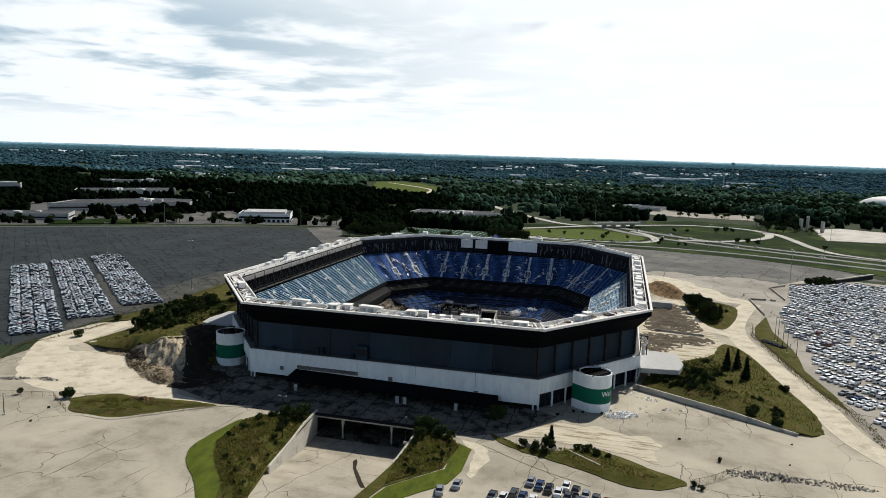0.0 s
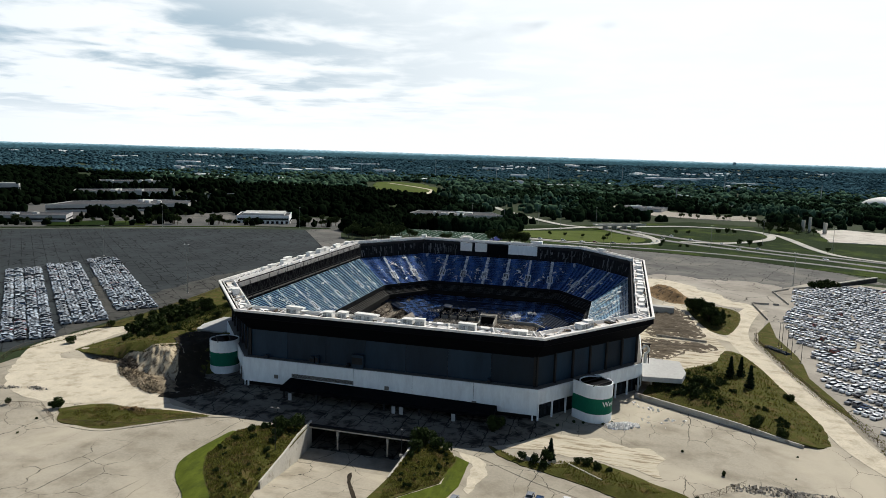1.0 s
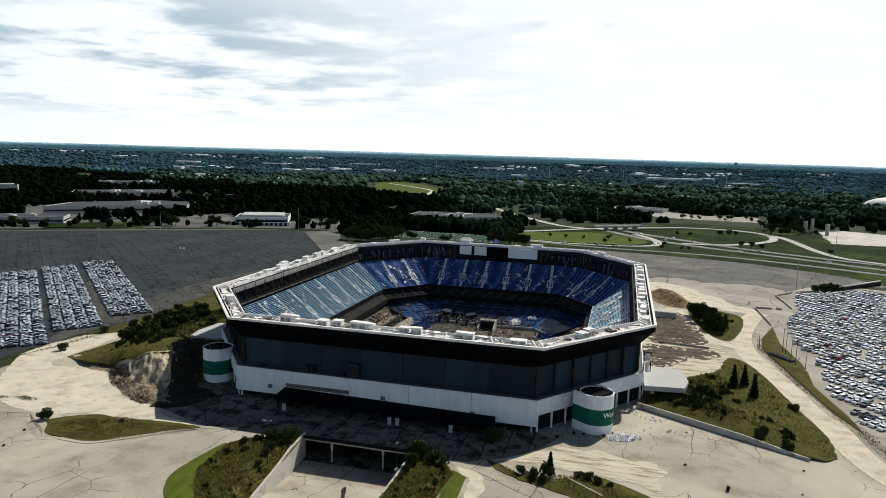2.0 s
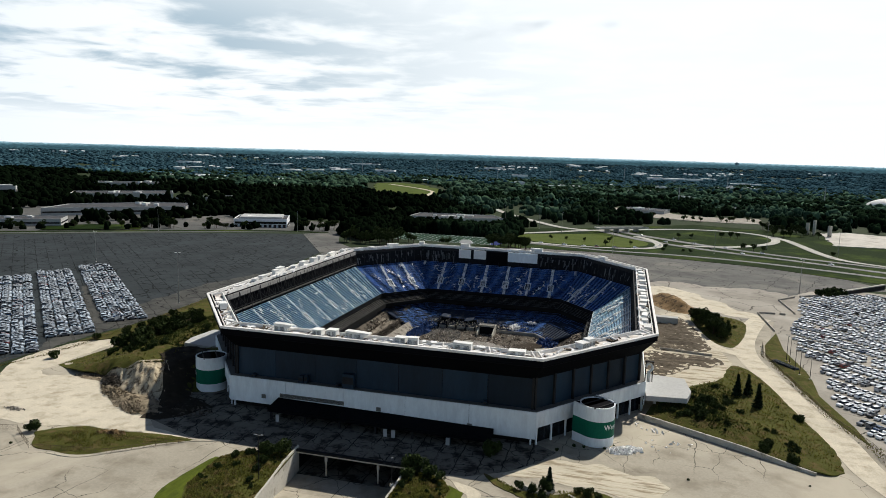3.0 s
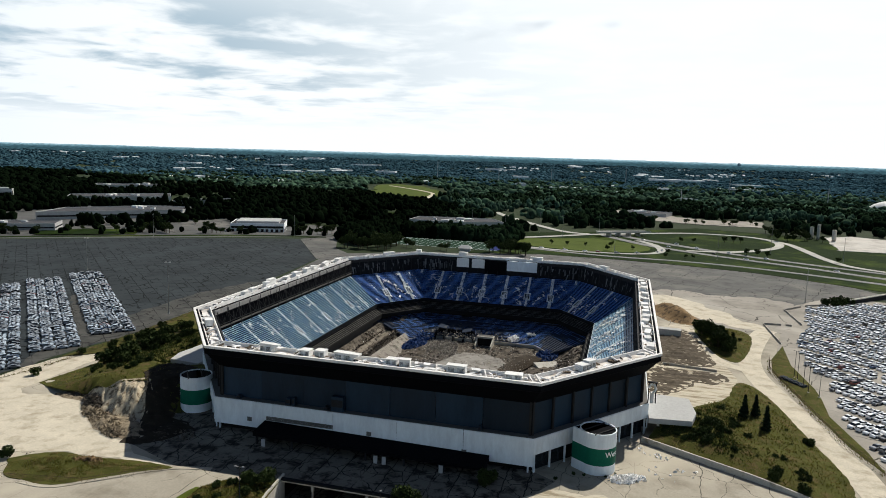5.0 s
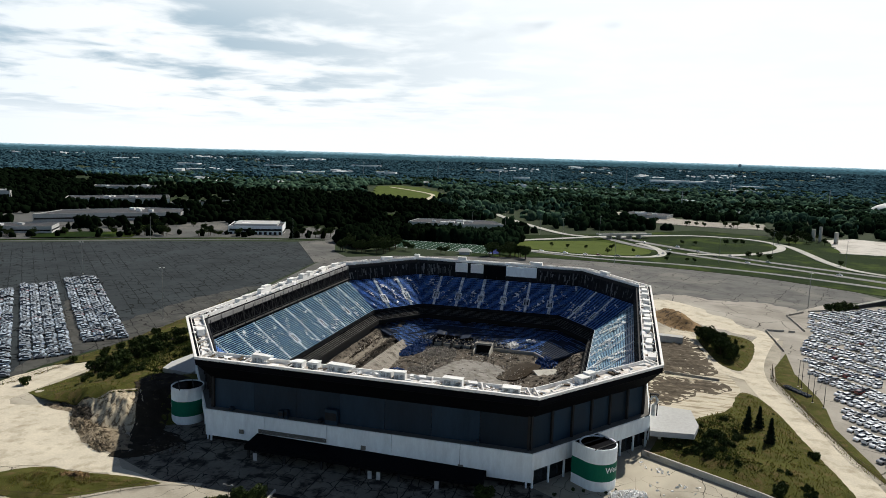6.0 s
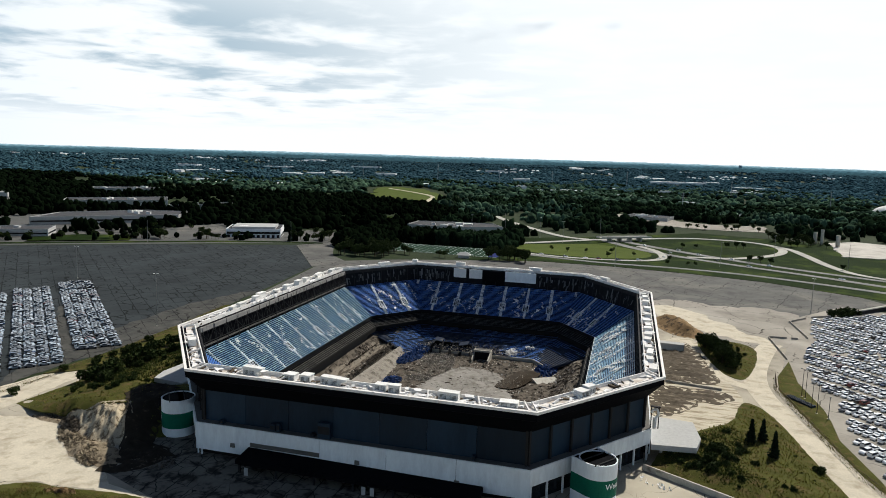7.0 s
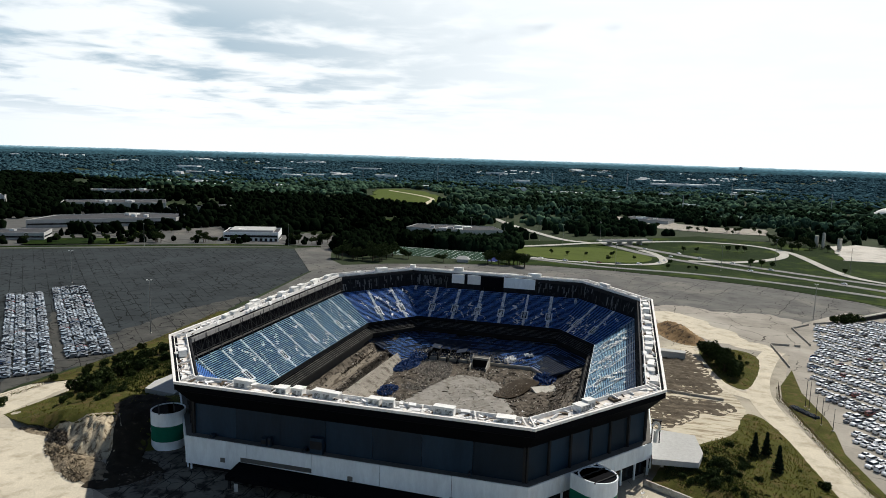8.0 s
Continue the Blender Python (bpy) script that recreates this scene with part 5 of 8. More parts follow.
# round stair towers at the two near gates, with a green painted band
for sx, word in ((1, "West"), (-1, "North")):
    cx, cy, r, n = (63.9 if sx > 0 else -62.3), (-94.2 if sx > 0 else -91.3), 4.95, 40
    tower = thing("stair_tower", "round white stair tower with a broad green lettered band", "tower", "gate towers", at=(cx, cy, 0))

    def drum(name, z0, z1, rr, material, label="", top=True, wall=0.35):
        v, f = [], []
        for q in range(n):
            a = 2 * math.pi * q / n
            c, s = math.cos(a), math.sin(a)
            v += [(rr * c, rr * s, z0), (rr * c, rr * s, z1), ((rr - wall) * c, (rr - wall) * s, z1), ((rr - wall) * c, (rr - wall) * s, z0)]
        for q in range(n):
            a, b = 4 * q, 4 * ((q + 1) % n)
            f += [(a, b, b + 1, a + 1), (a + 1, b + 1, b + 2, a + 2), (a + 2, b + 2, b + 3, a + 3), (a + 3, b + 3, b, a)]
        return solid(name, v, f, material, tower, label)

    drum("lower_drum", -0.4, 2.7, r, M_WHITE)
    drum("green_band", 2.7, 7.4, r + 0.02, M_GREEN, "green painted band")
    drum("upper_drum", 7.4, 11.4, r, M_WHITE)
    Heap().add([((r - 0.3) * math.cos(2 * math.pi * q / n), (r - 0.3) * math.sin(2 * math.pi * q / n), 11.1) for q in range(n)], [tuple(range(n))]).done("roof", M_BLACK, tower, "black sunken roof")
    # straight flanks tie the drum back to the arena wall
    back = Vector((-sx * 0.789, 0.614, 0))
    side = Vector((0.614, sx * 0.789, 0))
    for e in (-1, 1) if sx > 0 else ():
        for z0, z1, m in ((-0.4, 2.7, M_WHITE), (2.7, 7.4, M_GREEN), (7.4, 11.4, M_WHITE)):
            p = side * e * (r - 0.2)
            v = [p + side * g + back * t + Vector((0, 0, z)) for z in (z0, z1) for g, t in ((-0.18, 0), (0.18, 0), (0.18, 4.6), (-0.18, 4.6))]
            solid("flank", v, [(0, 3, 2, 1), (4, 5, 6, 7), (0, 1, 5, 4), (1, 2, 6, 5), (2, 3, 7, 6), (3, 0, 4, 7)], m, tower)
    depth = 4.6 if sx > 0 else 2.0
    v = [side * g + back * t + Vector((0, 0, 11.1)) for g, t in ((-r + .3, 0), (r - .3, 0), (r - .3 if sx > 0 else r - 2, depth), (-r + .3 if sx > 0 else 2 - r, depth))]
    solid("back_roof", v, [(0, 1, 2, 3)], M_BLACK, tower)
    for t in (-2.6, 1.6):
        Heap().beam(side * -(r - .6) + back * t + Vector((0, 0, 11.3)), side * (r - .6) + back * t + Vector((0, 0, 11.3)), 0.3).done("roof_beam", M_STEEL, tower)
    # the gate's name in white letters, bent round the drum
    text = bpy.data.curves.new("lettering", "FONT")
    text.body, text.size, text.align_x, text.offset = word, 2.1, "CENTER", 0.03
    holder = new("lettering_source", text)
    bpy.context.view_layer.update()
    flatmesh = bpy.data.meshes.new_from_object(holder.evaluated_get(bpy.context.evaluated_depsgraph_get()))
    bpy.data.objects.remove(holder)
    mid = radians(-36) if sx > 0 else radians(-160)
    bm = bmesh.new()
    bm.from_mesh(flatmesh)
    bmesh.ops.subdivide_edges(bm, edges=[e for e in bm.edges if e.calc_length() > 0.3], cuts=3)
    for v in bm.verts:
        a = mid + v.co.x / r
        v.co = Vector(((r + 0.06) * math.cos(a), (r + 0.06) * math.sin(a), 5.1 + v.co.y))
    part("lettering", bm, M_LETTER, tower, "white lettering")

# a white bent duct on the open corner of the east concourse
duct = thing("wall_duct", "white bent sheet-metal duct on the concourse corner", "duct", at=(78.6, -64.5, BAND_TOP + .1))
Heap().tube((0, 0, 0), (0, 0, 3.4), .55, n=10).done("riser", M_UNIT, duct)
ring_pts = [(1.0 * math.cos(a), 0, 4.6 + 1.25 * math.sin(a)) for a in (radians(-80 + 32 * q) for q in range(9))]
bend = Heap()
for p, q in zip(ring_pts, ring_pts[1:]):
    bend.tube(p, q, .42, n=8)
bend.done("bend", M_UNIT, duct)
Heap().box(-1.4, 1.4, -.5, .5, 6.4, 6.7).box(-1.2, -.9, -.3, .3, 0, 6.4).box(.9, 1.2, -.3, .3, 0, 6.4).done("bracket", M_STEEL, duct)

# bridges from the concourse to the mounds
for sx in (1, -1):
    bridge = thing("gate_bridge", "white concrete bridge from the concourse to the mound", "bridge", "gate bridges")
    out = [(78, -44), (91.2, -45.6), (92.4, -58.5), (90.6, -66.0), (78, -67.6)]
    v = [(sx * x, y, z) for z in (4.4, 6.0) for x, y in out]
    f = [(0, 1, 2, 3, 4), (9, 8, 7, 6, 5)] + [(a, (a + 1) % 5, 5 + (a + 1) % 5, 5 + a) for a in range(5)]
    solid("deck", v, f, M_WALLW, bridge)
    for x, y in ((88, -50), (88, -62), (81, -50), (81, -64)):
        Heap().box(sx * x - 0.4, sx * x + 0.4, y - 0.4, y + 0.4, -0.3, 4.4).done("pier", M_CONC_WALL, bridge)


# plant housings on the rim
def housing(at, turn, size, hood, group="rim plant"):
    t = thing("plant_housing", "white sheet-metal plant housing on the rim gutter" if not hood else "white hooded air handler on the rim gutter", "plant housing", group, at=at, turn=turn)
    l, w, h = size
    Heap().box(-l / 2, l / 2, -w / 2, w / 2, 0.15, h, taper=0.08).box(-l / 2 - 0.08, l / 2 + 0.08, -w / 2 - 0.08, w / 2 + 0.08, h - 0.12, h + 0.04).done("case", M_UNIT, t)
    Heap().box(-l / 2 + 0.2, l / 2 - 0.2, -w / 2 + 0.2, w / 2 - 0.2, -0.05, 0.15).done("base_frame", M_STEEL, t)
    for q in range(2):
        x = -l / 4 + q * l / 2
        lv = Heap()
        for s in range(4):
            lv.box(x - l / 6, x + l / 6, -w / 2 - 0.07, -w / 2 + 0.02, 0.5 + s * 0.3, 0.62 + s * 0.3)
        lv.done("louvre", M_CLUB, t)
    if hood:
        v = [(l / 2, -w / 2 + .1, h * .35), (l / 2, w / 2 - .1, h * .35), (l / 2, w / 2 - .1, h), (l / 2, -w / 2 + .1, h), (l / 2 + 2.2, -w / 2 + .1, h * .8), (l / 2 + 2.2, w / 2 - .1, h * .8), (l / 2 + 2.2, w / 2 - .1, h), (l / 2 + 2.2, -w / 2 + .1, h)]
        solid("hood", v, [(3, 2, 6, 7), (0, 4, 5, 1), (0, 3, 7, 4), (1, 5, 6, 2), (4, 7, 6, 5)], M_UNIT, t)
    return t


UNITS = [  # side, share along it, length, height, hood
    (1, 0.19, 4.8, 2.6, 1), (1, 0.315, 3.6, 2.2, 0), (1, 0.365, 3.4, 2.2, 0), (1, 0.435, 5.2, 2.6, 1), (1, 0.57, 3.6, 2.3, 0), (1, 0.618, 3.2, 2.3, 0), (1, 0.775, 5.2, 2.8, 0), (1, 0.93, 4.0, 1.5, 0),
    (2, 0.36, 3.6, 2.1, 0), (2, 0.44, 3.4, 2.3, 0), (0, 0.5, 3.6, 2.4, 0),
    (3, 0.06, 4.6, 1.4, 0), (3, 0.12, 3.2, 1.2, 0), (3, 0.17, 5.0, 1.5, 0), (3, 0.24, 3.6, 1.3, 0), (3, 0.30, 4.2, 1.7, 0), (3, 0.36, 3.6, 1.6, 0), (3, 0.42, 3.0, 1.3, 0), (3, 0.53, 3.8, 1.5, 0), (3, 0.65, 3.2, 1.3, 0), (3, 0.47, 4.5, 1.6, 0), (3, 0.60, 3.5, 1.8, 0), (3, 0.70, 4.2, 1.8, 0), (3, 0.79, 3.4, 2.0, 0), (3, 0.88, 4.0, 1.6, 0), (3, 0.95, 3.0, 1.6, 0),
    (4, 0.62, 4.2, 2.0, 1), (5, 0.27, 4.8, 2.2, 1), (5, 0.42, 5.4, 1.6, 0), (5, 0.73, 5.4, 2.4, 0), (5, 0.99, 2.6, 3.0, 0), (6, 0.42, 6.4, 2.0, 0), (6, 0.72, 3.0, 1.8, 0),
    (7, 0.08, 4.2, 2.2, 0), (7, 0.20, 4.8, 2.9, 1), (7, 0.31, 4.0, 2.4, 0), (7, 0.36, 3.6, 2.4, 0), (7, 0.46, 4.4, 2.2, 0), (7, 0.52, 3.4, 2.2, 0), (7, 0.61, 5.0, 2.8, 0), (7, 0.66, 4.2, 2.8, 0), (7, 0.74, 4.0, 2.4, 0), (7, 0.79, 3.2, 2.2, 0)]
unit_rnd = random.Random(5150)
for k, s, l, h, hood in UNITS:
    d, n, _ = frame_of(k)
    p = along(k, 3.6 + unit_rnd.uniform(-.5, .5), s + unit_rnd.uniform(-.012, .012), 25.3)
    housing(p, math.degrees(math.atan2(d.y, d.x)) + unit_rnd.uniform(-7, 7), (l * unit_rnd.uniform(.8, 1.15), unit_rnd.uniform(1.8, 2.9), h * unit_rnd.uniform(.75, 1.1)), hood)

# three blank boards hung at the far rim
for x0, x1, z0, z1, m, label in ((-23.6, -16.6, 19.9, 24.9, M_UNIT, "blank white board"), (-14.8, -7.6, 19.9, 24.9, M_UNIT, "blank white board"), (-7.2, 4.8, 16.2, 24.6, M_BLACK, "dark scoreboard frame"), (5.2, 22, 19.5, 25.0, M_WHITE, "broad blank grey-white board")):
    t = thing("board", label + " hung below the far rim", "board", "boards", at=(0, 99.2, 0))
    Heap().box(x0, x1, -0.3, 0.3, z0, z1).done("face", m, t)
    Heap().box(x0 + 0.3, x0 + 0.6, 0.3, 1.0, z0, z1 + 0.4).box(x1 - 0.6, x1 - 0.3, 0.3, 1.0, z0, z1 + 0.4).done("bracket", M_STEEL, t)

# packed work floor, bare terrace and the players' tunnel inside the bowl
patch("work_floor", rounded([(-24, -30), (10, -36), (30, -14), (27, 6), (21, 24), (12, 40), (-6, 42), (-12, 28), (-17, 8)], True, 4), M_PACKED, lambda x, y, e: bowl_floor(x, y, 60) + .5 * S(0, 2.5, e) - .2, 2.2, "grey packed-earth work floor", rough=.15)
terrace = thing("bare_terrace", "stripped pale concrete terrace steps", "terrace", at=(0, 0, 0))
sect = []
for q in range(11):
    sect += [(q / 11, -9.2 - q * .31), ((q + .8) / 11, -9.2 - q * .31)]
sect += [(1.0, -13), (0.0, -13)]
m = len(sect)
solid("steps", [(x0 + (x1 - x0) * f, y, z) for x0, x1, y in ((-42.2, -31.6, -12), (-39.2, -34.2, 60)) for f, z in sect], [(q, (q + 1) % m, m + (q + 1) % m, m + q) for q in range(m)] + [tuple(range(m))[::-1], tuple(range(m, 2 * m))], M_TERRACE, terrace)
tunnel = thing("players_tunnel", "concrete tunnel box with a dark mouth at the far stand", "tunnel", at=(2.6, 56, FIELD), turn=0)
for x in (-4.2, 3.7):
    Heap().add(*(lambda v, f: ([(a + (0 if y > -5 else .0), y, z if (z < 0 or y > -2) else 1.6) for a, y, z in v], f))(*box_data(x, x + .5, -6, 4, -.3, 4.6))).done("side_wall", M_CONC_WALL, tunnel)
Heap().box(-4.2, 4.2, -.4, .2, 4.0, 4.9).done("lintel", M_CONC_WALL, tunnel)
Heap().box(-3.7, 3.7, .2, 4, 4.3, 4.7).done("roof", M_CLUB, tunnel)
# near-black plate paints in the shade of the tunnel mouth
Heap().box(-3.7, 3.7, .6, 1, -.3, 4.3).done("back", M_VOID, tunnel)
slab = thing("fallen_slab", "fallen pale seating slab leaning on the dirt", "slab", at=(37, 31, FIELD + .7), turn=38)
Heap().box(-6, 6, -2.6, 2.6, -.3, .3, at=pose(0, 0, .5, 14, 3, 0)).done("panel", M_CONC_WALL, slab)
patch("mud_pit", rounded([(16, 20), (24, 18), (31, 30), (33, 42), (26, 44), (19, 34)], True, 4), M_WET, lambda x, y, e: bowl_floor(x, y, 60) + .75 - .5 * S(0, 4, e), 1.6, "wet brown mud pit in the dirt floor", rough=.25)

# gutted rooms in the torn-out part of the lower bowl
rooms = thing("gutted_rooms", "gutted concrete rooms standing open in the torn lower bowl", "ruin", at=(-13, 60, FIELD))
for x in (-11.5, -6.5, -1.5, 3.5, 8.5):
    Heap().box(x - .2, x + .2, -3 + abs(x) * .2, 7, -.5, 3.0 + 1.5 * math.cos(x)).done("cross_wall", M_INNER, rooms)
# black back walls paint in the shade of the open bays
for x in (-11.2, -6.2, -1.2, 3.8):
    Heap().box(x, x + 4.4, 5.5, 5.9, -.5, 4.6).done("back_wall", M_VOID, rooms)
for x, z, w, tip in ((-11.3, 4.4, 4.2, 9), (3.2, 3.6, 4.6, -12)):
    Heap().box(x, x + w, 1.5, 6.8, z, z + .3, at=pose(0, 0, 0, 4, tip, 0)).done("slab", M_LOWTREAD, rooms, "cracked dusty slab")


# litter on the rim: torn sheets, panels and lengths of duct
def rim_litter():
    rnd = random.Random(611)
    for name, label, material, share in (("rim_litter", "torn white roof sheets and panels on the rim", M_WHITE_DEBRIS, 1.0), ("rim_scrap", "rusty scraps and dark panels on the rim", M_WIRE, .45)):
        h = Heap()
        for k in range(8):
            d, n, length = frame_of(k)
            for _ in range(int(length * share * (.9 if k in (1, 3, 7) else .45))):
                p = along(k, rnd.uniform(1.9, 5.0), rnd.uniform(.02, .98), 25.45 + rnd.uniform(0, .15))
                l, w, t = rnd.uniform(.3, 1.5), rnd.uniform(.15, .7), rnd.uniform(.03, .25)
                m = Matrix.Translation(p) @ Euler((rnd.uniform(-.35, .35), rnd.uniform(-.35, .35), rnd.uniform(0, 6.28))).to_matrix().to_4x4()
                h.box(-l, l, -w, w, -t, t, taper=t * .4, at=m)
        tagged(h.done(name, material), label, "debris", kind="stuff")
        # sheets hooked over the inner edge
        if share == 1.0:
            h = Heap()
            for k in (1, 3, 4, 5, 6, 7):
                d, n, length = frame_of(k)
                for _ in range(int(length * .12)):
                    s, w = rnd.uniform(.03, .97), rnd.uniform(.4, 1.6)
                    a, b, c = along(k, 4.6, s, 26.15), along(k, 5.85, s, 26.4), along(k, 6.2, s + .004, 26.3 - rnd.uniform(.4, 1.6))
                    h.add([a - d * w, a + d * w, b + d * w * .9, b - d * w, c + d * w * rnd.uniform(.2, .9), c - d * w * rnd.uniform(.2, .9)], [(0, 1, 2, 3), (3, 2, 4, 5)])
            tagged(h.done("draped_sheets", M_WHITE_DEBRIS), "white roof sheets hooked over the rim", "debris", kind="stuff")


rim_litter()

# ---- highway, roads and far buildings ----
patch("highway_verge", [(-60, 292), (0, 319), (60, 319), (118, 307), (168, 289), (222, 247), (330, 175), (520, 60), (700, 200), (420, 520), (330, 640), (160, 700), (40, 585), (-62, 520)], M_VERGE, lambda x, y, e: land(x, y) + 0.25, 18, "mown grass round the highway ramps", skirt=2)
# a pool of sunshine, painted as brighter grass over the verge
patch("sunlit_verge", rounded([(-37, 470), (0, 490), (33, 508), (62, 492), (88, 470), (92, 430), (72, 396), (30, 382), (-8, 388), (-34, 410), (-44, 440)], True, 4), M_MEADOW, lambda x, y, e: land(x, y) + 0.42, 12, "mown grass inside the slip road loop, brightened for sunshine", skirt=1)
strip("service_road", [(-30, 372), (15, 352), (56, 340), (112, 340), (163, 326), (214, 296), (262, 262), (330, 215), (420, 160)], 9, M_ROAD_MID, 0.5, "grey service road")
strip("highway", [(40, 560), (57, 525), (92, 474), (142, 424), (185, 385), (222, 350), (262, 306), (330, 250), (450, 160)], 11, M_ROAD_MID, 0.6, "dual highway carriageway")
strip("highway", [(58, 572), (75, 538), (120, 490), (169, 444), (210, 405), (269, 354), (340, 296), (460, 205)], 11, M_ROAD_MID, 0.6, "dual highway carriageway")
strip("slip_road", [(-62, 460), (-22, 495), (31, 548), (69, 575), (129, 616), (168, 626), (208, 618), (231, 590), (233, 545), (214, 500), (172, 458), (128, 446)], 9, M_ROAD, 0.7, "curved slip road")
strip("slip_road", [(231, 592), (244, 560), (249, 511), (254, 440), (268, 380), (330, 310)], 9, M_ROAD, 0.75, "curved slip road")
strip("slip_road", [(-40, 390), (-17, 376), (15, 366), (45, 368), (76, 379), (97, 403), (104, 438), (98, 480), (82, 512)], 8, M_ROAD, 0.65, "looping slip road")
strip("slip_road", [(-130, 790), (-97, 717), (-44, 622), (-4, 562), (26, 548)], 10, M_ROAD, 0.8, "road climbing past the woods")
strip("local_road", [(-700, 60), (-467, 203), (-305, 304), (-206, 350), (-120, 385)], 10, M_ROAD_DARK, 0.3, "grey road beyond the car park")


strip("road_verge", [(-700, 48), (-464, 193), (-302, 294), (-212, 336)], 9, M_VERGE, 0.22, "dark grass strip between the car park and the road")


def building(name, base, h, label, windows=0, roofbits=0, wall=M_WALLW, seed=1, band=False):
    """A flat-roofed building over a four-cornered plan, with parapet, windows and roof plant."""
    t = thing(name, label, "building")
    z0 = min(land(x, y) for x, y in base) - 0.3
    n = len(base)
    v = [(x, y, z0) for x, y in base] + [(x, y, z0 + h) for x, y in base]
    solid("wall", v, [(a, (a + 1) % n, n + (a + 1) % n, n + a) for a in range(n)], wall, t)
    c = Vector((sum(p[0] for p in base) / n, sum(p[1] for p in base) / n))
    v = [(*(c + (Vector(p) - c) * 0.985), z0 + h - 0.5) for p in base]
    # far roofs take the bright wall colour, sunshine painted on
    solid("roof", v, [tuple(range(n))], M_WALL_BRIGHT if wall is M_WALL_BRIGHT and windows == 0 else M_ROOF, t)
    for a in range(n):
        p, q = Vector((*base[a], z0)), Vector((*base[(a + 1) % n], z0))
        d = (q - p).normalized()
        m = Matrix.Translation(p) @ Matrix((d, Vector((-d.y, d.x, 0)), (0, 0, 1))).transposed().to_4x4()
        L = (q - p).length
        Heap().box(0, L, -0.15, 0.3, h - 0.6, h + 0.15, at=m).done("parapet", wall, t)
        if windows and a in (0, 2):
            Heap().box(0.8, L - 0.8, -0.12, 0.1, h * 0.5, h * 0.72, at=m).done("window_band", M_GLASS, t)
        if windows:
            count = max(2, int(L / windows))
            for k in range(count):
                x = (k + 0.5) * L / count
                w = Heap().box(x - windows * 0.3, x + windows * 0.3, -0.12, 0.1, 1.2, h * 0.42, at=m).done("window", M_GLASS, t)
        if band:
            Heap().box(1, L - 1, -0.1, 0.1, h * 0.35, h * 0.55, at=m).done("window_band", M_GLASS, t)
    if windows:
        q = [(*(c + (Vector(p) - c) * 0.8), z) for z in (z0 + h - 0.5, z0 + h + 1.7) for p in base]
        solid("penthouse", q, [(a, (a + 1) % n, n + (a + 1) % n, n + a) for a in range(n)] + [tuple(range(n, 2 * n))], M_WALLW, t)
    rnd = random.Random(seed)
    for k in range(roofbits):
        p = c + (Vector(base[rnd.randrange(n)]) - c) * rnd.uniform(0.1, 0.7)
        s = rnd.uniform(2, 7)
        Heap().box(p.x - s, p.x + s, p.y - s / 2, p.y + s / 2, z0 + h - 0.6, z0 + h + rnd.uniform(1, 2.4)).done("roof_plant", M_UNIT, t)
    return t


building("office_building", [(-313, 330), (-265, 351), (-282, 390), (-330, 369)], 10, "white two-storey office with a row of windows", windows=4.5, roofbits=2, seed=1, wall=M_WALL_BRIGHT)
building("warehouse", [(-524, 214), (-452, 254), (-470, 282), (-540, 242)], 7, "low pale warehouse with a grey roof", roofbits=2, seed=2, band=True)
building("warehouse", [(-539, 318), (-432, 420), (-446, 462), (-498, 452), (-556, 376)], 9, "sprawling white warehouse with flat grey roof", roofbits=6, seed=3, band=True)
building("warehouse", [(-686, 517), (-578, 598), (-622, 656), (-717, 556)], 9, "long pale grey warehouse", roofbits=3, seed=4)
building("warehouse", [(-840, 738), (-744, 787), (-770, 832), (-866, 778)], 11, "white works building with stepped roof", roofbits=5, seed=5, band=True)
building("warehouse", [(-532, 537), (-480, 609), (-494, 634), (-550, 566)], 8, "long low pale shed", roofbits=2, seed=6)
building("apartment_building", [(-775, 470), (-752, 490), (-764, 504), (-788, 484)], 17, "pale apartment block among dark trees", windows=4.5, seed=14)
building("school_building", [(-190, 530), (-155, 524), (-120, 528), (-76, 552), (-96, 590), (-190, 575)], 9, "low pale school building with grey roofs", roofbits=6, seed=7)
building("shop_building", [(62, 872), (128, 850), (140, 896), (78, 918)], 6, "low pale retail building", roofbits=5, seed=8)
for k, (x, y, w, dd, hh) in enumerate([(-180, 1580, 130, 40, 9), (5, 1480, 150, 40, 8), (150, 2480, 200, 60, 12), (-226, 1600, 26, 20, 14), (152, 1690, 30, 16, 13), (-650, 1000, 60, 30, 9), (-350, 2300, 60, 40, 12), (330, 1900, 120, 40, 9), (420, 2300, 100, 40, 9), (-900, 2300, 80, 40, 12), (-1500, 2500, 120, 40, 10), (-1800, 2300, 90, 40, 12), (-1250, 2900, 140, 40, 10), (-600, 3000, 90, 30, 12), (-1700, 3300, 100, 40, 14), (20, 1040, 30, 14, 6), (225, 960, 40, 18, 8), (180, 1300, 36, 20, 8)]):
    building("far_building", [(x, y), (x + w, y + w * 0.18), (x + w - 6, y + dd + w * 0.18), (x - 6, y + dd)], hh, "far pale flat-roofed building among trees", roofbits=2, seed=20 + k, wall=M_WALL_BRIGHT)
# pale yards
patch("gravel_yard", [(288, 528), (345, 530), (430, 640), (345, 692), (306, 664)], M_GRAVEL, lambda x, y, e: land(x, y) + 0.6, 16, "pale gravel yard of a concrete works", skirt=2)
patch("shop_car_park", [(18, 925), (92, 985), (143, 872), (188, 839), (268, 850), (252, 757), (174, 755), (118, 775), (62, 830)], M_LOT_PALE, lambda x, y, e: land(x, y) + 0.6, 16, "pale shop car park", skirt=2)
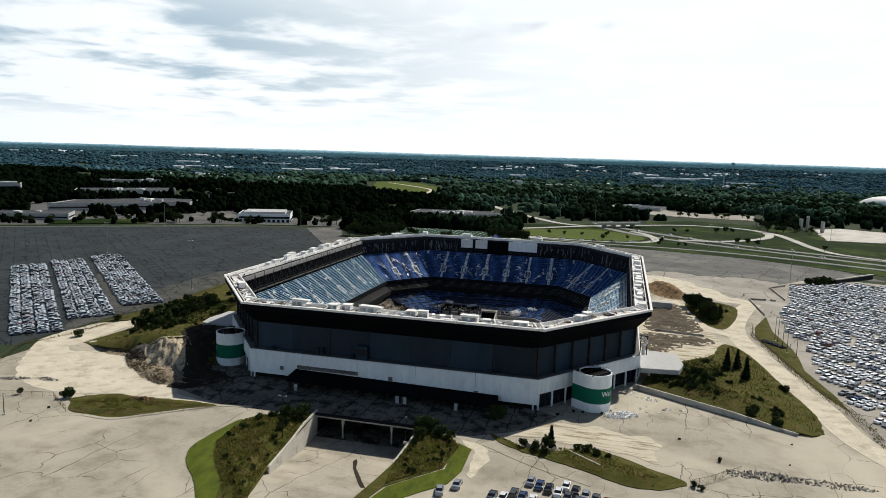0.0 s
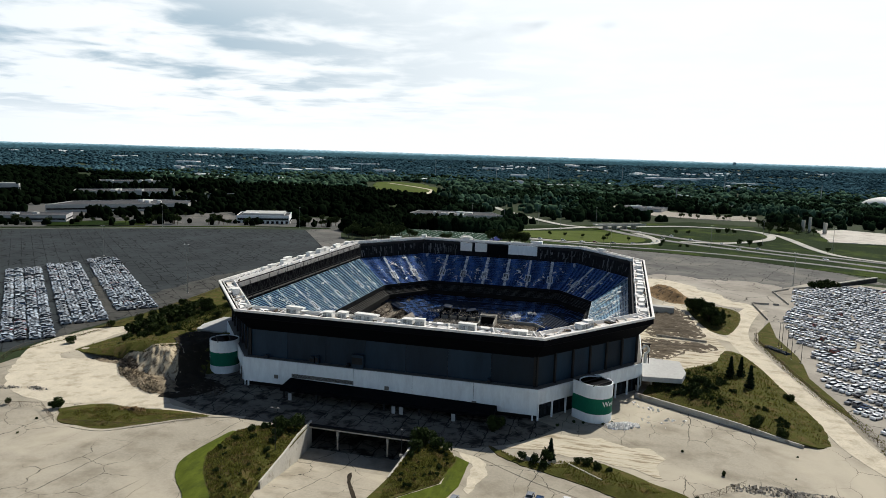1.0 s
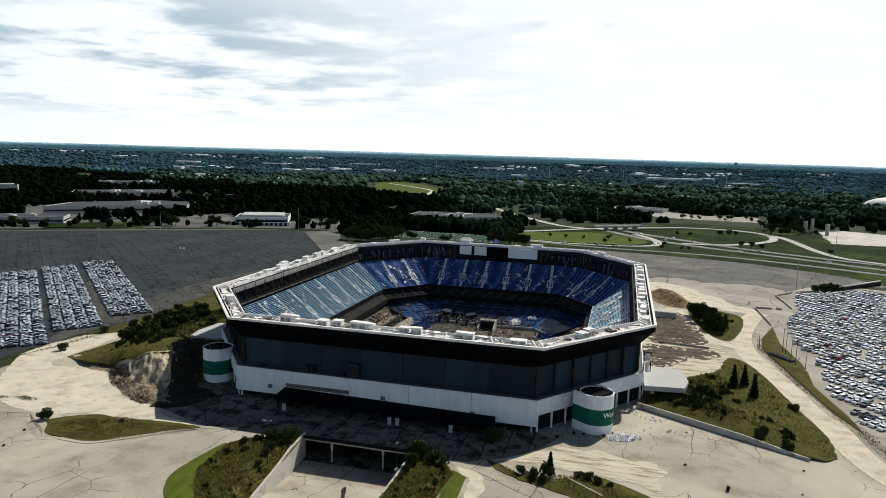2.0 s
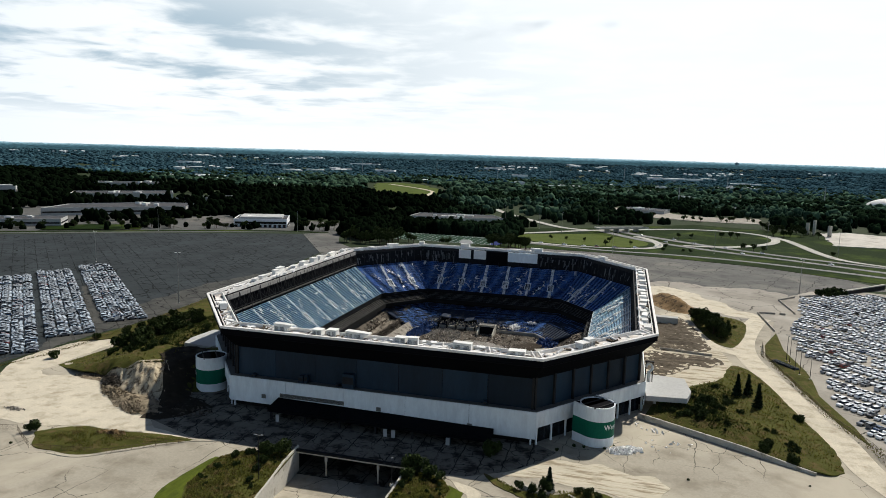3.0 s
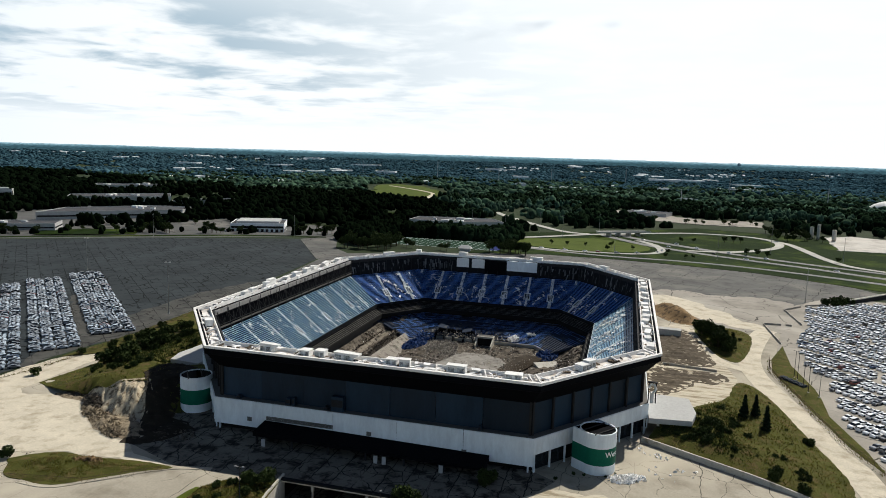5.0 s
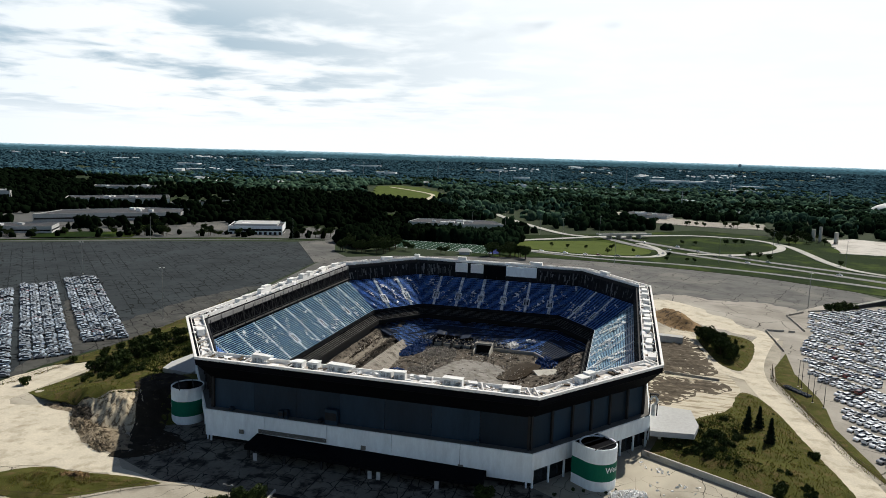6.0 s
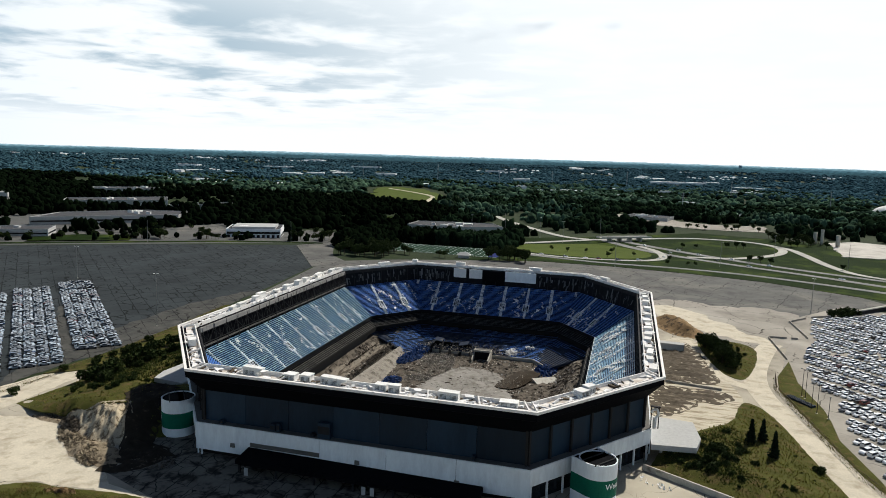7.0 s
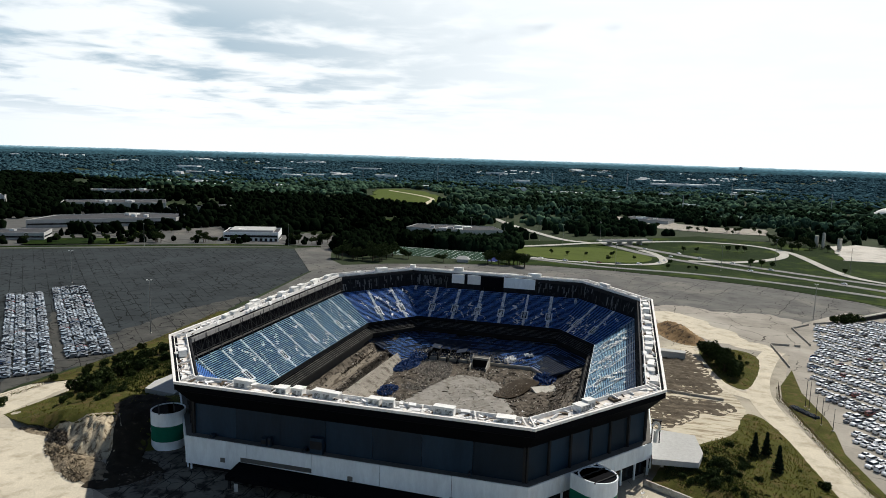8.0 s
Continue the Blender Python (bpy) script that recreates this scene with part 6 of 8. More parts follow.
patch("far_meadow", [(-560, 1420), (-480, 1160), (-395, 1016), (-292, 985), (-334, 1239), (-440, 1440), (-540, 1500)], M_MEADOW, lambda x, y, e: land(x, y) + 1.0, 40, "far meadow with sunshine put into its colour", skirt=3)
strip("meadow_track", [(-300, 960), (-318, 1060), (-345, 1180), (-420, 1290), (-520, 1400)], 9, M_TRACK, 1.6, "pale track past the meadow")
patch("low_field", [(-347, 552), (-229, 618), (-250, 697), (-317, 593)], M_VERGE, lambda x, y, e: land(x, y) + 0.5, 20, "dark green field among the woods", skirt=2)
patch("shed_yard", [(-610, 90), (-330, 262), (-210, 335), (-240, 450), (-330, 420), (-430, 520), (-640, 500), (-700, 300)], M_ROAD_DARK, lambda x, y, e: land(x, y) + 0.12, 25, "dark asphalt yards round the sheds", skirt=2)
for way in ([(-520, 170), (-430, 300), (-405, 370), (-440, 400)], [(-340, 290), (-420, 330), (-520, 300)], [(-300, 320), (-345, 420), (-430, 540)]):
    strip("yard_lane", way, 7, M_LOT_GREY, 0.42, "grey lane between the sheds")
for turf in ([(-440, 215), (-370, 262), (-395, 300), (-470, 262)], [(-420, 320), (-405, 365), (-450, 350)]):
    patch("shed_lawn", turf, M_VERGE, lambda x, y, e: land(x, y) + 0.3, 14, "dark grass plot beside the lanes", skirt=1)
patch("office_car_park", [(-400, 373), (-382, 420), (-332, 372), (-338, 345), (-323, 330), (-356, 312)], M_LOT_GREY, lambda x, y, e: land(x, y) + 0.3, 12, "pale office car park")
patch("office_car_park", [(-262, 385), (-220, 380), (-237, 440), (-283, 446)], M_LOT_GREY, lambda x, y, e: land(x, y) + 0.3, 12, "pale office car park")

# practice pitch behind the arena
pitch = thing("practice_pitch", "green artificial turf pitch with blue end zones", "sports field", at=(-100, 347, land(-100, 347) + 1.2), turn=-1.5)
Heap().box(-52, 52, -25, 25, -1.2, 0).done("turf", M_TURF, pitch)
for x in (-60, 52):
    Heap().box(x, x + 8, -25, 25, -1.2, 0.0).done("end_zone", M_ENDZONE, pitch, "blue end zone")
for k in range(21):
    Heap().box(-52 + k * 5.2 - 0.12, -52 + k * 5.2 + 0.12, -25, 25, 0.0, 0.02).done("yard_line", M_AISLE, pitch)
for y in (-25.4, 25):
    Heap().box(-60, 60, y, y + 0.4, -0.02, 0.02).done("side_line", M_LETTER, pitch)
hut = thing("field_hut", "small hut with a pale pitched roof beside the pitch", "hut", at=(-66, 304, land(-66, 304)), turn=8)
Heap().box(-4.5, 4.5, -3, 3, -.3, 2.8).done("wall", M_WALLW, hut)
solid("roof", [(-6, -4.2, 2.7), (6, -4.2, 2.7), (6, 4.2, 2.7), (-6, 4.2, 2.7), (-3, 0, 5.2), (3, 0, 5.2)], [(0, 1, 5, 4), (2, 3, 4, 5), (1, 2, 5), (3, 0, 4), (3, 2, 1, 0)], M_WALLW, hut)


# ---- woods ----
CLEAR = [
    [(-160, -420), (320, -420), (560, 40), (520, 420), (430, 560), (345, 700), (160, 705), (-10, 590), (-66, 520), (-40, 470), (-60, 310), (-130, 270), (-200, 330), (-330, 280), (-640, 80), (-640, -420)],
    [(-40, 560), (25, 545), (-95, 760), (-150, 800), (-130, 745)],
    [(-640, 60), (-330, 270), (-195, 322), (-205, 345), (-330, 296), (-640, 100)],
    [(-335, 318), (-258, 343), (-275, 400), (-342, 374)], [(-395, 340), (-325, 345), (-340, 402), (-390, 427)], [(-268, 380), (-213, 375), (-230, 447), (-290, 452)],
    [(-548, 216), (-452, 252), (-476, 298), (-550, 264)], [(-566, 280), (-498, 285), (-426, 380), (-456, 505), (-528, 520), (-620, 420), (-620, 358)],
    [(-650, 500), (-545, 535), (-495, 665), (-560, 705), (-700, 660), (-770, 620), (-720, 530)],
    [(-840, 690), (-740, 780), (-790, 880), (-900, 760)],
    [(-205, 515), (-110, 515), (-60, 552), (-105, 620), (-200, 605)],
    [(-165, 318), (-60, 290), (-40, 372), (-130, 402)],
    [(110, 760), (174, 738), (262, 742), (282, 862), (190, 850), (150, 880), (95, 1000), (8, 930), (56, 825)],
    [(-600, 1430), (-488, 1150), (-390, 960), (-270, 920), (-320, 1240), (-430, 1480), (-540, 1560)],
    [(-148, 256), (-42, 280), (-40, 385), (-156, 385), (-156, 310)], [(-160, 200), (-129, 231), (-146, 240), (-170, 268), (-190, 310), (-212, 356), (-228, 307)],
    [(-195, 450), (-70, 465), (-66, 552), (-110, 515), (-205, 520)],
    [(40, 690), (275, 690), (265, 760), (100, 790)],
    [(-352, 545), (-228, 612), (-250, 705), (-320, 600)], [(-402, 375), (-380, 425), (-318, 329), (-356, 305)],
]
SHEDS = [(-700, 80), (-330, 280), (-195, 325), (-205, 460), (-300, 470), (-420, 520), (-470, 640), (-640, 620), (-760, 480)]   # sparse trees round the sheds
BOXES = [(min(p[0] for p in c), max(p[0] for p in c), min(p[1] for p in c), max(p[1] for p in c)) for c in CLEAR]


def wooded(x, y):
    for c, (x0, x1, y0, y1) in zip(CLEAR, BOXES):
        if x0 < x < x1 and y0 < y < y1 and inside(x, y, c):
            return False
    return True


DARK = [(-2300, 1600), (-1517, 1424), (-1038, 1131), (-837, 1118), (-590, 900), (-565, 1007), (-479, 1130), (-400, 960), (-238, 793), (-160, 640), (-128, 600), (-128, 260), (-2000, -300)]   # woods painted dark for a cloud's shadow


def lumps(rows, seed, sub, name, label, material):
    """Many tree crowns in one mesh: each an uneven lump. rows: x, y, radius, height, ground."""
    if not rows:
        return None
    bm = bmesh.new()
    bmesh.ops.create_icosphere(bm, subdivisions=sub, radius=1.0)
    bm.verts.ensure_lookup_table()
    base = np.array([v.co[:] for v in bm.verts])
    tri = np.array([[v.index for v in f.verts] for f in bm.faces])
    bm.free()
    rng = np.random.default_rng(seed)
    rows = np.array(rows)
    n, m = len(rows), len(base)
    # each crown bulges in a few directions of its own
    wob = np.ones((n, m))
    for _ in range(5):
        way = rng.normal(size=(n, 3))
        way /= np.linalg.norm(way, axis=1, keepdims=True)
        wob += 0.16 * np.sin(rng.uniform(2.5, 5.5, (n, 1)) * (way @ base.T) + rng.uniform(0, 6.28, (n, 1)))
    wob += rng.uniform(-0.07, 0.07, (n, m))
    v = base[None] * wob[..., None]
    v[..., 0] *= rows[:, 2, None]
    v[..., 1] *= rows[:, 2, None]
    v[..., 2] = (v[..., 2] * 0.5 + 0.42) * rows[:, 3, None]
    v[..., 0] += rows[:, 0, None]
    v[..., 1] += rows[:, 1, None]
    v[..., 2] += rows[:, 4, None]
    f = tri[None] + (np.arange(n) * m)[:, None, None]
    me = bpy.data.meshes.new(name)
    verts, f = v.reshape(-1, 3), f.reshape(-1, 3)
    me.vertices.add(len(verts))
    me.vertices.foreach_set("co", verts.ravel())
    me.loops.add(f.size)
    me.loops.foreach_set("vertex_index", f.ravel().astype(np.int32))
    me.polygons.add(len(f))
    me.polygons.foreach_set("loop_start", np.arange(0, f.size, 3, dtype=np.int32))
    me.update()
    me.validate()
    me.materials.append(material)
    return tagged(new(name, me), label, "woods", kind="stuff")


def woods():
    rng = random.Random(77)
    eye = Vector((68, -300))
    bands = ((380, 800, 6200, 2, (3.0, 5.2), (8, 15)), (800, 1500, 12500, 2, (3.2, 6.2), (8, 15)), (1500, 2500, 11000, 1, (5, 10), (8, 15)), (2500, 4340, 24000, 1, (6, 13), (6, 10)))
    for lo, hi, count, sub, rr, hh in bands:
        rows = []
        while len(rows) < count:
            dist = math.sqrt(rng.uniform(lo * lo, hi * hi))
            a = radians(90 + 14.6 + rng.uniform(-37, 37))
            x, y = eye.x + dist * math.cos(a), eye.y + dist * math.sin(a)
            if not wooded(x, y):
                continue
            thick = noise.noise((x * 0.004, y * 0.004, 9)) + 0.5 * noise.noise((x * 0.015, y * 0.015, 3))
            if thick < -0.22 and rng.random() < 0.8:
                continue
            near_sheds = lo < 700 and inside(x, y, SHEDS)
            if near_sheds and rng.random() < 0.975:
                continue
            k, z = rng.uniform(0.65, 1.15) * (0.6 if near_sheds else 1), land(x, y)
            r, h = rng.uniform(*rr) * k, rng.uniform(*hh) * k
            rows.append((x, y, r, h, z))
            for _ in range(2 if lo < 700 else 1 if lo < 1500 else 0):
                rows.append((x + rng.uniform(-r, r) * 0.8, y + rng.uniform(-r, r) * 0.8, r * rng.uniform(0.45, 0.75), h * rng.uniform(0.6, 1.02), z))
        # the stands on the west side take near-black foliage for a cloud's shadow
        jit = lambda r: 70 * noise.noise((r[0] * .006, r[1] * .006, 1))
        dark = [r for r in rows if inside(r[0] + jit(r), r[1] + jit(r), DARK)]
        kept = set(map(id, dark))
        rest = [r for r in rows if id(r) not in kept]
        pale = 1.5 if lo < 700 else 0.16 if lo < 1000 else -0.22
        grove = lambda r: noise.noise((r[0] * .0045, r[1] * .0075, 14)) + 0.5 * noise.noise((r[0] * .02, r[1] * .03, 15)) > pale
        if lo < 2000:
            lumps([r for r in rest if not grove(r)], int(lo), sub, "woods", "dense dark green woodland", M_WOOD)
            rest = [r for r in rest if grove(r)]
        # farther crowns take the foliage with more haze painted in
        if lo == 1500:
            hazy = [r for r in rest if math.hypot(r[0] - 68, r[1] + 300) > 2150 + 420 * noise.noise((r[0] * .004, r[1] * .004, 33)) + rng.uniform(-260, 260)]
            lumps(hazy, int(lo) + 5, sub, "woods", "far woodland with haze tinted into its colour", M_WOOD_HAZED)
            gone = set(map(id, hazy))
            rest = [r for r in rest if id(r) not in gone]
        lumps(rest, int(lo) + 2, sub, "woods", "mixed woodland with sunlight and haze in its colour" if lo < 2000 else "far woodland with haze tinted into its colour", M_WOOD_FAR if lo < 2000 else M_WOOD_HAZED)
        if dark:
            lumps(dark, int(lo) + 1, sub, "dark_woods", "woodland blackened for a cloud's shadow", M_WOOD_SHADED)


woods()


def far_houses():
    """Scattered roofs and pale gables among the far trees, too many to count."""
    rng = random.Random(99)
    h = Heap()
    for _ in range(30):
        dist, a = math.sqrt(rng.uniform(1900 ** 2, 4100 ** 2)), radians(90 + 14.6 + rng.uniform(-34, 34))
        cx, cy = 68 + dist * math.cos(a), -300 + dist * math.sin(a)
        big = rng.random() < 0.3
        for _ in range(rng.randint(1, 3) if big else rng.randint(3, 12)):
            x, y = cx + rng.gauss(0, 60), cy + rng.gauss(0, 45)
            w, d, hh = (rng.uniform(25, 70), rng.uniform(12, 24), rng.uniform(8.5, 10.5)) if big else (rng.uniform(8, 16), rng.uniform(7, 11), rng.uniform(6, 8.5))
            m = pose(x, y, land(x, y) - 1, 0, 0, rng.uniform(-40, 40))
            h.box(-w / 2, w / 2, -d / 2, d / 2, 0, hh, 0, at=m)
            h.add([m @ Vector(p) for p in ((-w / 2 - 1, -d / 2 - 1, hh), (w / 2 + 1, -d / 2 - 1, hh), (w / 2 + 1, d / 2 + 1, hh), (-w / 2 - 1, d / 2 + 1, hh), (-w / 2, 0, hh + (1 if big else 3)), (w / 2, 0, hh + (1 if big else 3)))],
                  [(0, 1, 5, 4), (2, 3, 4, 5), (1, 2, 5), (3, 0, 4)], 1)
    tagged(h.done("far_houses", [M_WALL_BRIGHT, M_WALL_BRIGHT]), "far pale houses scattered among trees", "houses", kind="stuff")


far_houses()


def far_ridges():
    """Plain backdrop ridges that close the land off at the horizon; their glow stands for haze."""
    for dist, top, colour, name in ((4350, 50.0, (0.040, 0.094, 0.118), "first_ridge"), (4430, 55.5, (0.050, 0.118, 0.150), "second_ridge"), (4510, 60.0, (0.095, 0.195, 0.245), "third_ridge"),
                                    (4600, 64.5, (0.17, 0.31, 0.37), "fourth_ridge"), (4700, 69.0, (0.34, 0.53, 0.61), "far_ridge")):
        v, n = [], 500
        for q in range(n + 1):
            a = radians(90 + 14.6 + 100 * (q / n - 0.5))
            x, y = 68 + dist * math.cos(a), -280 + dist * math.sin(a)
            z = top + 2.6 * noise.noise((a * 9, dist * 0.013, 0.5)) + 1.6 * noise.noise((a * 60, dist * 0.013, 3.5)) + 1.2 * noise.noise((a * 220, dist * 0.013, 7.5))
            v += [(x, y, 2), (x, y, z)]
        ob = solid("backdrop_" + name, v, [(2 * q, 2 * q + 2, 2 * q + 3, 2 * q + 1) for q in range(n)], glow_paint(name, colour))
        tagged(ob, "blue wooded ridge backdrop with haze painted in as a glow", "backdrop", kind="structure")


far_ridges()


# the road bridge over the highway, works silos, a white dome, the far tower
bridge = thing("road_bridge", "concrete road bridge over the highway", "bridge", at=(66, 552, land(66, 552)), turn=35)
Heap().box(-34, 34, -5.5, 5.5, 4.6, 5.6).done("deck", M_ROAD, bridge)
for y in (-5.5, 5.2):
    Heap().box(-34, 34, y, y + .3, 5.6, 6.5).done("parapet", M_CONC_WALL, bridge)
for x in (-20, -7, 7, 20):
    Heap().box(x - .6, x + .6, -4.5, 4.5, 0, 4.6).done("pier", M_CONC_WALL, bridge)
for x, y, h, r in ((286, 640, 15, 2.2), (292, 634, 19, 1.8), (306, 622, 14, 2.4)):
    silo = thing("silo", "tall pale concrete-works silo", "silo", "silos", at=(x, y, land(x, y)))
    Heap().tube((0, 0, 3), (0, 0, h), r, n=16).tube((0, 0, 0.8), (0, 0, 3), .8, r, 16).done("tank", M_CONC_WALL, silo)
    for a in range(4):
        c, q = math.cos(a * 1.57 + .78) * r * .9, math.sin(a * 1.57 + .78) * r * .9
        Heap().tube((c, q, -.5), (c, q, 4), .25, n=6).done("leg", M_STEEL, silo)
dome = thing("sports_dome", "white air-supported sports dome", "dome", at=(572, 1235, land(590, 1250)))
bm = bmesh.new()
bmesh.ops.create_uvsphere(bm, u_segments=40, v_segments=20, radius=1.0)
bmesh.ops.delete(bm, geom=[v for v in bm.verts if v.co.z < -.05], context="VERTS")
bmesh.ops.scale(bm, vec=(52, 34, 24), verts=bm.verts)
part("skin", bm, M_UNIT, dome, smooth=True)
tower = thing("far_tower", "far office tower on the horizon, haze put into its colour", "tower", at=(700, 4180, 30))
Heap().box(-9, 9, -8, 8, 0, 38).box(-6, 6, -5, 5, 38, 42).done("shaft", M_HAZETOWER, tower)

for x, y, h in ((-890, 2150, 52), (-560, 2000, 60), (-330, 1900, 44), (-180, 2050, 48), (60, 2150, 52), (330, 1700, 46), (480, 1350, 40), (170, 1150, 34)):
    mast = thing("mast", "tall thin pale steel mast above the woods", "mast", "far masts", at=(x, y, land(x, y)))
    Heap().tube((0, 0, 0), (0, 0, h), .9, .5, 6).done("shaft", M_WALLW, mast)
    for z in (.72, .84, .95):
        Heap().beam((-3.2, 0, h * z), (3.2, 0, h * z), .5).done("cross_arm", M_WALLW, mast)

# barriers, a container and stacked blue benches by the east track
for p, q in (((158, 146), (170, 160)), ((158.3, 146), (159.5, 108)), ((140, 105), (149, 106)), ((151, 106), (156, 106)), ((140, 104), (140.8, 63)), ((173, 163), (186, 172)), ((86, 12.6), (108, 8.6))):
    b = thing("barrier", "long weathered concrete barrier on the yard", "barrier", "barriers", at=(*p, .05), turn=math.degrees(math.atan2(q[1] - p[1], q[0] - p[0])))
    L = math.dist(p, q)
    for k in range(int(L / 3)):
        Heap().box(k * 3, k * 3 + 2.9, -.35, .35, 0, .25).box(k * 3, k * 3 + 2.9, -.15, .15, .25, .95).done("segment", M_RUBBLE, b)
box = thing("container", "pale grey shipping container beside the soil", "container", at=(91, 63, .2), turn=-5)
Heap().box(-5.5, 5.5, -2.2, 2.2, .1, 3.2).done("case", M_WALLW, box)
Heap().box(5.5, 5.56, -2.0, 2.0, .3, 3.0).done("door", M_ROOF, box)
pile = thing("bench_stack", "stack of blue benches dumped behind the fence", "bench stack", at=(133.6, 5, .1), turn=-60)
for k in range(7):
    h = Heap()
    for q in range(10):
        x = -6 + q * 1.24 + .1 * (k % 2)
        h.box(x, x + 1.02, -1.4 + k * .36, -1.2 + k * .36, .3 + .06 * ((k + q) % 3), .85 + .2 * ((k * 3 + q) % 2))
    h.done("bench", M_BLUEGREY, pile)
Heap().box(-6.2, 6.2, -1.6, 1.8, 0, .3).done("pallet", M_STEEL, pile)

# long low retaining wall at the edge of the far car park
low_wall = thing("low_wall", "long low concrete wall along the highway slope, panels blackened for shade", "wall", at=(192, 174, land(192, 174)), turn=44)
for k in range(10):
    # dark panels paint in the shade on the wall's near side
    Heap().box(k * 6, k * 6 + 5.92, -.5, .5, -.5, 1.8 + .12 * k).done("panel", M_STEEL, low_wall)
    Heap().box(k * 6, k * 6 + 5.92, -.9, .9, 1.8 + .12 * k, 2.3 + .12 * k).done("coping", M_CONC_WALL, low_wall)

# ---- vehicles ----
def car_meshes(suv):
    """Body, glazing and wheel of a parked car, front towards +x."""
    if suv:
        st = [(-2.2, .80, .60, .66, .72, .62, .95), (-2.1, .90, .95, .74, .97, .60, 1.62), (-1.6, .92, 1.0, .76, 1.02, .62, 1.70), (.2, .92, 1.0, .76, 1.02, .62, 1.70), (.95, .92, .98, .78, 1.02, .74, 1.08), (1.95, .90, .86, .76, .92, .74, .96), (2.25, .80, .55, .70, .62, .66, .70)]
        low, up = ((-2.17, .80, 1.04), (1.04, .80, 1.06)), ((-2.12, .66, 1.58), (.28, .66, 1.66))
    else:
        st = [(-2.25, .78, .55, .70, .66, .68, .74), (-2.05, .88, .78, .76, .88, .74, .96), (-1.4, .90, .92, .76, .96, .74, 1.02), (-.8, .90, .92, .76, .95, .58, 1.42), (.25, .90, .92, .76, .95, .58, 1.45), (.98, .90, .90, .78, .95, .74, 1.0), (1.95, .88, .78, .74, .84, .72, .88), (2.25, .78, .50, .68, .58, .64, .66)]
        low, up = ((-1.48, .79, 1.02), (1.06, .79, .995)), ((-.86, .61, 1.415), (.30, .61, 1.435))
    v, f = [], []
    for x, w, zs, wc, zc, wt, zt in st:
        half = [(w * .96, .26), (w, zs), (wc, zc), (wt, zt)]
        v += [(x, y, z) for y, z in half] + [(x, -y, z) for y, z in reversed(half)]
    for k in range(len(st) - 1):
        f += [(8 * k + j, 8 * k + (j + 1) % 8, 8 * k + 8 + (j + 1) % 8, 8 * k + 8 + j) for j in range(8)]
    f += [tuple(range(8)), tuple(range(8 * len(st) - 1, 8 * len(st) - 9, -1))]
    (xr, yr, zr), (xf, yf, zf) = low
    (ar, br, cr), (af, bf, cf) = up
    gv = [(xr, -yr, zr), (xf, -yf, zf), (xf, yf, zf), (xr, yr, zr), (ar, -br, cr), (af, -bf, cf), (af, bf, cf), (ar, br, cr)]
    gf = [(0, 1, 5, 4), (1, 2, 6, 5), (2, 3, 7, 6), (3, 0, 4, 7)]
    h = Heap()
    h.tube((0, -.11, 0), (0, .11, 0), .33, n=10)
    return (v, f), (gv, gf), (h.v, h.f)


WHEEL_AT = [(-1.38, -.80, .33), (1.40, -.80, .33), (-1.38, .80, .33), (1.40, .80, .33)]
MODELS = [car_meshes(False), car_meshes(True)]


def as_mesh(name, data, material):
    me = bpy.data.meshes.new(name)
    me.from_pydata([tuple(p) for p in data[0]], [], data[1])
    me.materials.append(material)
    me.update()
    return me


CAR_DATA = [(as_mesh("body", b, M_PAINT), as_mesh("glazing", g, M_CARGLASS), as_mesh("wheel", w, M_TYRE), as_mesh("body", b, M_PAINT_MIXED)) for b, g, w in MODELS]


def car(x, y, turn, suv, z=0.06, label="parked car with dark windows, dusty paint", group="parked cars"):
    b, g, w, mixed = CAR_DATA[suv]
    if "forecourt" in label:
        b = mixed
    t = thing("car", label, "car", group, at=(x, y, z), turn=turn)
    for name, me, at in [("body", b, (0, 0, 0)), ("glazing", g, (0, 0, 0))] + [("wheel", w, p) for p in WHEEL_AT]:
        o = new(name, me)
        o.parent, o.location = t, at
    return t


def car_mass(name, rows, label, paint):
    """Cars past counting, in one mesh. rows: x, y, turn, model, z."""
    h = Heap()
    for x, y, turn, suv, z in rows:
        m = pose(x, y, z, 0, 0, turn) @ Matrix.Diagonal((.94, .97, 1, 1))
        b, g, w = MODELS[suv]
        h.add([m @ Vector(p) for p in b[0]], b[1], 0)
        h.add([m @ Vector(p) for p in g[0]], g[1], 1)
        for p in WHEEL_AT:
            h.add([m @ (Vector(q) + Vector(p)) for q in w[0]], w[1], 2)
    tagged(h.done(name, [paint, M_CARGLASS, M_TYRE]), label, "cars", kind="stuff")


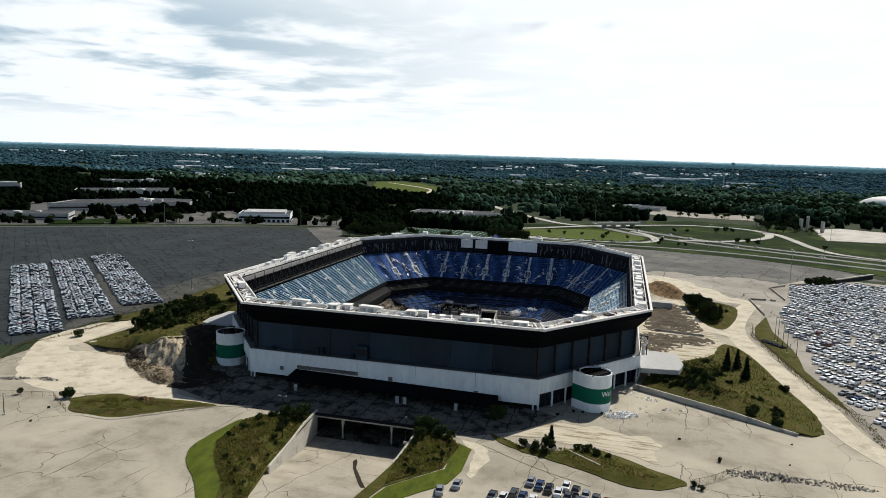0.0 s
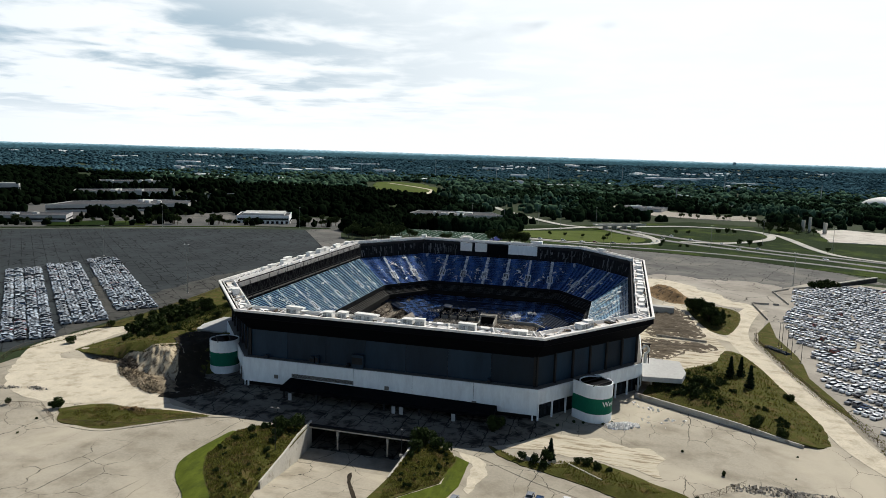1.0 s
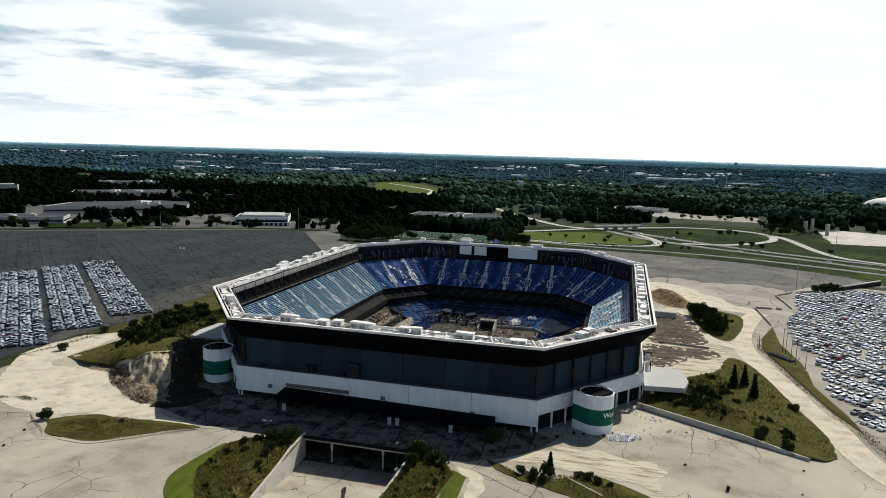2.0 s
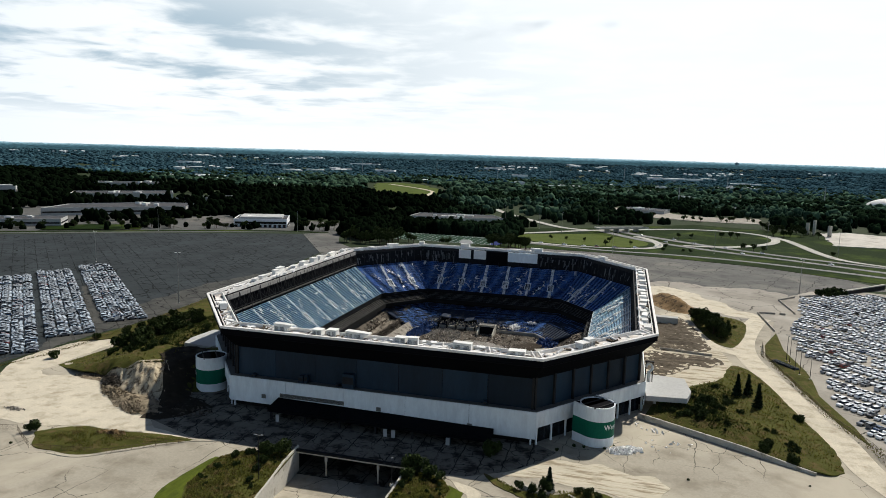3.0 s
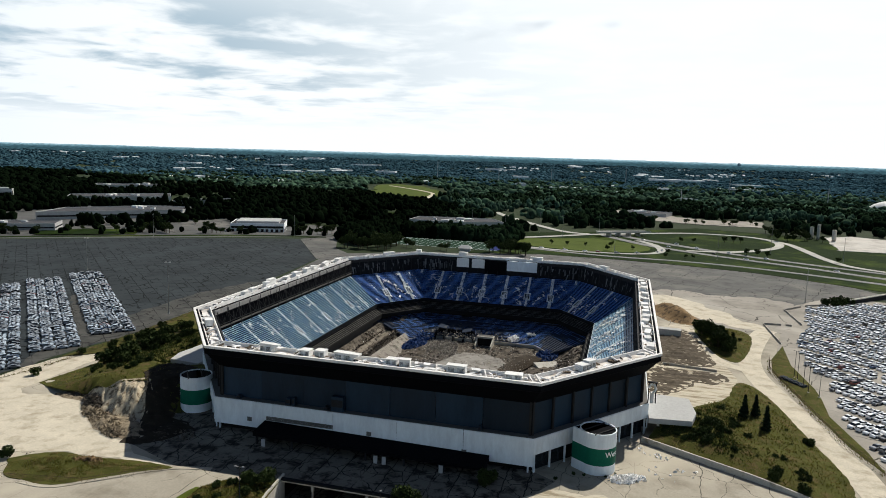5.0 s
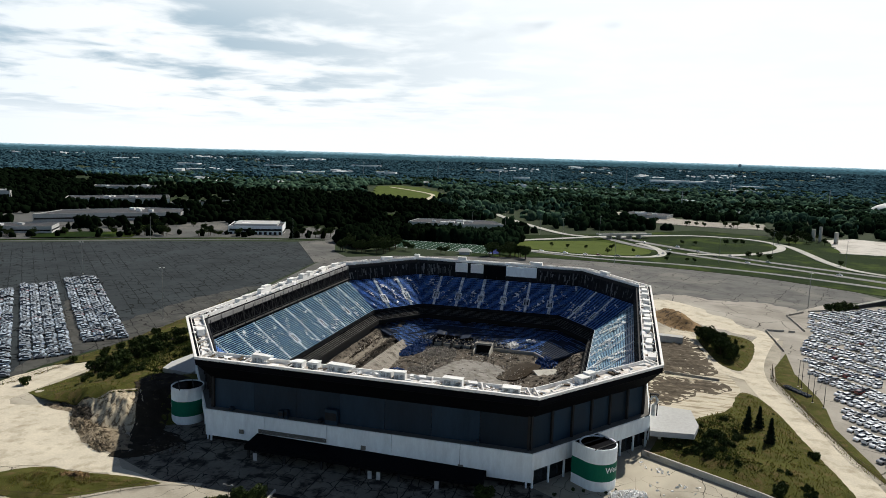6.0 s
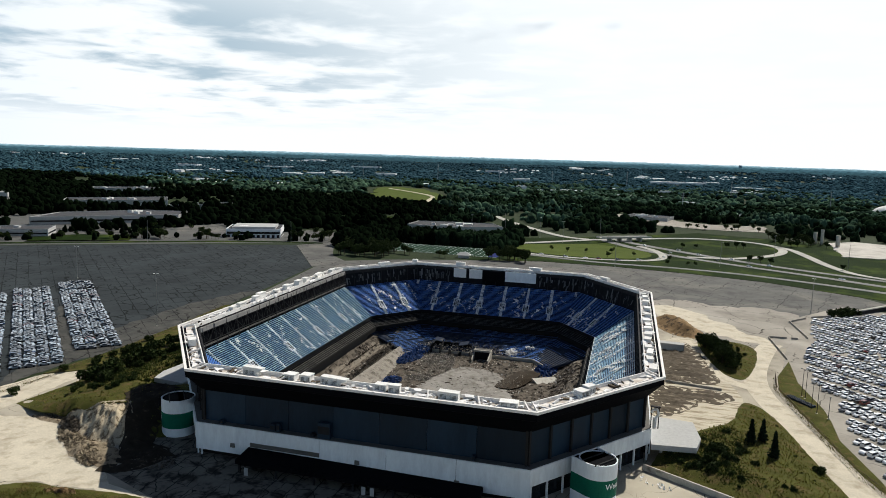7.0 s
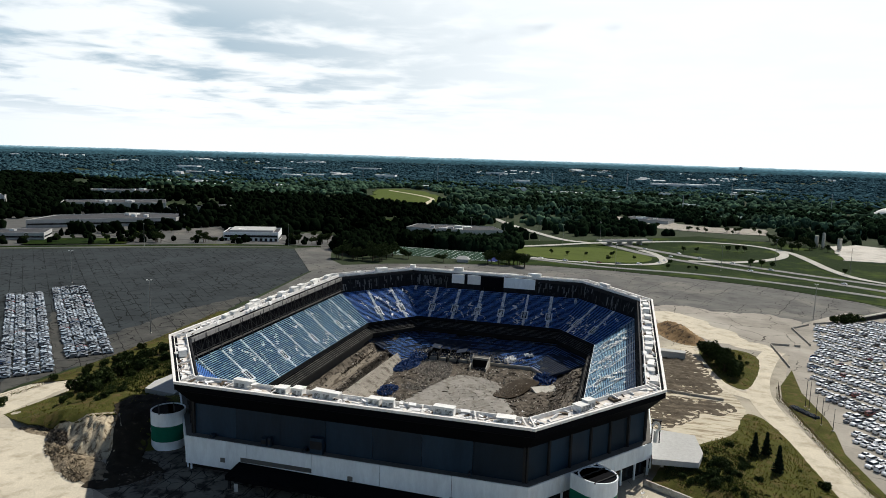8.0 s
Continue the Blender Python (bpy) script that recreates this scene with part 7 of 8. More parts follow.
def lots():
    rnd = random.Random(5)
    u, w = Vector((-.72, .69)).normalized(), Vector((.69, .72)).normalized()
    rows = []
    # west car park: three blocks, four cars deep, packed side by side
    for origin, length, gaps in (((-157.5, -93.5), 176, (148, 153)), ((-157.0, -64.0), 168, ()), ((-153.8, -35.0), 164, (136, 140))):
        o = Vector(origin)
        for col in range(4):
            s = rnd.uniform(0, 1.5)
            end = length - rnd.uniform(0, 4)
            while s < end:
                s += rnd.uniform(2.1, 2.4) + (1.3 if rnd.random() < .13 else 0)
                if gaps and gaps[0] < s < gaps[1]:
                    continue
                p = o + u * s + w * (col * 4.78 + 2.3 + rnd.uniform(-.35, .35))
                rows.append((p.x, p.y, math.degrees(math.atan2(w.y, w.x)) + rnd.uniform(-2.5, 2.5) + (180 if rnd.random() < .2 else 0), int(rnd.random() < .22), 0.08))
    car_mass("packed_cars", rows, "block of stored cars packed side by side", M_PAINT_WEST)
    # east car park: double rows, cars side by side, with driving aisles between
    edge = [(174, 158), (166, 130), (160, 98), (152, 79), (148, 59), (147, 45), (145, 30), (147, 6), (145, -10), (141, -36), (143, -56), (147, -82), (160, -100), (300, -60), (290, 150), (215, 185)]
    u2, w2 = Vector((.64, -.77)), Vector((.77, .64))
    near, far = [], []
    for band in range(-5, 14):
        for row in range(2):
            v = 113.6 + band * 14.2 + row * 5.2
            s = -260 + rnd.uniform(0, 3)
            while s < 260:
                s += rnd.uniform(2.45, 2.75) if rnd.random() > .035 else 5.6
                p = u2 * s + w2 * (v + rnd.uniform(-.35, .35))
                if not inside(p.x, p.y, edge) or p.x > 260 or p.x - 0.36 * (p.y + 262) - 70 > 40:
                    continue
                spot = (p.x, p.y, math.degrees(math.atan2(w2.y, w2.x)) + rnd.uniform(-3, 3) + (180 if rnd.random() < .3 else 0), int(rnd.random() < .3), 0.06)
                (near if p.y < 150 else far).append(spot)
    near.sort(key=lambda r: r[1])
    for x, y, turn, suv, z in near[:284]:
        car(x, y, turn, suv)
    car_mass("packed_cars", near[284:] + far, "far rows of stored cars", M_PAINT_ISLE)
    # a few cars on the forecourt and on the highway
    for x, y, a in [(32.8, -160.4, 99), (35.9, -156.5, 90), (44.6, -159.2, 86), (47.0, -159.2, 86), (49.1, -156.8, 87), (51.2, -157.6, 87), (53.4, -158.4, 87),
                    (52.0, -149.7, 87), (54.2, -150.9, 87), (56.4, -152.0, 87), (58.6, -153.2, 87), (60.9, -154.6, 87), (63.2, -156.0, 87), (60.1, -149.5, 86), (62.4, -151.2, 86), (64.7, -152.5, 86), (67.0, -153.6, 86), (69.4, -154.8, 86)]:
        car(x, y, a, int(rnd.random() < .4), label="parked car with dark windows on the forecourt")
    for x, y, a in [(112, 468, -45), (152, 428, -42), (168, 446, -43), (176, 396, -42), (140, 470, -45), (122, 495, -47), (88, 520, -55), (104, 430, 95), (99, 409, 60), (80, 384, 30), (62, 372, 12), (45, 369, 5), (33, 367, 0), (15, 367, -5), (-8, 374, -22), (-22, 380, -28), (236, 340, -48), (196, 412, -43)]:
        car(x, y, a, int(rnd.random() < .4), z=land(x, y) + 0.68, label="car driving on the grey highway", group="highway cars")


lots()


# ---- trees and bushes ----
def tuft_crown(seed, n, shape, leaf, material):
    """A crown of many small bent leaf sprays inside an uneven outline. shape(rnd) gives a point."""
    rnd = random.Random(seed)
    v, f = [], []
    for _ in range(n):
        p = shape(rnd)
        for _ in range(2):
            a, b = Vector((rnd.gauss(0, 1), rnd.gauss(0, 1), rnd.gauss(0, .7))).normalized(), Vector((rnd.gauss(0, 1), rnd.gauss(0, 1), rnd.gauss(0, 1))).normalized()
            s = leaf * rnd.uniform(.6, 1.4)
            q = len(v)
            c = a.cross(b).normalized() * s * .25
            v += [p - a * s, p - b * s * .55 + c, p + a * s, p + b * s * .55 + c]
            f += [(q, q + 1, q + 2), (q, q + 2, q + 3)]
    return as_mesh("crown", (v, f), material)


def blobs(centres):
    def shape(rnd):
        c, r = centres[rnd.randrange(len(centres))]
        d = Vector((rnd.gauss(0, 1), rnd.gauss(0, 1), rnd.gauss(0, 1))).normalized() * (rnd.uniform(.55, 1.0) ** .6)
        return Vector((c[0] + d.x * r[0], c[1] + d.y * r[1], max(.1, c[2] + d.z * r[2])))
    return shape


def plant(kind, seed):
    """A tree, bush or fir of about unit size 1 m scale: returns trunk and crown meshes for a height of 6 m (bush 3 m, fir 8 m)."""
    rnd = random.Random(seed)
    h = Heap()
    if kind == "fir":
        h.tube((0, 0, -.3), (0, 0, 7.6), .17, .03, 7)
        tiers = []

        def shape(r):
            z = 0.7 + 7.1 * r.random() ** 1.15
            rad = (8.0 - z) * .27 * (0.75 + .25 * math.sin(z * 5.2)) * r.uniform(.35, 1.05)
            a = r.uniform(0, 2 * math.pi)
            return Vector((rad * math.cos(a), rad * math.sin(a), z - rad * .25))
        crown = tuft_crown(seed, 620, shape, .42, M_FIR)
    elif kind == "bush":
        for _ in range(5):
            h.tube((0, 0, -.2), (rnd.uniform(-.9, .9), rnd.uniform(-.9, .9), 1.6), .06, .02, 5)
        cs = [((rnd.uniform(-.9, .9), rnd.uniform(-.9, .9), rnd.uniform(.7, 1.7)), (rnd.uniform(.7, 1.2), rnd.uniform(.7, 1.2), rnd.uniform(.6, 1.1))) for _ in range(6)]
        crown = tuft_crown(seed, 420, blobs(cs), .26, M_LEAF)
    else:
        h.tube((0, 0, -.3), (.1, 0, 2.6), .2, .13, 7)
        cs = []
        for k in range(7):
            a = k * 2.4 + rnd.uniform(-.3, .3)
            e = (1.5 * math.cos(a) * rnd.uniform(.5, 1), 1.5 * math.sin(a) * rnd.uniform(.5, 1), rnd.uniform(2.8, 4.9))
            h.tube((.08, 0, 1.6 + .12 * k), e, .08, .02, 5)
            cs.append((e, (rnd.uniform(.9, 1.4), rnd.uniform(.9, 1.4), rnd.uniform(.7, 1.1))))
        crown = tuft_crown(seed, 560, blobs(cs), .34, M_LEAF)
    return as_mesh("trunk", (h.v, h.f), M_BARK), crown


PLANTS = {kind: [plant(kind, 11 * k + len(kind)) for k in range(3)] for kind in ("fir", "bush", "tree")}
LABELS = {"fir": ("fir_tree", "dark green conical fir on the grass mound", "tree"), "bush": ("bush", "dense dark green wild bush", "bush"), "tree": ("tree", "small leafy tree with dark green crown", "tree")}


def grow(kind, x, y, z, size, turn=0.0, label="", group=""):
    """size: how many times the model's height."""
    name, text, cat = LABELS[kind]
    t = thing(name, label or text, cat, group or ("mound firs" if kind == "fir" else "wild bushes" if kind == "bush" else "young trees"), at=(x, y, z), turn=turn)
    t.scale = (size,) * 3
    tr, cr = PLANTS[kind][int(abs(x * 7 + y * 3)) % 3]
    for n, me in (("trunk", tr), ("crown", cr)):
        new(n, me).parent = t


EAST_HILL = [(128, -94), (129, -78), (125.5, -55), (121.5, -27), (116.5, -10), (111, -9.5), (104, -33), (93, -46), (84, -58), (79, -71), (119, -96.5)]
BANK_W = [(-24, -161), (-28.8, -152.5), (-29.5, -144), (-29.5, -137), (-26.5, -132.5), (-13.8, -128.6), (-10.4, -160), (-7, -178), (-15, -171)]
BANK_E = [(18.8, -128.2), (28, -130.4), (31.4, -135.7), (30.2, -149), (20, -161), (18.8, -150)]
WEST_BRUSH = [(-122, -88), (-121, -60), (-118, -20), (-104, 4), (-92, -20), (-92, -84)]


def plants():
    rnd = random.Random(21)
    for x, y, s in ((107.7, -49.4, 1.0), (111.6, -45.5, .95), (112.8, -57, 1.05)):
        grow("fir", x, y, hill_e(x, y) if y > -100 else .6, s, rnd.uniform(0, 360))
    for x, y, s in ((109.8, -87.8, 1.3), (116.2, -93.5, 1.1), (124.1, -59.2, 1.1), (97, -62, 1.2), (94, -67, 1.3), (96, -60, 1.2), (99, -66, 1.2), (101, -76, .8), (95, -72, 1.2), (88, -71, .8), (103, -60, 1.0), (106, -66, .8), (91, -71, 1.0)):
        grow("bush", x, y, hill_e(x, y) - .5 * s, s, rnd.uniform(0, 360), "dark weedy bush on the grass mound")
    grow("fir", 54.5, -129.5, .4, .78, 40, "tall dark narrow shrub on the weedy island", "island shrubs")
    grow("bush", 53.2, -129.9, .6, 1.2, 10, "scrubby bush on the weedy island")
    # the dark thicket on the small island
    for k in range(16):
        f = k / 15
        x, y = 106.5 + 9.5 * f + rnd.uniform(-2.5, 2.5), 76 - 37 * f + rnd.uniform(-3, 3)
        grow("tree" if k % 2 else "bush", x, y, .6, rnd.uniform(1.15, 1.5) if k % 2 else rnd.uniform(2.0, 2.7), rnd.uniform(0, 360), "dense dark thicket tree on the grass island", "thicket")
    for x, y, s in ((120, 66, .9), (122, 60, .6), (118, 74, .6)):
        grow("bush", x, y, 1.2, s, rnd.uniform(0, 360))
    # at the end of the wall on the highway slope
    for x, y, s in ((186, 172, 1.9), (190, 174, 2.3), (194, 177, 2.2), (198.5, 180, 1.9), (203, 184, 1.3)):
        grow("bush", x, y, land(x, y) - .3, s, rnd.uniform(0, 360), "dense dark bush at the end of the low wall", "wall bushes")
    # along the west fence and on the west mound
    for x, y, s in ((-134, -83, 1.2), (-121, -65, 2.2), (-117.7, -60.9, 2.6), (-116, -54, 2.4), (-118, -46, 2.5), (-120, -36, 2.3), (-120.8, -25, 2.2), (-122, -14, 2.0), (-112, -66, 1.8), (-106, -70, 1.3), (-113, -40, 1.9), (-138, -57, 1.2), (-137, -40, .9), (-136, -10, 1.3), (-104, -80, 1.0), (-114, -78, 1.0), (-110, -28, 1.5)):
        grow("bush", x, y, hill_w(x, y) if x > -126 else 0, s, rnd.uniform(0, 360), "dense dark bush along the fence and mound")
    for x, y, s in ((-87, -138.4, 1.2), (-88.5, -139.6, .8), (-103, -141, .7), (-25, -138, .8), (-18, -134, 1.3), (-15.5, -131.5, 1.5), (-20, -132.5, 1.2), (-17, -138, .9), (-22, -135, .9), (-27, -150, .5), (-15, -148, .6), (-22, -142, .7), (-26, -144, .6), (-16, -143, .8)):
        grow("bush", x, y, .3 if x < -40 else .9, s, rnd.uniform(0, 360), "wild bush on the overgrown bank")
    for x, y, s in ((22, -131, 1.5), (25.5, -132.5, 1.3), (20.5, -135, 1.2), (28, -133, .9), (20.4, -139, .7), (37.8, -112.6, 1.7), (36.5, -113.8, 1.0), (19.8, -129.5, 1.6)):
        grow("bush", x, y, .2 if y > -120 else 1.0, s, rnd.uniform(0, 360), "dark bush beside the sunken drive")
    for x, y, s in ((64, -129.5, .9), (66.5, -130.5, .8), (61.5, -128.8, .7), (47, -130, .8), (50.5, -131.5, .9), (53, -133, .8), (69, -131.5, .6), (96.5, -123, .45), (89, -139.6, .6), (90.5, -140.5, .5)):
        grow("bush", x, y, .4 if x < 88 else 0, s, rnd.uniform(0, 360), "scrubby bush on the weedy island")
    for k in range(44):
        f = rnd.random()
        x, y = 82 + 36 * f + rnd.uniform(-1, 7), -71 - 22 * f + rnd.uniform(1.5, 12)
        if inside(x, y, EAST_HILL):
            grow("bush", x, y, hill_e(x, y) - .3, rnd.uniform(.3, .75), rnd.uniform(0, 360), "dark weedy bush on the grass mound")
    for k in range(26):
        f = rnd.random()
        grow("bush", -128 - 8 * rnd.random() + 12 * f, -46 + 100 * f, 0, rnd.uniform(.7, 1.7), rnd.uniform(0, 360), "dense dark bush along the fence and mound")
    # dense low brush on the arena side of the east mound and over the west mound
    for poly, hz, n, lo, hi in (([(84, -62), (93, -48), (105, -38), (108, -54), (98, -73), (81, -69)], hill_e, 70, .45, 1.0), (WEST_BRUSH, hill_w, 60, .5, 1.2)):
        for k in range(n):
            x, y = rnd.uniform(min(p[0] for p in poly), max(p[0] for p in poly)), rnd.uniform(min(p[1] for p in poly), max(p[1] for p in poly))
            if inside(x, y, poly) and noise.noise((x * .09, y * .09, 71)) > -.15:
                grow("bush", x, y, hz(x, y) - .5, rnd.uniform(lo, hi), rnd.uniform(0, 360), "dark weedy bush on the grass mound")
    for x, y, q in ((58.2, -100.2, .4), (61, -100.0, .35), (66.5, -99.2, .3), (54, -104.5, .4), (69.0, -97, .3), (87.7, -111.6, .26), (113.8, -119.7, .18), (117.1, -105.4, .2), (-83.6, -156.6, .25), (-86.5, -147.2, .3)):
        grow("bush", x, y, -.1, q, rnd.uniform(0, 360), "small weed clump in the cracked paving", "paving weeds")
    # low scrub spread over the banks
    for k in range(300):
        poly, hz = ((BANK_W, lambda x, y: 1.0), (BANK_E, lambda x, y: .9), (EAST_HILL, hill_e), (WEST_BRUSH, hill_w))[k % 4]
        if k % 8 == 2:
            continue
        x, y = rnd.uniform(min(p[0] for p in poly), max(p[0] for p in poly)), rnd.uniform(min(p[1] for p in poly), max(p[1] for p in poly))
        if inside(x, y, poly) and edge_distance(x, y, poly) > .8:
            grow("bush", x, y, hz(x, y) - .2, rnd.uniform(.2, .42), rnd.uniform(0, 360), "low wild scrub in the tall grass", "low scrub")
    for k in range(16):
        x, y = rnd.uniform(70, 250), rnd.uniform(735, 800)
        grow("tree", x, y, land(x, y) + .5, rnd.uniform(.9, 1.6), rnd.uniform(0, 360), "small tree in the shop car park", "car park trees")
    for k in range(26):
        x, y = rnd.uniform(238, 300), rnd.uniform(585, 690)
        grow("tree", x, y, land(x, y) + .1, rnd.uniform(1.2, 2.1), rnd.uniform(0, 360), "dark leafy tree beside the gravel yard", "yard trees")
    # trees on the highway grass and behind the arena
    for x, y, s in ((-4, 428, 1.2), (12, 424, 1.1), (30, 430, 1.0), (55, 436, 1.5), (52, 398, 1.3), (76, 425, 1.0), (108, 402, 1.2), (128, 520, 1.4), (142, 525, 1.3), (176, 545, 1.6), (186, 548, 1.8), (194, 552, 1.6), (183, 440, 1.6), (192, 436, 1.7), (200, 430, 1.5), (104, 366, 1.0), (122, 372, .9), (128, 370, 1.0), (258, 420, 1.3), (300, 330, 1.4), (196, 182, 1.1)):
        grow("tree", x, y, land(x, y) + .2, s * .78, rnd.uniform(0, 360), "lone roadside tree with rounded crown", "roadside trees")
    for k in range(34):
        x, y = rnd.uniform(-172, -128), rnd.uniform(268, 318)
        grow("tree", x, y, land(x, y), rnd.uniform(1.5, 2.3), rnd.uniform(0, 360), "dark leafy tree behind the arena", "trees behind the arena")
    for k in range(14):
        x, y = rnd.uniform(-44, -10), rnd.uniform(292, 325)
        grow("tree", x, y, land(x, y), rnd.uniform(1.6, 2.2), rnd.uniform(0, 360), "dark leafy tree behind the arena", "trees behind the arena")
    for x, y, s in ((-118, 300, 1.6), (-112, 296, 1.3), (-80, 294, 1.4), (-86, 297, 1.2)):
        grow("tree", x, y, land(x, y), s, rnd.uniform(0, 360), "dark leafy tree behind the arena", "trees behind the arena")
    for k in range(64):
        f = rnd.random()
        x, y = -480 + 275 * f + rnd.uniform(-8, 8), 212 + 150 * f + (rnd.uniform(2, 14) if k % 3 else rnd.uniform(10, 110))
        if (-345 < x < -250 and 318 < y < 400) or (x < -420 and y > 275):
            continue
        grow("tree", x, y, land(x, y), rnd.uniform(.9, 1.9), rnd.uniform(0, 360), "dark street tree beyond the car park", "street trees")


plants()


# ---- poles and fences ----
def lamp_post(x, y, h, heads=2, turn=0.0, z=None):
    t = thing("street_lamp", "tall galvanised lamp post with flood heads", "street lamp", "lamp posts", at=(x, y, land(x, y) if z is None else z), turn=turn)
    big = h > 15
    Heap().tube((0, 0, 0), (0, 0, h), .22 if big else .13, .11 if big else .07, 8).done("pole", M_POLE if big else M_STEEL, t)
    Heap().box(-.4, .4, -.4, .4, -.2, .45, taper=.05).done("footing", M_CONC_WALL, t)
    for k in range(heads):
        s = k * 2 - heads + 1
        Heap().beam((0, 0, h - .1), (s * .9, 0, h + .1), .1).done("arm", M_POLE, t)
        w = .45 if big else .3
        Heap().box(s * .9 - w, s * .9 + w, -w * .6, w * .6, h, h + .2, taper=.06).done("lamp_head", M_UNIT if big else M_POLE, t)


for x, y, h in ((-150.3, 13.6, 26), (-275.5, 98.6, 21), (176, 177, 21), (-13.6, -146, 12), (17.4, -137.5, 7), (-94, -155, 6), (135.3, 11.8, 11), (136.0, 9.5, 11), (135.5, -2.0, 11), (136.3, -6.2, 11), (138.9, -10.6, 8),
                (-30, 540, 24), (0, 505, 24), (38, 560, 24), (-75, 560, 24), (-110, 530, 24), (210, 470, 24), (262, 420, 24), (150, 385, 22), (60, 320, 22), (-350, 262, 20), (-240, 325, 20)):
    lamp_post(x, y, h, 2 if h > 9 else 1, (x * 13) % 180)


def fence(points, h, label, spacing=3.0, lean=0.0, boards=False):
    t = thing("fence", label, "fence", "fences")
    line = points
    rnd = random.Random(int(abs(points[0][0])))
    for (ax, ay), (bx, by) in zip(line, line[1:]):
        n = max(1, round(math.dist((ax, ay), (bx, by)) / spacing))
        for k in range(n):
            x, y = ax + (bx - ax) * k / n, ay + (by - ay) * k / n
            Heap().tube((x, y, -.2), (x + rnd.uniform(-lean, lean), y + rnd.uniform(-lean, lean), h), .05, n=5).done("post", M_WIRE, t)
        Heap().beam((ax, ay, h - .05), (bx, by, h - .05), .06).done("top_rail", M_WIRE, t)
        net = Heap()
        L = math.dist((ax, ay), (bx, by))
        m = max(1, round(L / .45))
        for k in range(m):
            for s in (0, 1):
                a, b = k / m, (k + 1.6) / m
                if b > 1:
                    continue
                p, q = (ax + (bx - ax) * a, ay + (by - ay) * a), (ax + (bx - ax) * b, ay + (by - ay) * b)
                net.beam((*p, .1 if s else h - .1), (*q, h - .1 if s else .1), .016)
        net.done("wire_net", M_WIRE, t)
    return t


fence([(146, -112), (141.5, -101), (140.2, -75), (135, -56), (131.8, -27), (127.5, 17), (130.5, 36)], 2.2, "rusty sagging chain-link fence beside the track", lean=.15)
fence([(-135.5, -117.6), (-144.2, -100), (-145.5, -93), (-139, -80.7), (-137.8, -66.7), (-137, -47), (-137.5, -22.6), (-137.6, -4.5), (-138, 19), (-144, 60)], 2.0, "rusty chain-link fence along the car park")
fence([(-122, -150), (-104, -143), (-92, -140), (-80, -147.8)], 1.8, "sagging chain-link fence on the forecourt", lean=.25)
fence([(-80, -148), (-59, -144), (-43, -131)], 1.3, "low wire fence along the grass island", lean=.15)
fence([(88, -140), (92, -137), (98, -131), (101, -128)], 1.8, "bent chain-link fence by the rubble", lean=.3)


# ---- rubble ----
def chunk(rnd, s, flat_=0.6):
    bm = bmesh.new()
    pts = [Vector((rnd.gauss(0, 1), rnd.gauss(0, 1), rnd.gauss(0, flat_))).normalized() * s * rnd.uniform(.6, 1.2) for _ in range(9)]
    vs = [bm.verts.new(p) for p in pts]
    bmesh.ops.convex_hull(bm, input=vs)
    for v in [v for v in bm.verts if not v.link_faces]:
        bm.verts.remove(v)
    bm.verts.index_update()
    out = [v.co.copy() for v in bm.verts], [tuple(v.index for v in f.verts) for f in bm.faces]
    bm.free()
    return out


def heap_of(name, label, x, y, z, rx, ry, h, n, s, material, seed, turn=0.0, category="rubble"):
    """A heap of broken pieces, too many to count."""
    rnd = random.Random(seed)
    hp = Heap()
    stock = [chunk(rnd, 1.0) for _ in range(8)]
    for _ in range(n):
        a, r = rnd.uniform(0, 2 * math.pi), math.sqrt(rnd.random())
        px, py = r * math.cos(a), r * math.sin(a)
        pz = h * (1 - r) ** 1.2 * rnd.uniform(.2, 1)
        v, f = stock[rnd.randrange(8)]
        m = Matrix.Translation((x, y, z)) @ pose(0, 0, 0, 0, 0, turn) @ Matrix.Translation((px * rx, py * ry, pz)) @ Euler([rnd.uniform(0, 6.28) for _ in range(3)]).to_matrix().to_4x4() @ Matrix.Diagonal((*[s * rnd.uniform(.4, 1.5) for _ in range(2)], s * rnd.uniform(.2, .8), 1))
        hp.add([m @ p for p in v], f)
    return tagged(hp.done(name, material), label, category, kind="stuff")


heap_of("debris_pile", "pile of torn white roof membrane by the tower", 72.0, -98.6, .1, 5.4, 2.6, 1.2, 260, .5, M_WHITE_DEBRIS, 1, 25)
heap_of("debris_pile", "white planks dropped on the concrete", 84.5, -91, .05, 7, 5, .1, 16, .6, M_WHITE_DEBRIS, 47, 10)
heap_of("soil_heap", "bare brown soil heap on the weedy island", -66, -134, .5, 4.5, 1.6, .9, 160, .5, M_SOIL, 31, 5, "soil")
heap_of("soil_heap", "dark clods strewn below the mound", -56, -112, .1, 7, 4, .3, 120, .5, M_DIRT, 34, 0, "soil")
heap_of("soil_heap", "clay lumps fallen from the cut face", -89, -105.5, .4, 10, 3.4, 1.3, 420, .5, M_CLOD, 33, -38, "soil")
heap_of("soil_heap", "brown clods slumped below the cut face", -94.5, -99.6, .8, 6.5, 2.6, 2.8, 560, .7, M_DIRT, 35, -35, "soil")
heap_of("soil_heap", "brown clods slumped at the foot of the cut", -77, -112.5, .4, 10, 3.4, 1.5, 520, .55, M_CLOD, 37, -42, "soil")
heap_of("soil_heap", "brown soil slumped along the toe of the mound", -104, -94.4, .2, 9, 1.3, .9, 300, .45, M_DIRT, 36, 14, "soil")
heap_of("debris_pile", "scattered white scraps on the concrete", 79, -80, .05, 5.5, 1.6, .2, 22, .5, M_WHITE_DEBRIS, 2, -35)
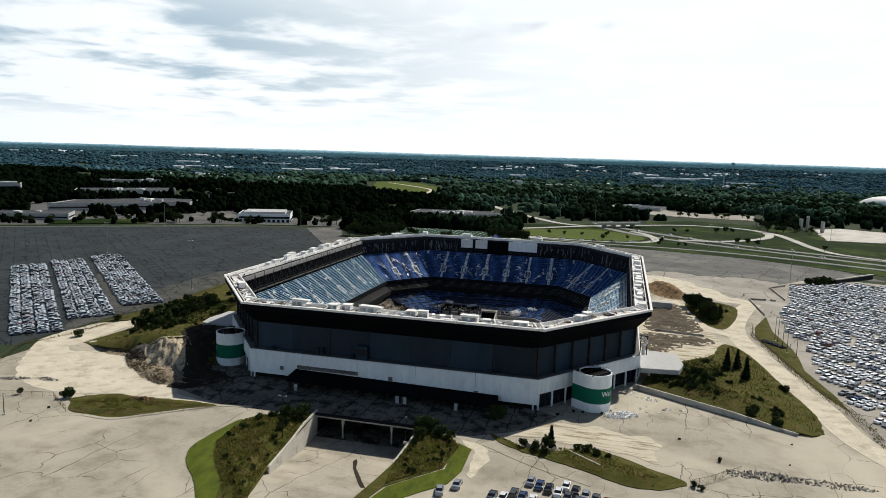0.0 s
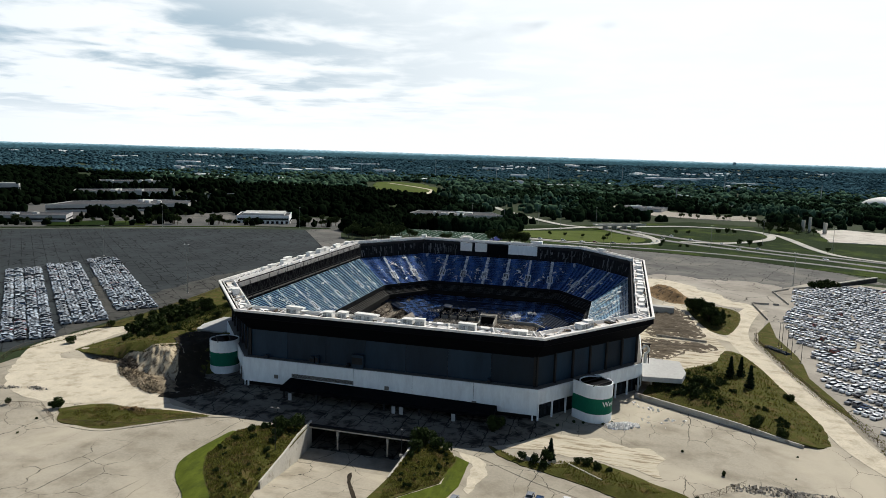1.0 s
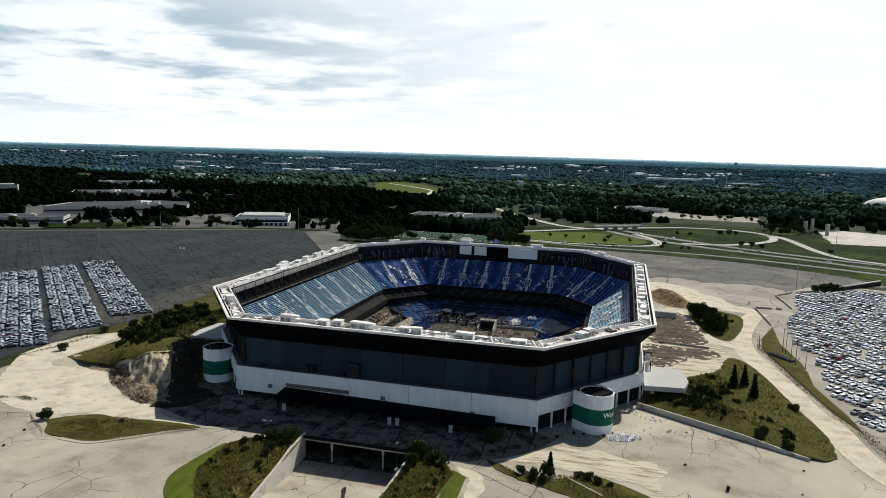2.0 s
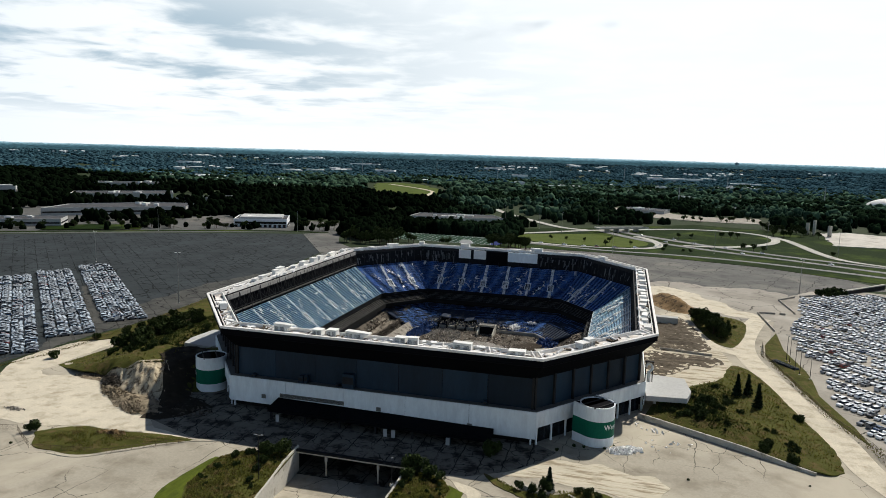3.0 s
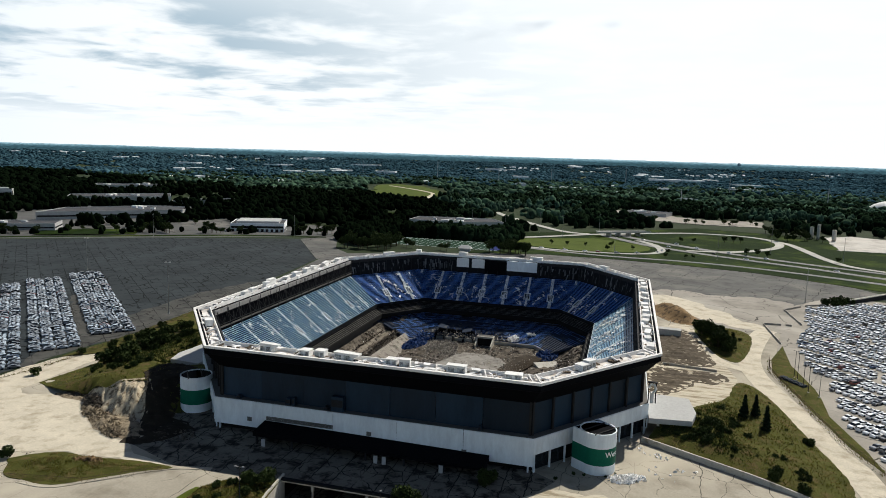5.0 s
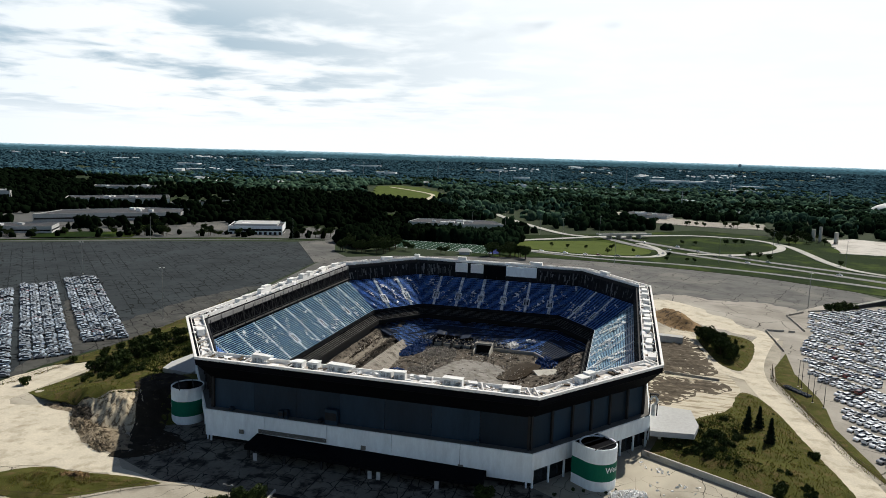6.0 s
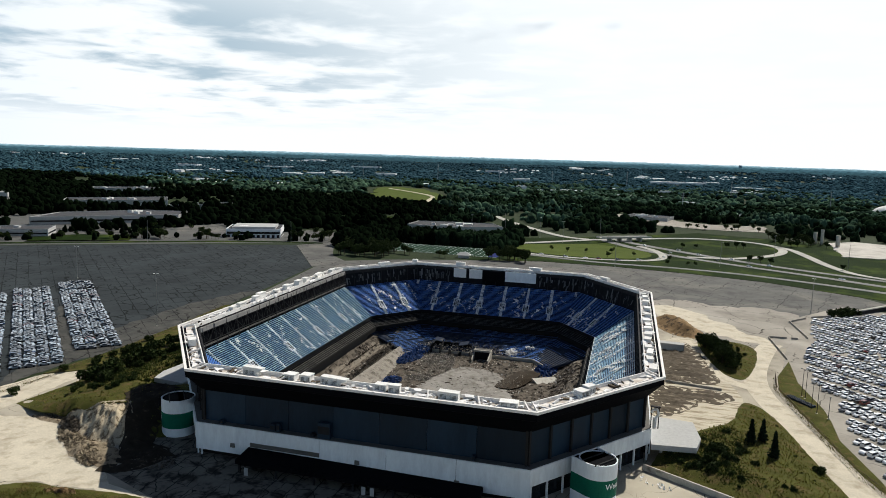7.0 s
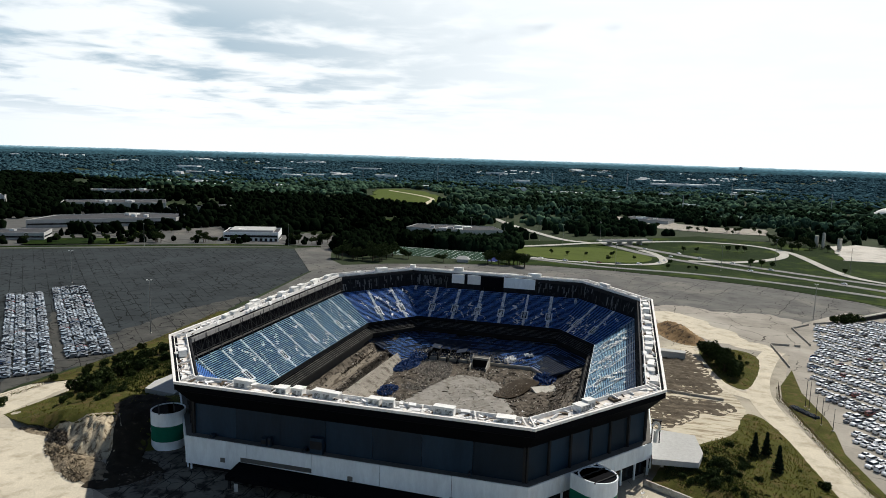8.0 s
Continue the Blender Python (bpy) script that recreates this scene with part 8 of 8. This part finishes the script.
heap_of("rubble_pile", "long low pile of broken rubble", 106, -128.5, .05, 10, 2.6, .8, 260, .42, M_RUBBLE, 3, 4)
heap_of("rubble_pile", "low pile of broken rubble", 121, -128.3, .05, 10, 2.0, .5, 200, .36, M_RUBBLE, 4)
heap_of("rubble_pile", "low pile of broken rubble in the yard", -115.8, -130, .05, 5, 1.3, .8, 110, .4, M_RUBBLE, 5, 15)
heap_of("rubble_pile", "low pile of broken rubble in the yard", -106, -127.5, .05, 4, 1.2, .8, 80, .4, M_RUBBLE, 6)
heap_of("seat_scrap", "heap of torn blue seats on the arena floor", -31, 46, FIELD + .8, 5, 12, 2.2, 560, .65, M_SCRAPBLUE, 7, -8)
heap_of("seat_scrap", "heap of torn blue seats on the arena floor", -31, 60, FIELD + 1.2, 6, 9, 2.2, 420, .65, M_SCRAPBLUE, 8)
heap_of("seat_scrap", "heap of torn blue seats on the arena floor", -28, 9, FIELD + .8, 4, 7, 1.6, 240, .65, M_SCRAPBLUE, 17)
heap_of("seat_scrap", "heap of torn blue seats on the arena floor", 35, 50, FIELD + .6, 5, 12, 2.2, 380, .65, M_SCRAPBLUE, 9)
heap_of("rubble_pile", "rubble heap on the arena floor", -19, 38, FIELD + .3, 11, 24, 1.8, 2600, .36, M_RUBBLE, 10)
heap_of("rubble_pile", "rubble heap on the arena floor", 44, 34, FIELD, 7, 14, 3.0, 420, .7, M_RUBBLE, 11)
heap_of("debris_pile", "torn white membrane on the lower seats", 24, 70, -8.0, 2.4, 1.6, .7, 40, .7, M_WHITE_DEBRIS, 13)
heap_of("debris_pile", "torn white membrane on the lower seats", 4, 78, -6.4, 3.4, 1.2, .6, 40, .6, M_WHITE_DEBRIS, 14)
heap_of("debris_pile", "torn white membrane on the lower seats", 15.5, 65.2, -10.5, 2.4, 3.4, 1.2, 70, .9, M_WHITE_DEBRIS, 12)



def floor_debris():
    """Lumps, slabs and scraps strewn over the dug-up bowl, too many to count."""
    rnd = random.Random(909)
    stock = [chunk(rnd, 1.0) for _ in range(10)]
    rim = [tuple(p) for p in ring(27.0)]
    for name, label, material, n, size, flat_ in (("earth_clods", "brown earth clods on the spoil banks", M_DIRT, 2600, .62, .8), ("concrete_lumps", "broken concrete lumps strewn over the dirt floor", M_RUBBLE, 1300, .42, .5), ("white_scraps", "small white scraps strewn over the dirt floor", M_WHITE_DEBRIS, 420, .36, .25), ("dark_scrap", "dark twisted scrap on the dirt floor", M_STEEL, 420, .6, .3)):
        h = Heap()
        made = 0
        while made < n:
            x, y = rnd.uniform(-55, 55), rnd.uniform(-45, 76)
            if not inside(x, y, rim):
                continue
            e = edge_distance(x, y, rim)
            if (material is M_DIRT and e > 20 and rnd.random() < .8) or e < 1 or noise.noise((x * .07, y * .07, 41)) < -.1 + rnd.uniform(-.2, .1):
                continue
            if -43 < x < -31 and -13 < y < 61:
                continue
            z = bowl_floor(x, y, e)
            if y > 58 and abs(x) < 32:
                continue
            v, f = stock[rnd.randrange(10)]
            s = size * rnd.uniform(.3, 1.2) ** 1.3
            m = Matrix.Translation((x, y, z + s * .15)) @ Euler((rnd.uniform(-.4, .4), rnd.uniform(-.4, .4), rnd.uniform(0, 6.28))).to_matrix().to_4x4() @ Matrix.Diagonal((s * rnd.uniform(.7, 1.8), s, s * flat_, 1))
            h.add([m @ p for p in v], f)
            made += 1
        tagged(h.done(name, material), label, "debris", kind="stuff")


floor_debris()


# ---- weeds on the banks and mounds ----
def weeds(name, poly, height, n, size, seed, label, material=M_WEED):
    """Tall dry weeds, blade sprays too many to count."""
    rnd = random.Random(seed)
    xs, ys = [p[0] for p in poly], [p[1] for p in poly]
    v, f, made = [], [], 0
    while made < n:
        x, y = rnd.uniform(min(xs), max(xs)), rnd.uniform(min(ys), max(ys))
        made += 1
        if not inside(x, y, poly) or noise.noise((x * .22, y * .22, seed)) < rnd.uniform(-.7, .1):
            continue
        z, s = height(x, y, edge_distance(x, y, poly)), size * rnd.uniform(.5, 1.5)
        for _ in range(3):
            a, lean = rnd.uniform(0, 6.283), rnd.uniform(.1, .6) * s
            c, t = math.cos(a), math.sin(a)
            q = len(v)
            v += [(x - t * s * .4, y + c * s * .4, z - .1), (x + t * s * .4, y - c * s * .4, z - .1), (x + c * lean + t * s * .15, y + t * lean - c * s * .15, z + s)]
            f.append((q, q + 1, q + 2))
    tagged(solid(name, v, f, material), label, "weeds", kind="stuff")


weeds("weeds", EAST_HILL, lambda x, y, e: hill_e(x, y, e), 12000, .34, 1, "tall dry weeds on the grass mound")
weeds("weeds", [(84, -61), (93, -48), (104, -36), (110, -48), (104, -66), (110, -82), (98, -81), (81, -70)], lambda x, y, e: hill_e(x, y, e), 9000, .42, 11, "dense dark green weeds on the grass mound", M_WEED_DARK)
weeds("weeds", [(-122, -62), (-120, -15), (-106, 6), (-90, 8), (-92, -40), (-90, -66), (-100, -78)], lambda x, y, e: hill_w(x, y), 9000, .5, 12, "dense dark green weeds on the grass mound", M_WEED_DARK)
weeds("weeds", [p for p in HILL_W if p[1] > -94] + [(-67, -99), (-80, -91.5), (-89.5, -96.5), (-100, -94.5), (-112, -95.5)], lambda x, y, e: hill_w(x, y), 6000, .32, 2, "tall weeds on the grass mound")
weeds("weeds", [(-24.2, -161), (-29, -152.5), (-29.8, -144), (-29.8, -137), (-26.5, -132.5), (-13.4, -128.2), (-9.8, -162), (-6, -178), (-7, -185), (-16, -171)], lambda x, y, e: .2 + 1.2 * S(0, 7, e), 17000, .42, 3, "tall weeds on the overgrown bank")
weeds("weeds", [(18.8, -128.2), (28, -130.4), (31.4, -135.7), (30.2, -149), (20, -161), (18.6, -150)], lambda x, y, e: .2 + 1.0 * S(0, 6, e), 8000, .42, 4, "tall weeds on the overgrown bank")
weeds("weeds", [(-84, -141), (-78, -133), (-56, -131), (-45, -131), (-51, -134.5), (-60, -142.5), (-65, -146.8), (-79, -146)], lambda x, y, e: .2 + .5 * S(0, 4, e), 8000, .26, 5, "weeds on the grass island")
weeds("weeds", [(40, -125.5), (48, -131), (63.7, -126), (80, -134.4), (86.5, -138.2), (82, -142.8), (74, -144), (61.7, -138.2), (45, -131.6)], lambda x, y, e: .2 + .7 * S(0, 4, e), 9000, .28, 6, "weeds on the grass island")
weeds("weeds", [(118, 29), (126.5, 58), (128.5, 79), (121.6, 87), (106, 84), (105.6, 62.6), (110.5, 34)], lambda x, y, e: .15 + 1.4 * S(0, 7, e), 2000, .5, 7, "weeds on the grass island")
for k, line in enumerate(([(141.5, -101), (140.2, -75), (135, -56), (131.8, -27), (127.5, 17), (130.5, 36)], [(-144.2, -100), (-139, -80.7), (-137.8, -66.7), (-137, -47), (-137.5, -22.6), (-138, 19)])):
    side = 3.2 if k == 0 else -2.2
    poly = [(x - .8, y) for x, y in line] + [(x + side, y) for x, y in reversed(line)]
    weeds("fence_weeds", poly, lambda x, y, e: 0.05, 4500, .34, 30 + k, "dark weeds grown into the fence")

heap_of("spoil_clods", "clods and broken turf on the spoil ridge", -43.7, 34, FIELD + 3.6, 1.9, 44, 1.3, 1500, .42, M_DIRT, 41, 0, "soil")
heap_of("spoil_clods", "clods and broken soil by the east bank", 50, 20, FIELD + 4.0, 4.5, 26, 2.0, 500, .55, M_DIRT, 42, 0, "soil")
heap_of("spoil_clods", "dark clods fallen from the scarp", -51.6, 30, FIELD + 4.2, 1.6, 40, 1.4, 700, .5, M_TOPSOIL, 46, 0, "soil")
heap_of("seat_scrap", "torn seats strewn over the lower deck", 0, 72, -8.2, 30, 8, .5, 420, .5, M_SCRAPBLUE, 43)
heap_of("debris_pile", "torn white roof sheet draped over the lower deck", 15.5, 67, -9.9, 3.0, 4.0, .9, 60, 1.3, M_WHITE_DEBRIS, 48, 15)
heap_of("rubble_pile", "dusty rubble strewn over the lower deck", -6, 66, -9.4, 32, 9, .6, 520, .45, M_RUBBLE, 44)

heap_of("floor_debris", "rubble and scrap strewn over the dirt floor", -6, 30, FIELD + .25, 36, 40, .2, 1500, .3, M_RUBBLE, 45, 0)
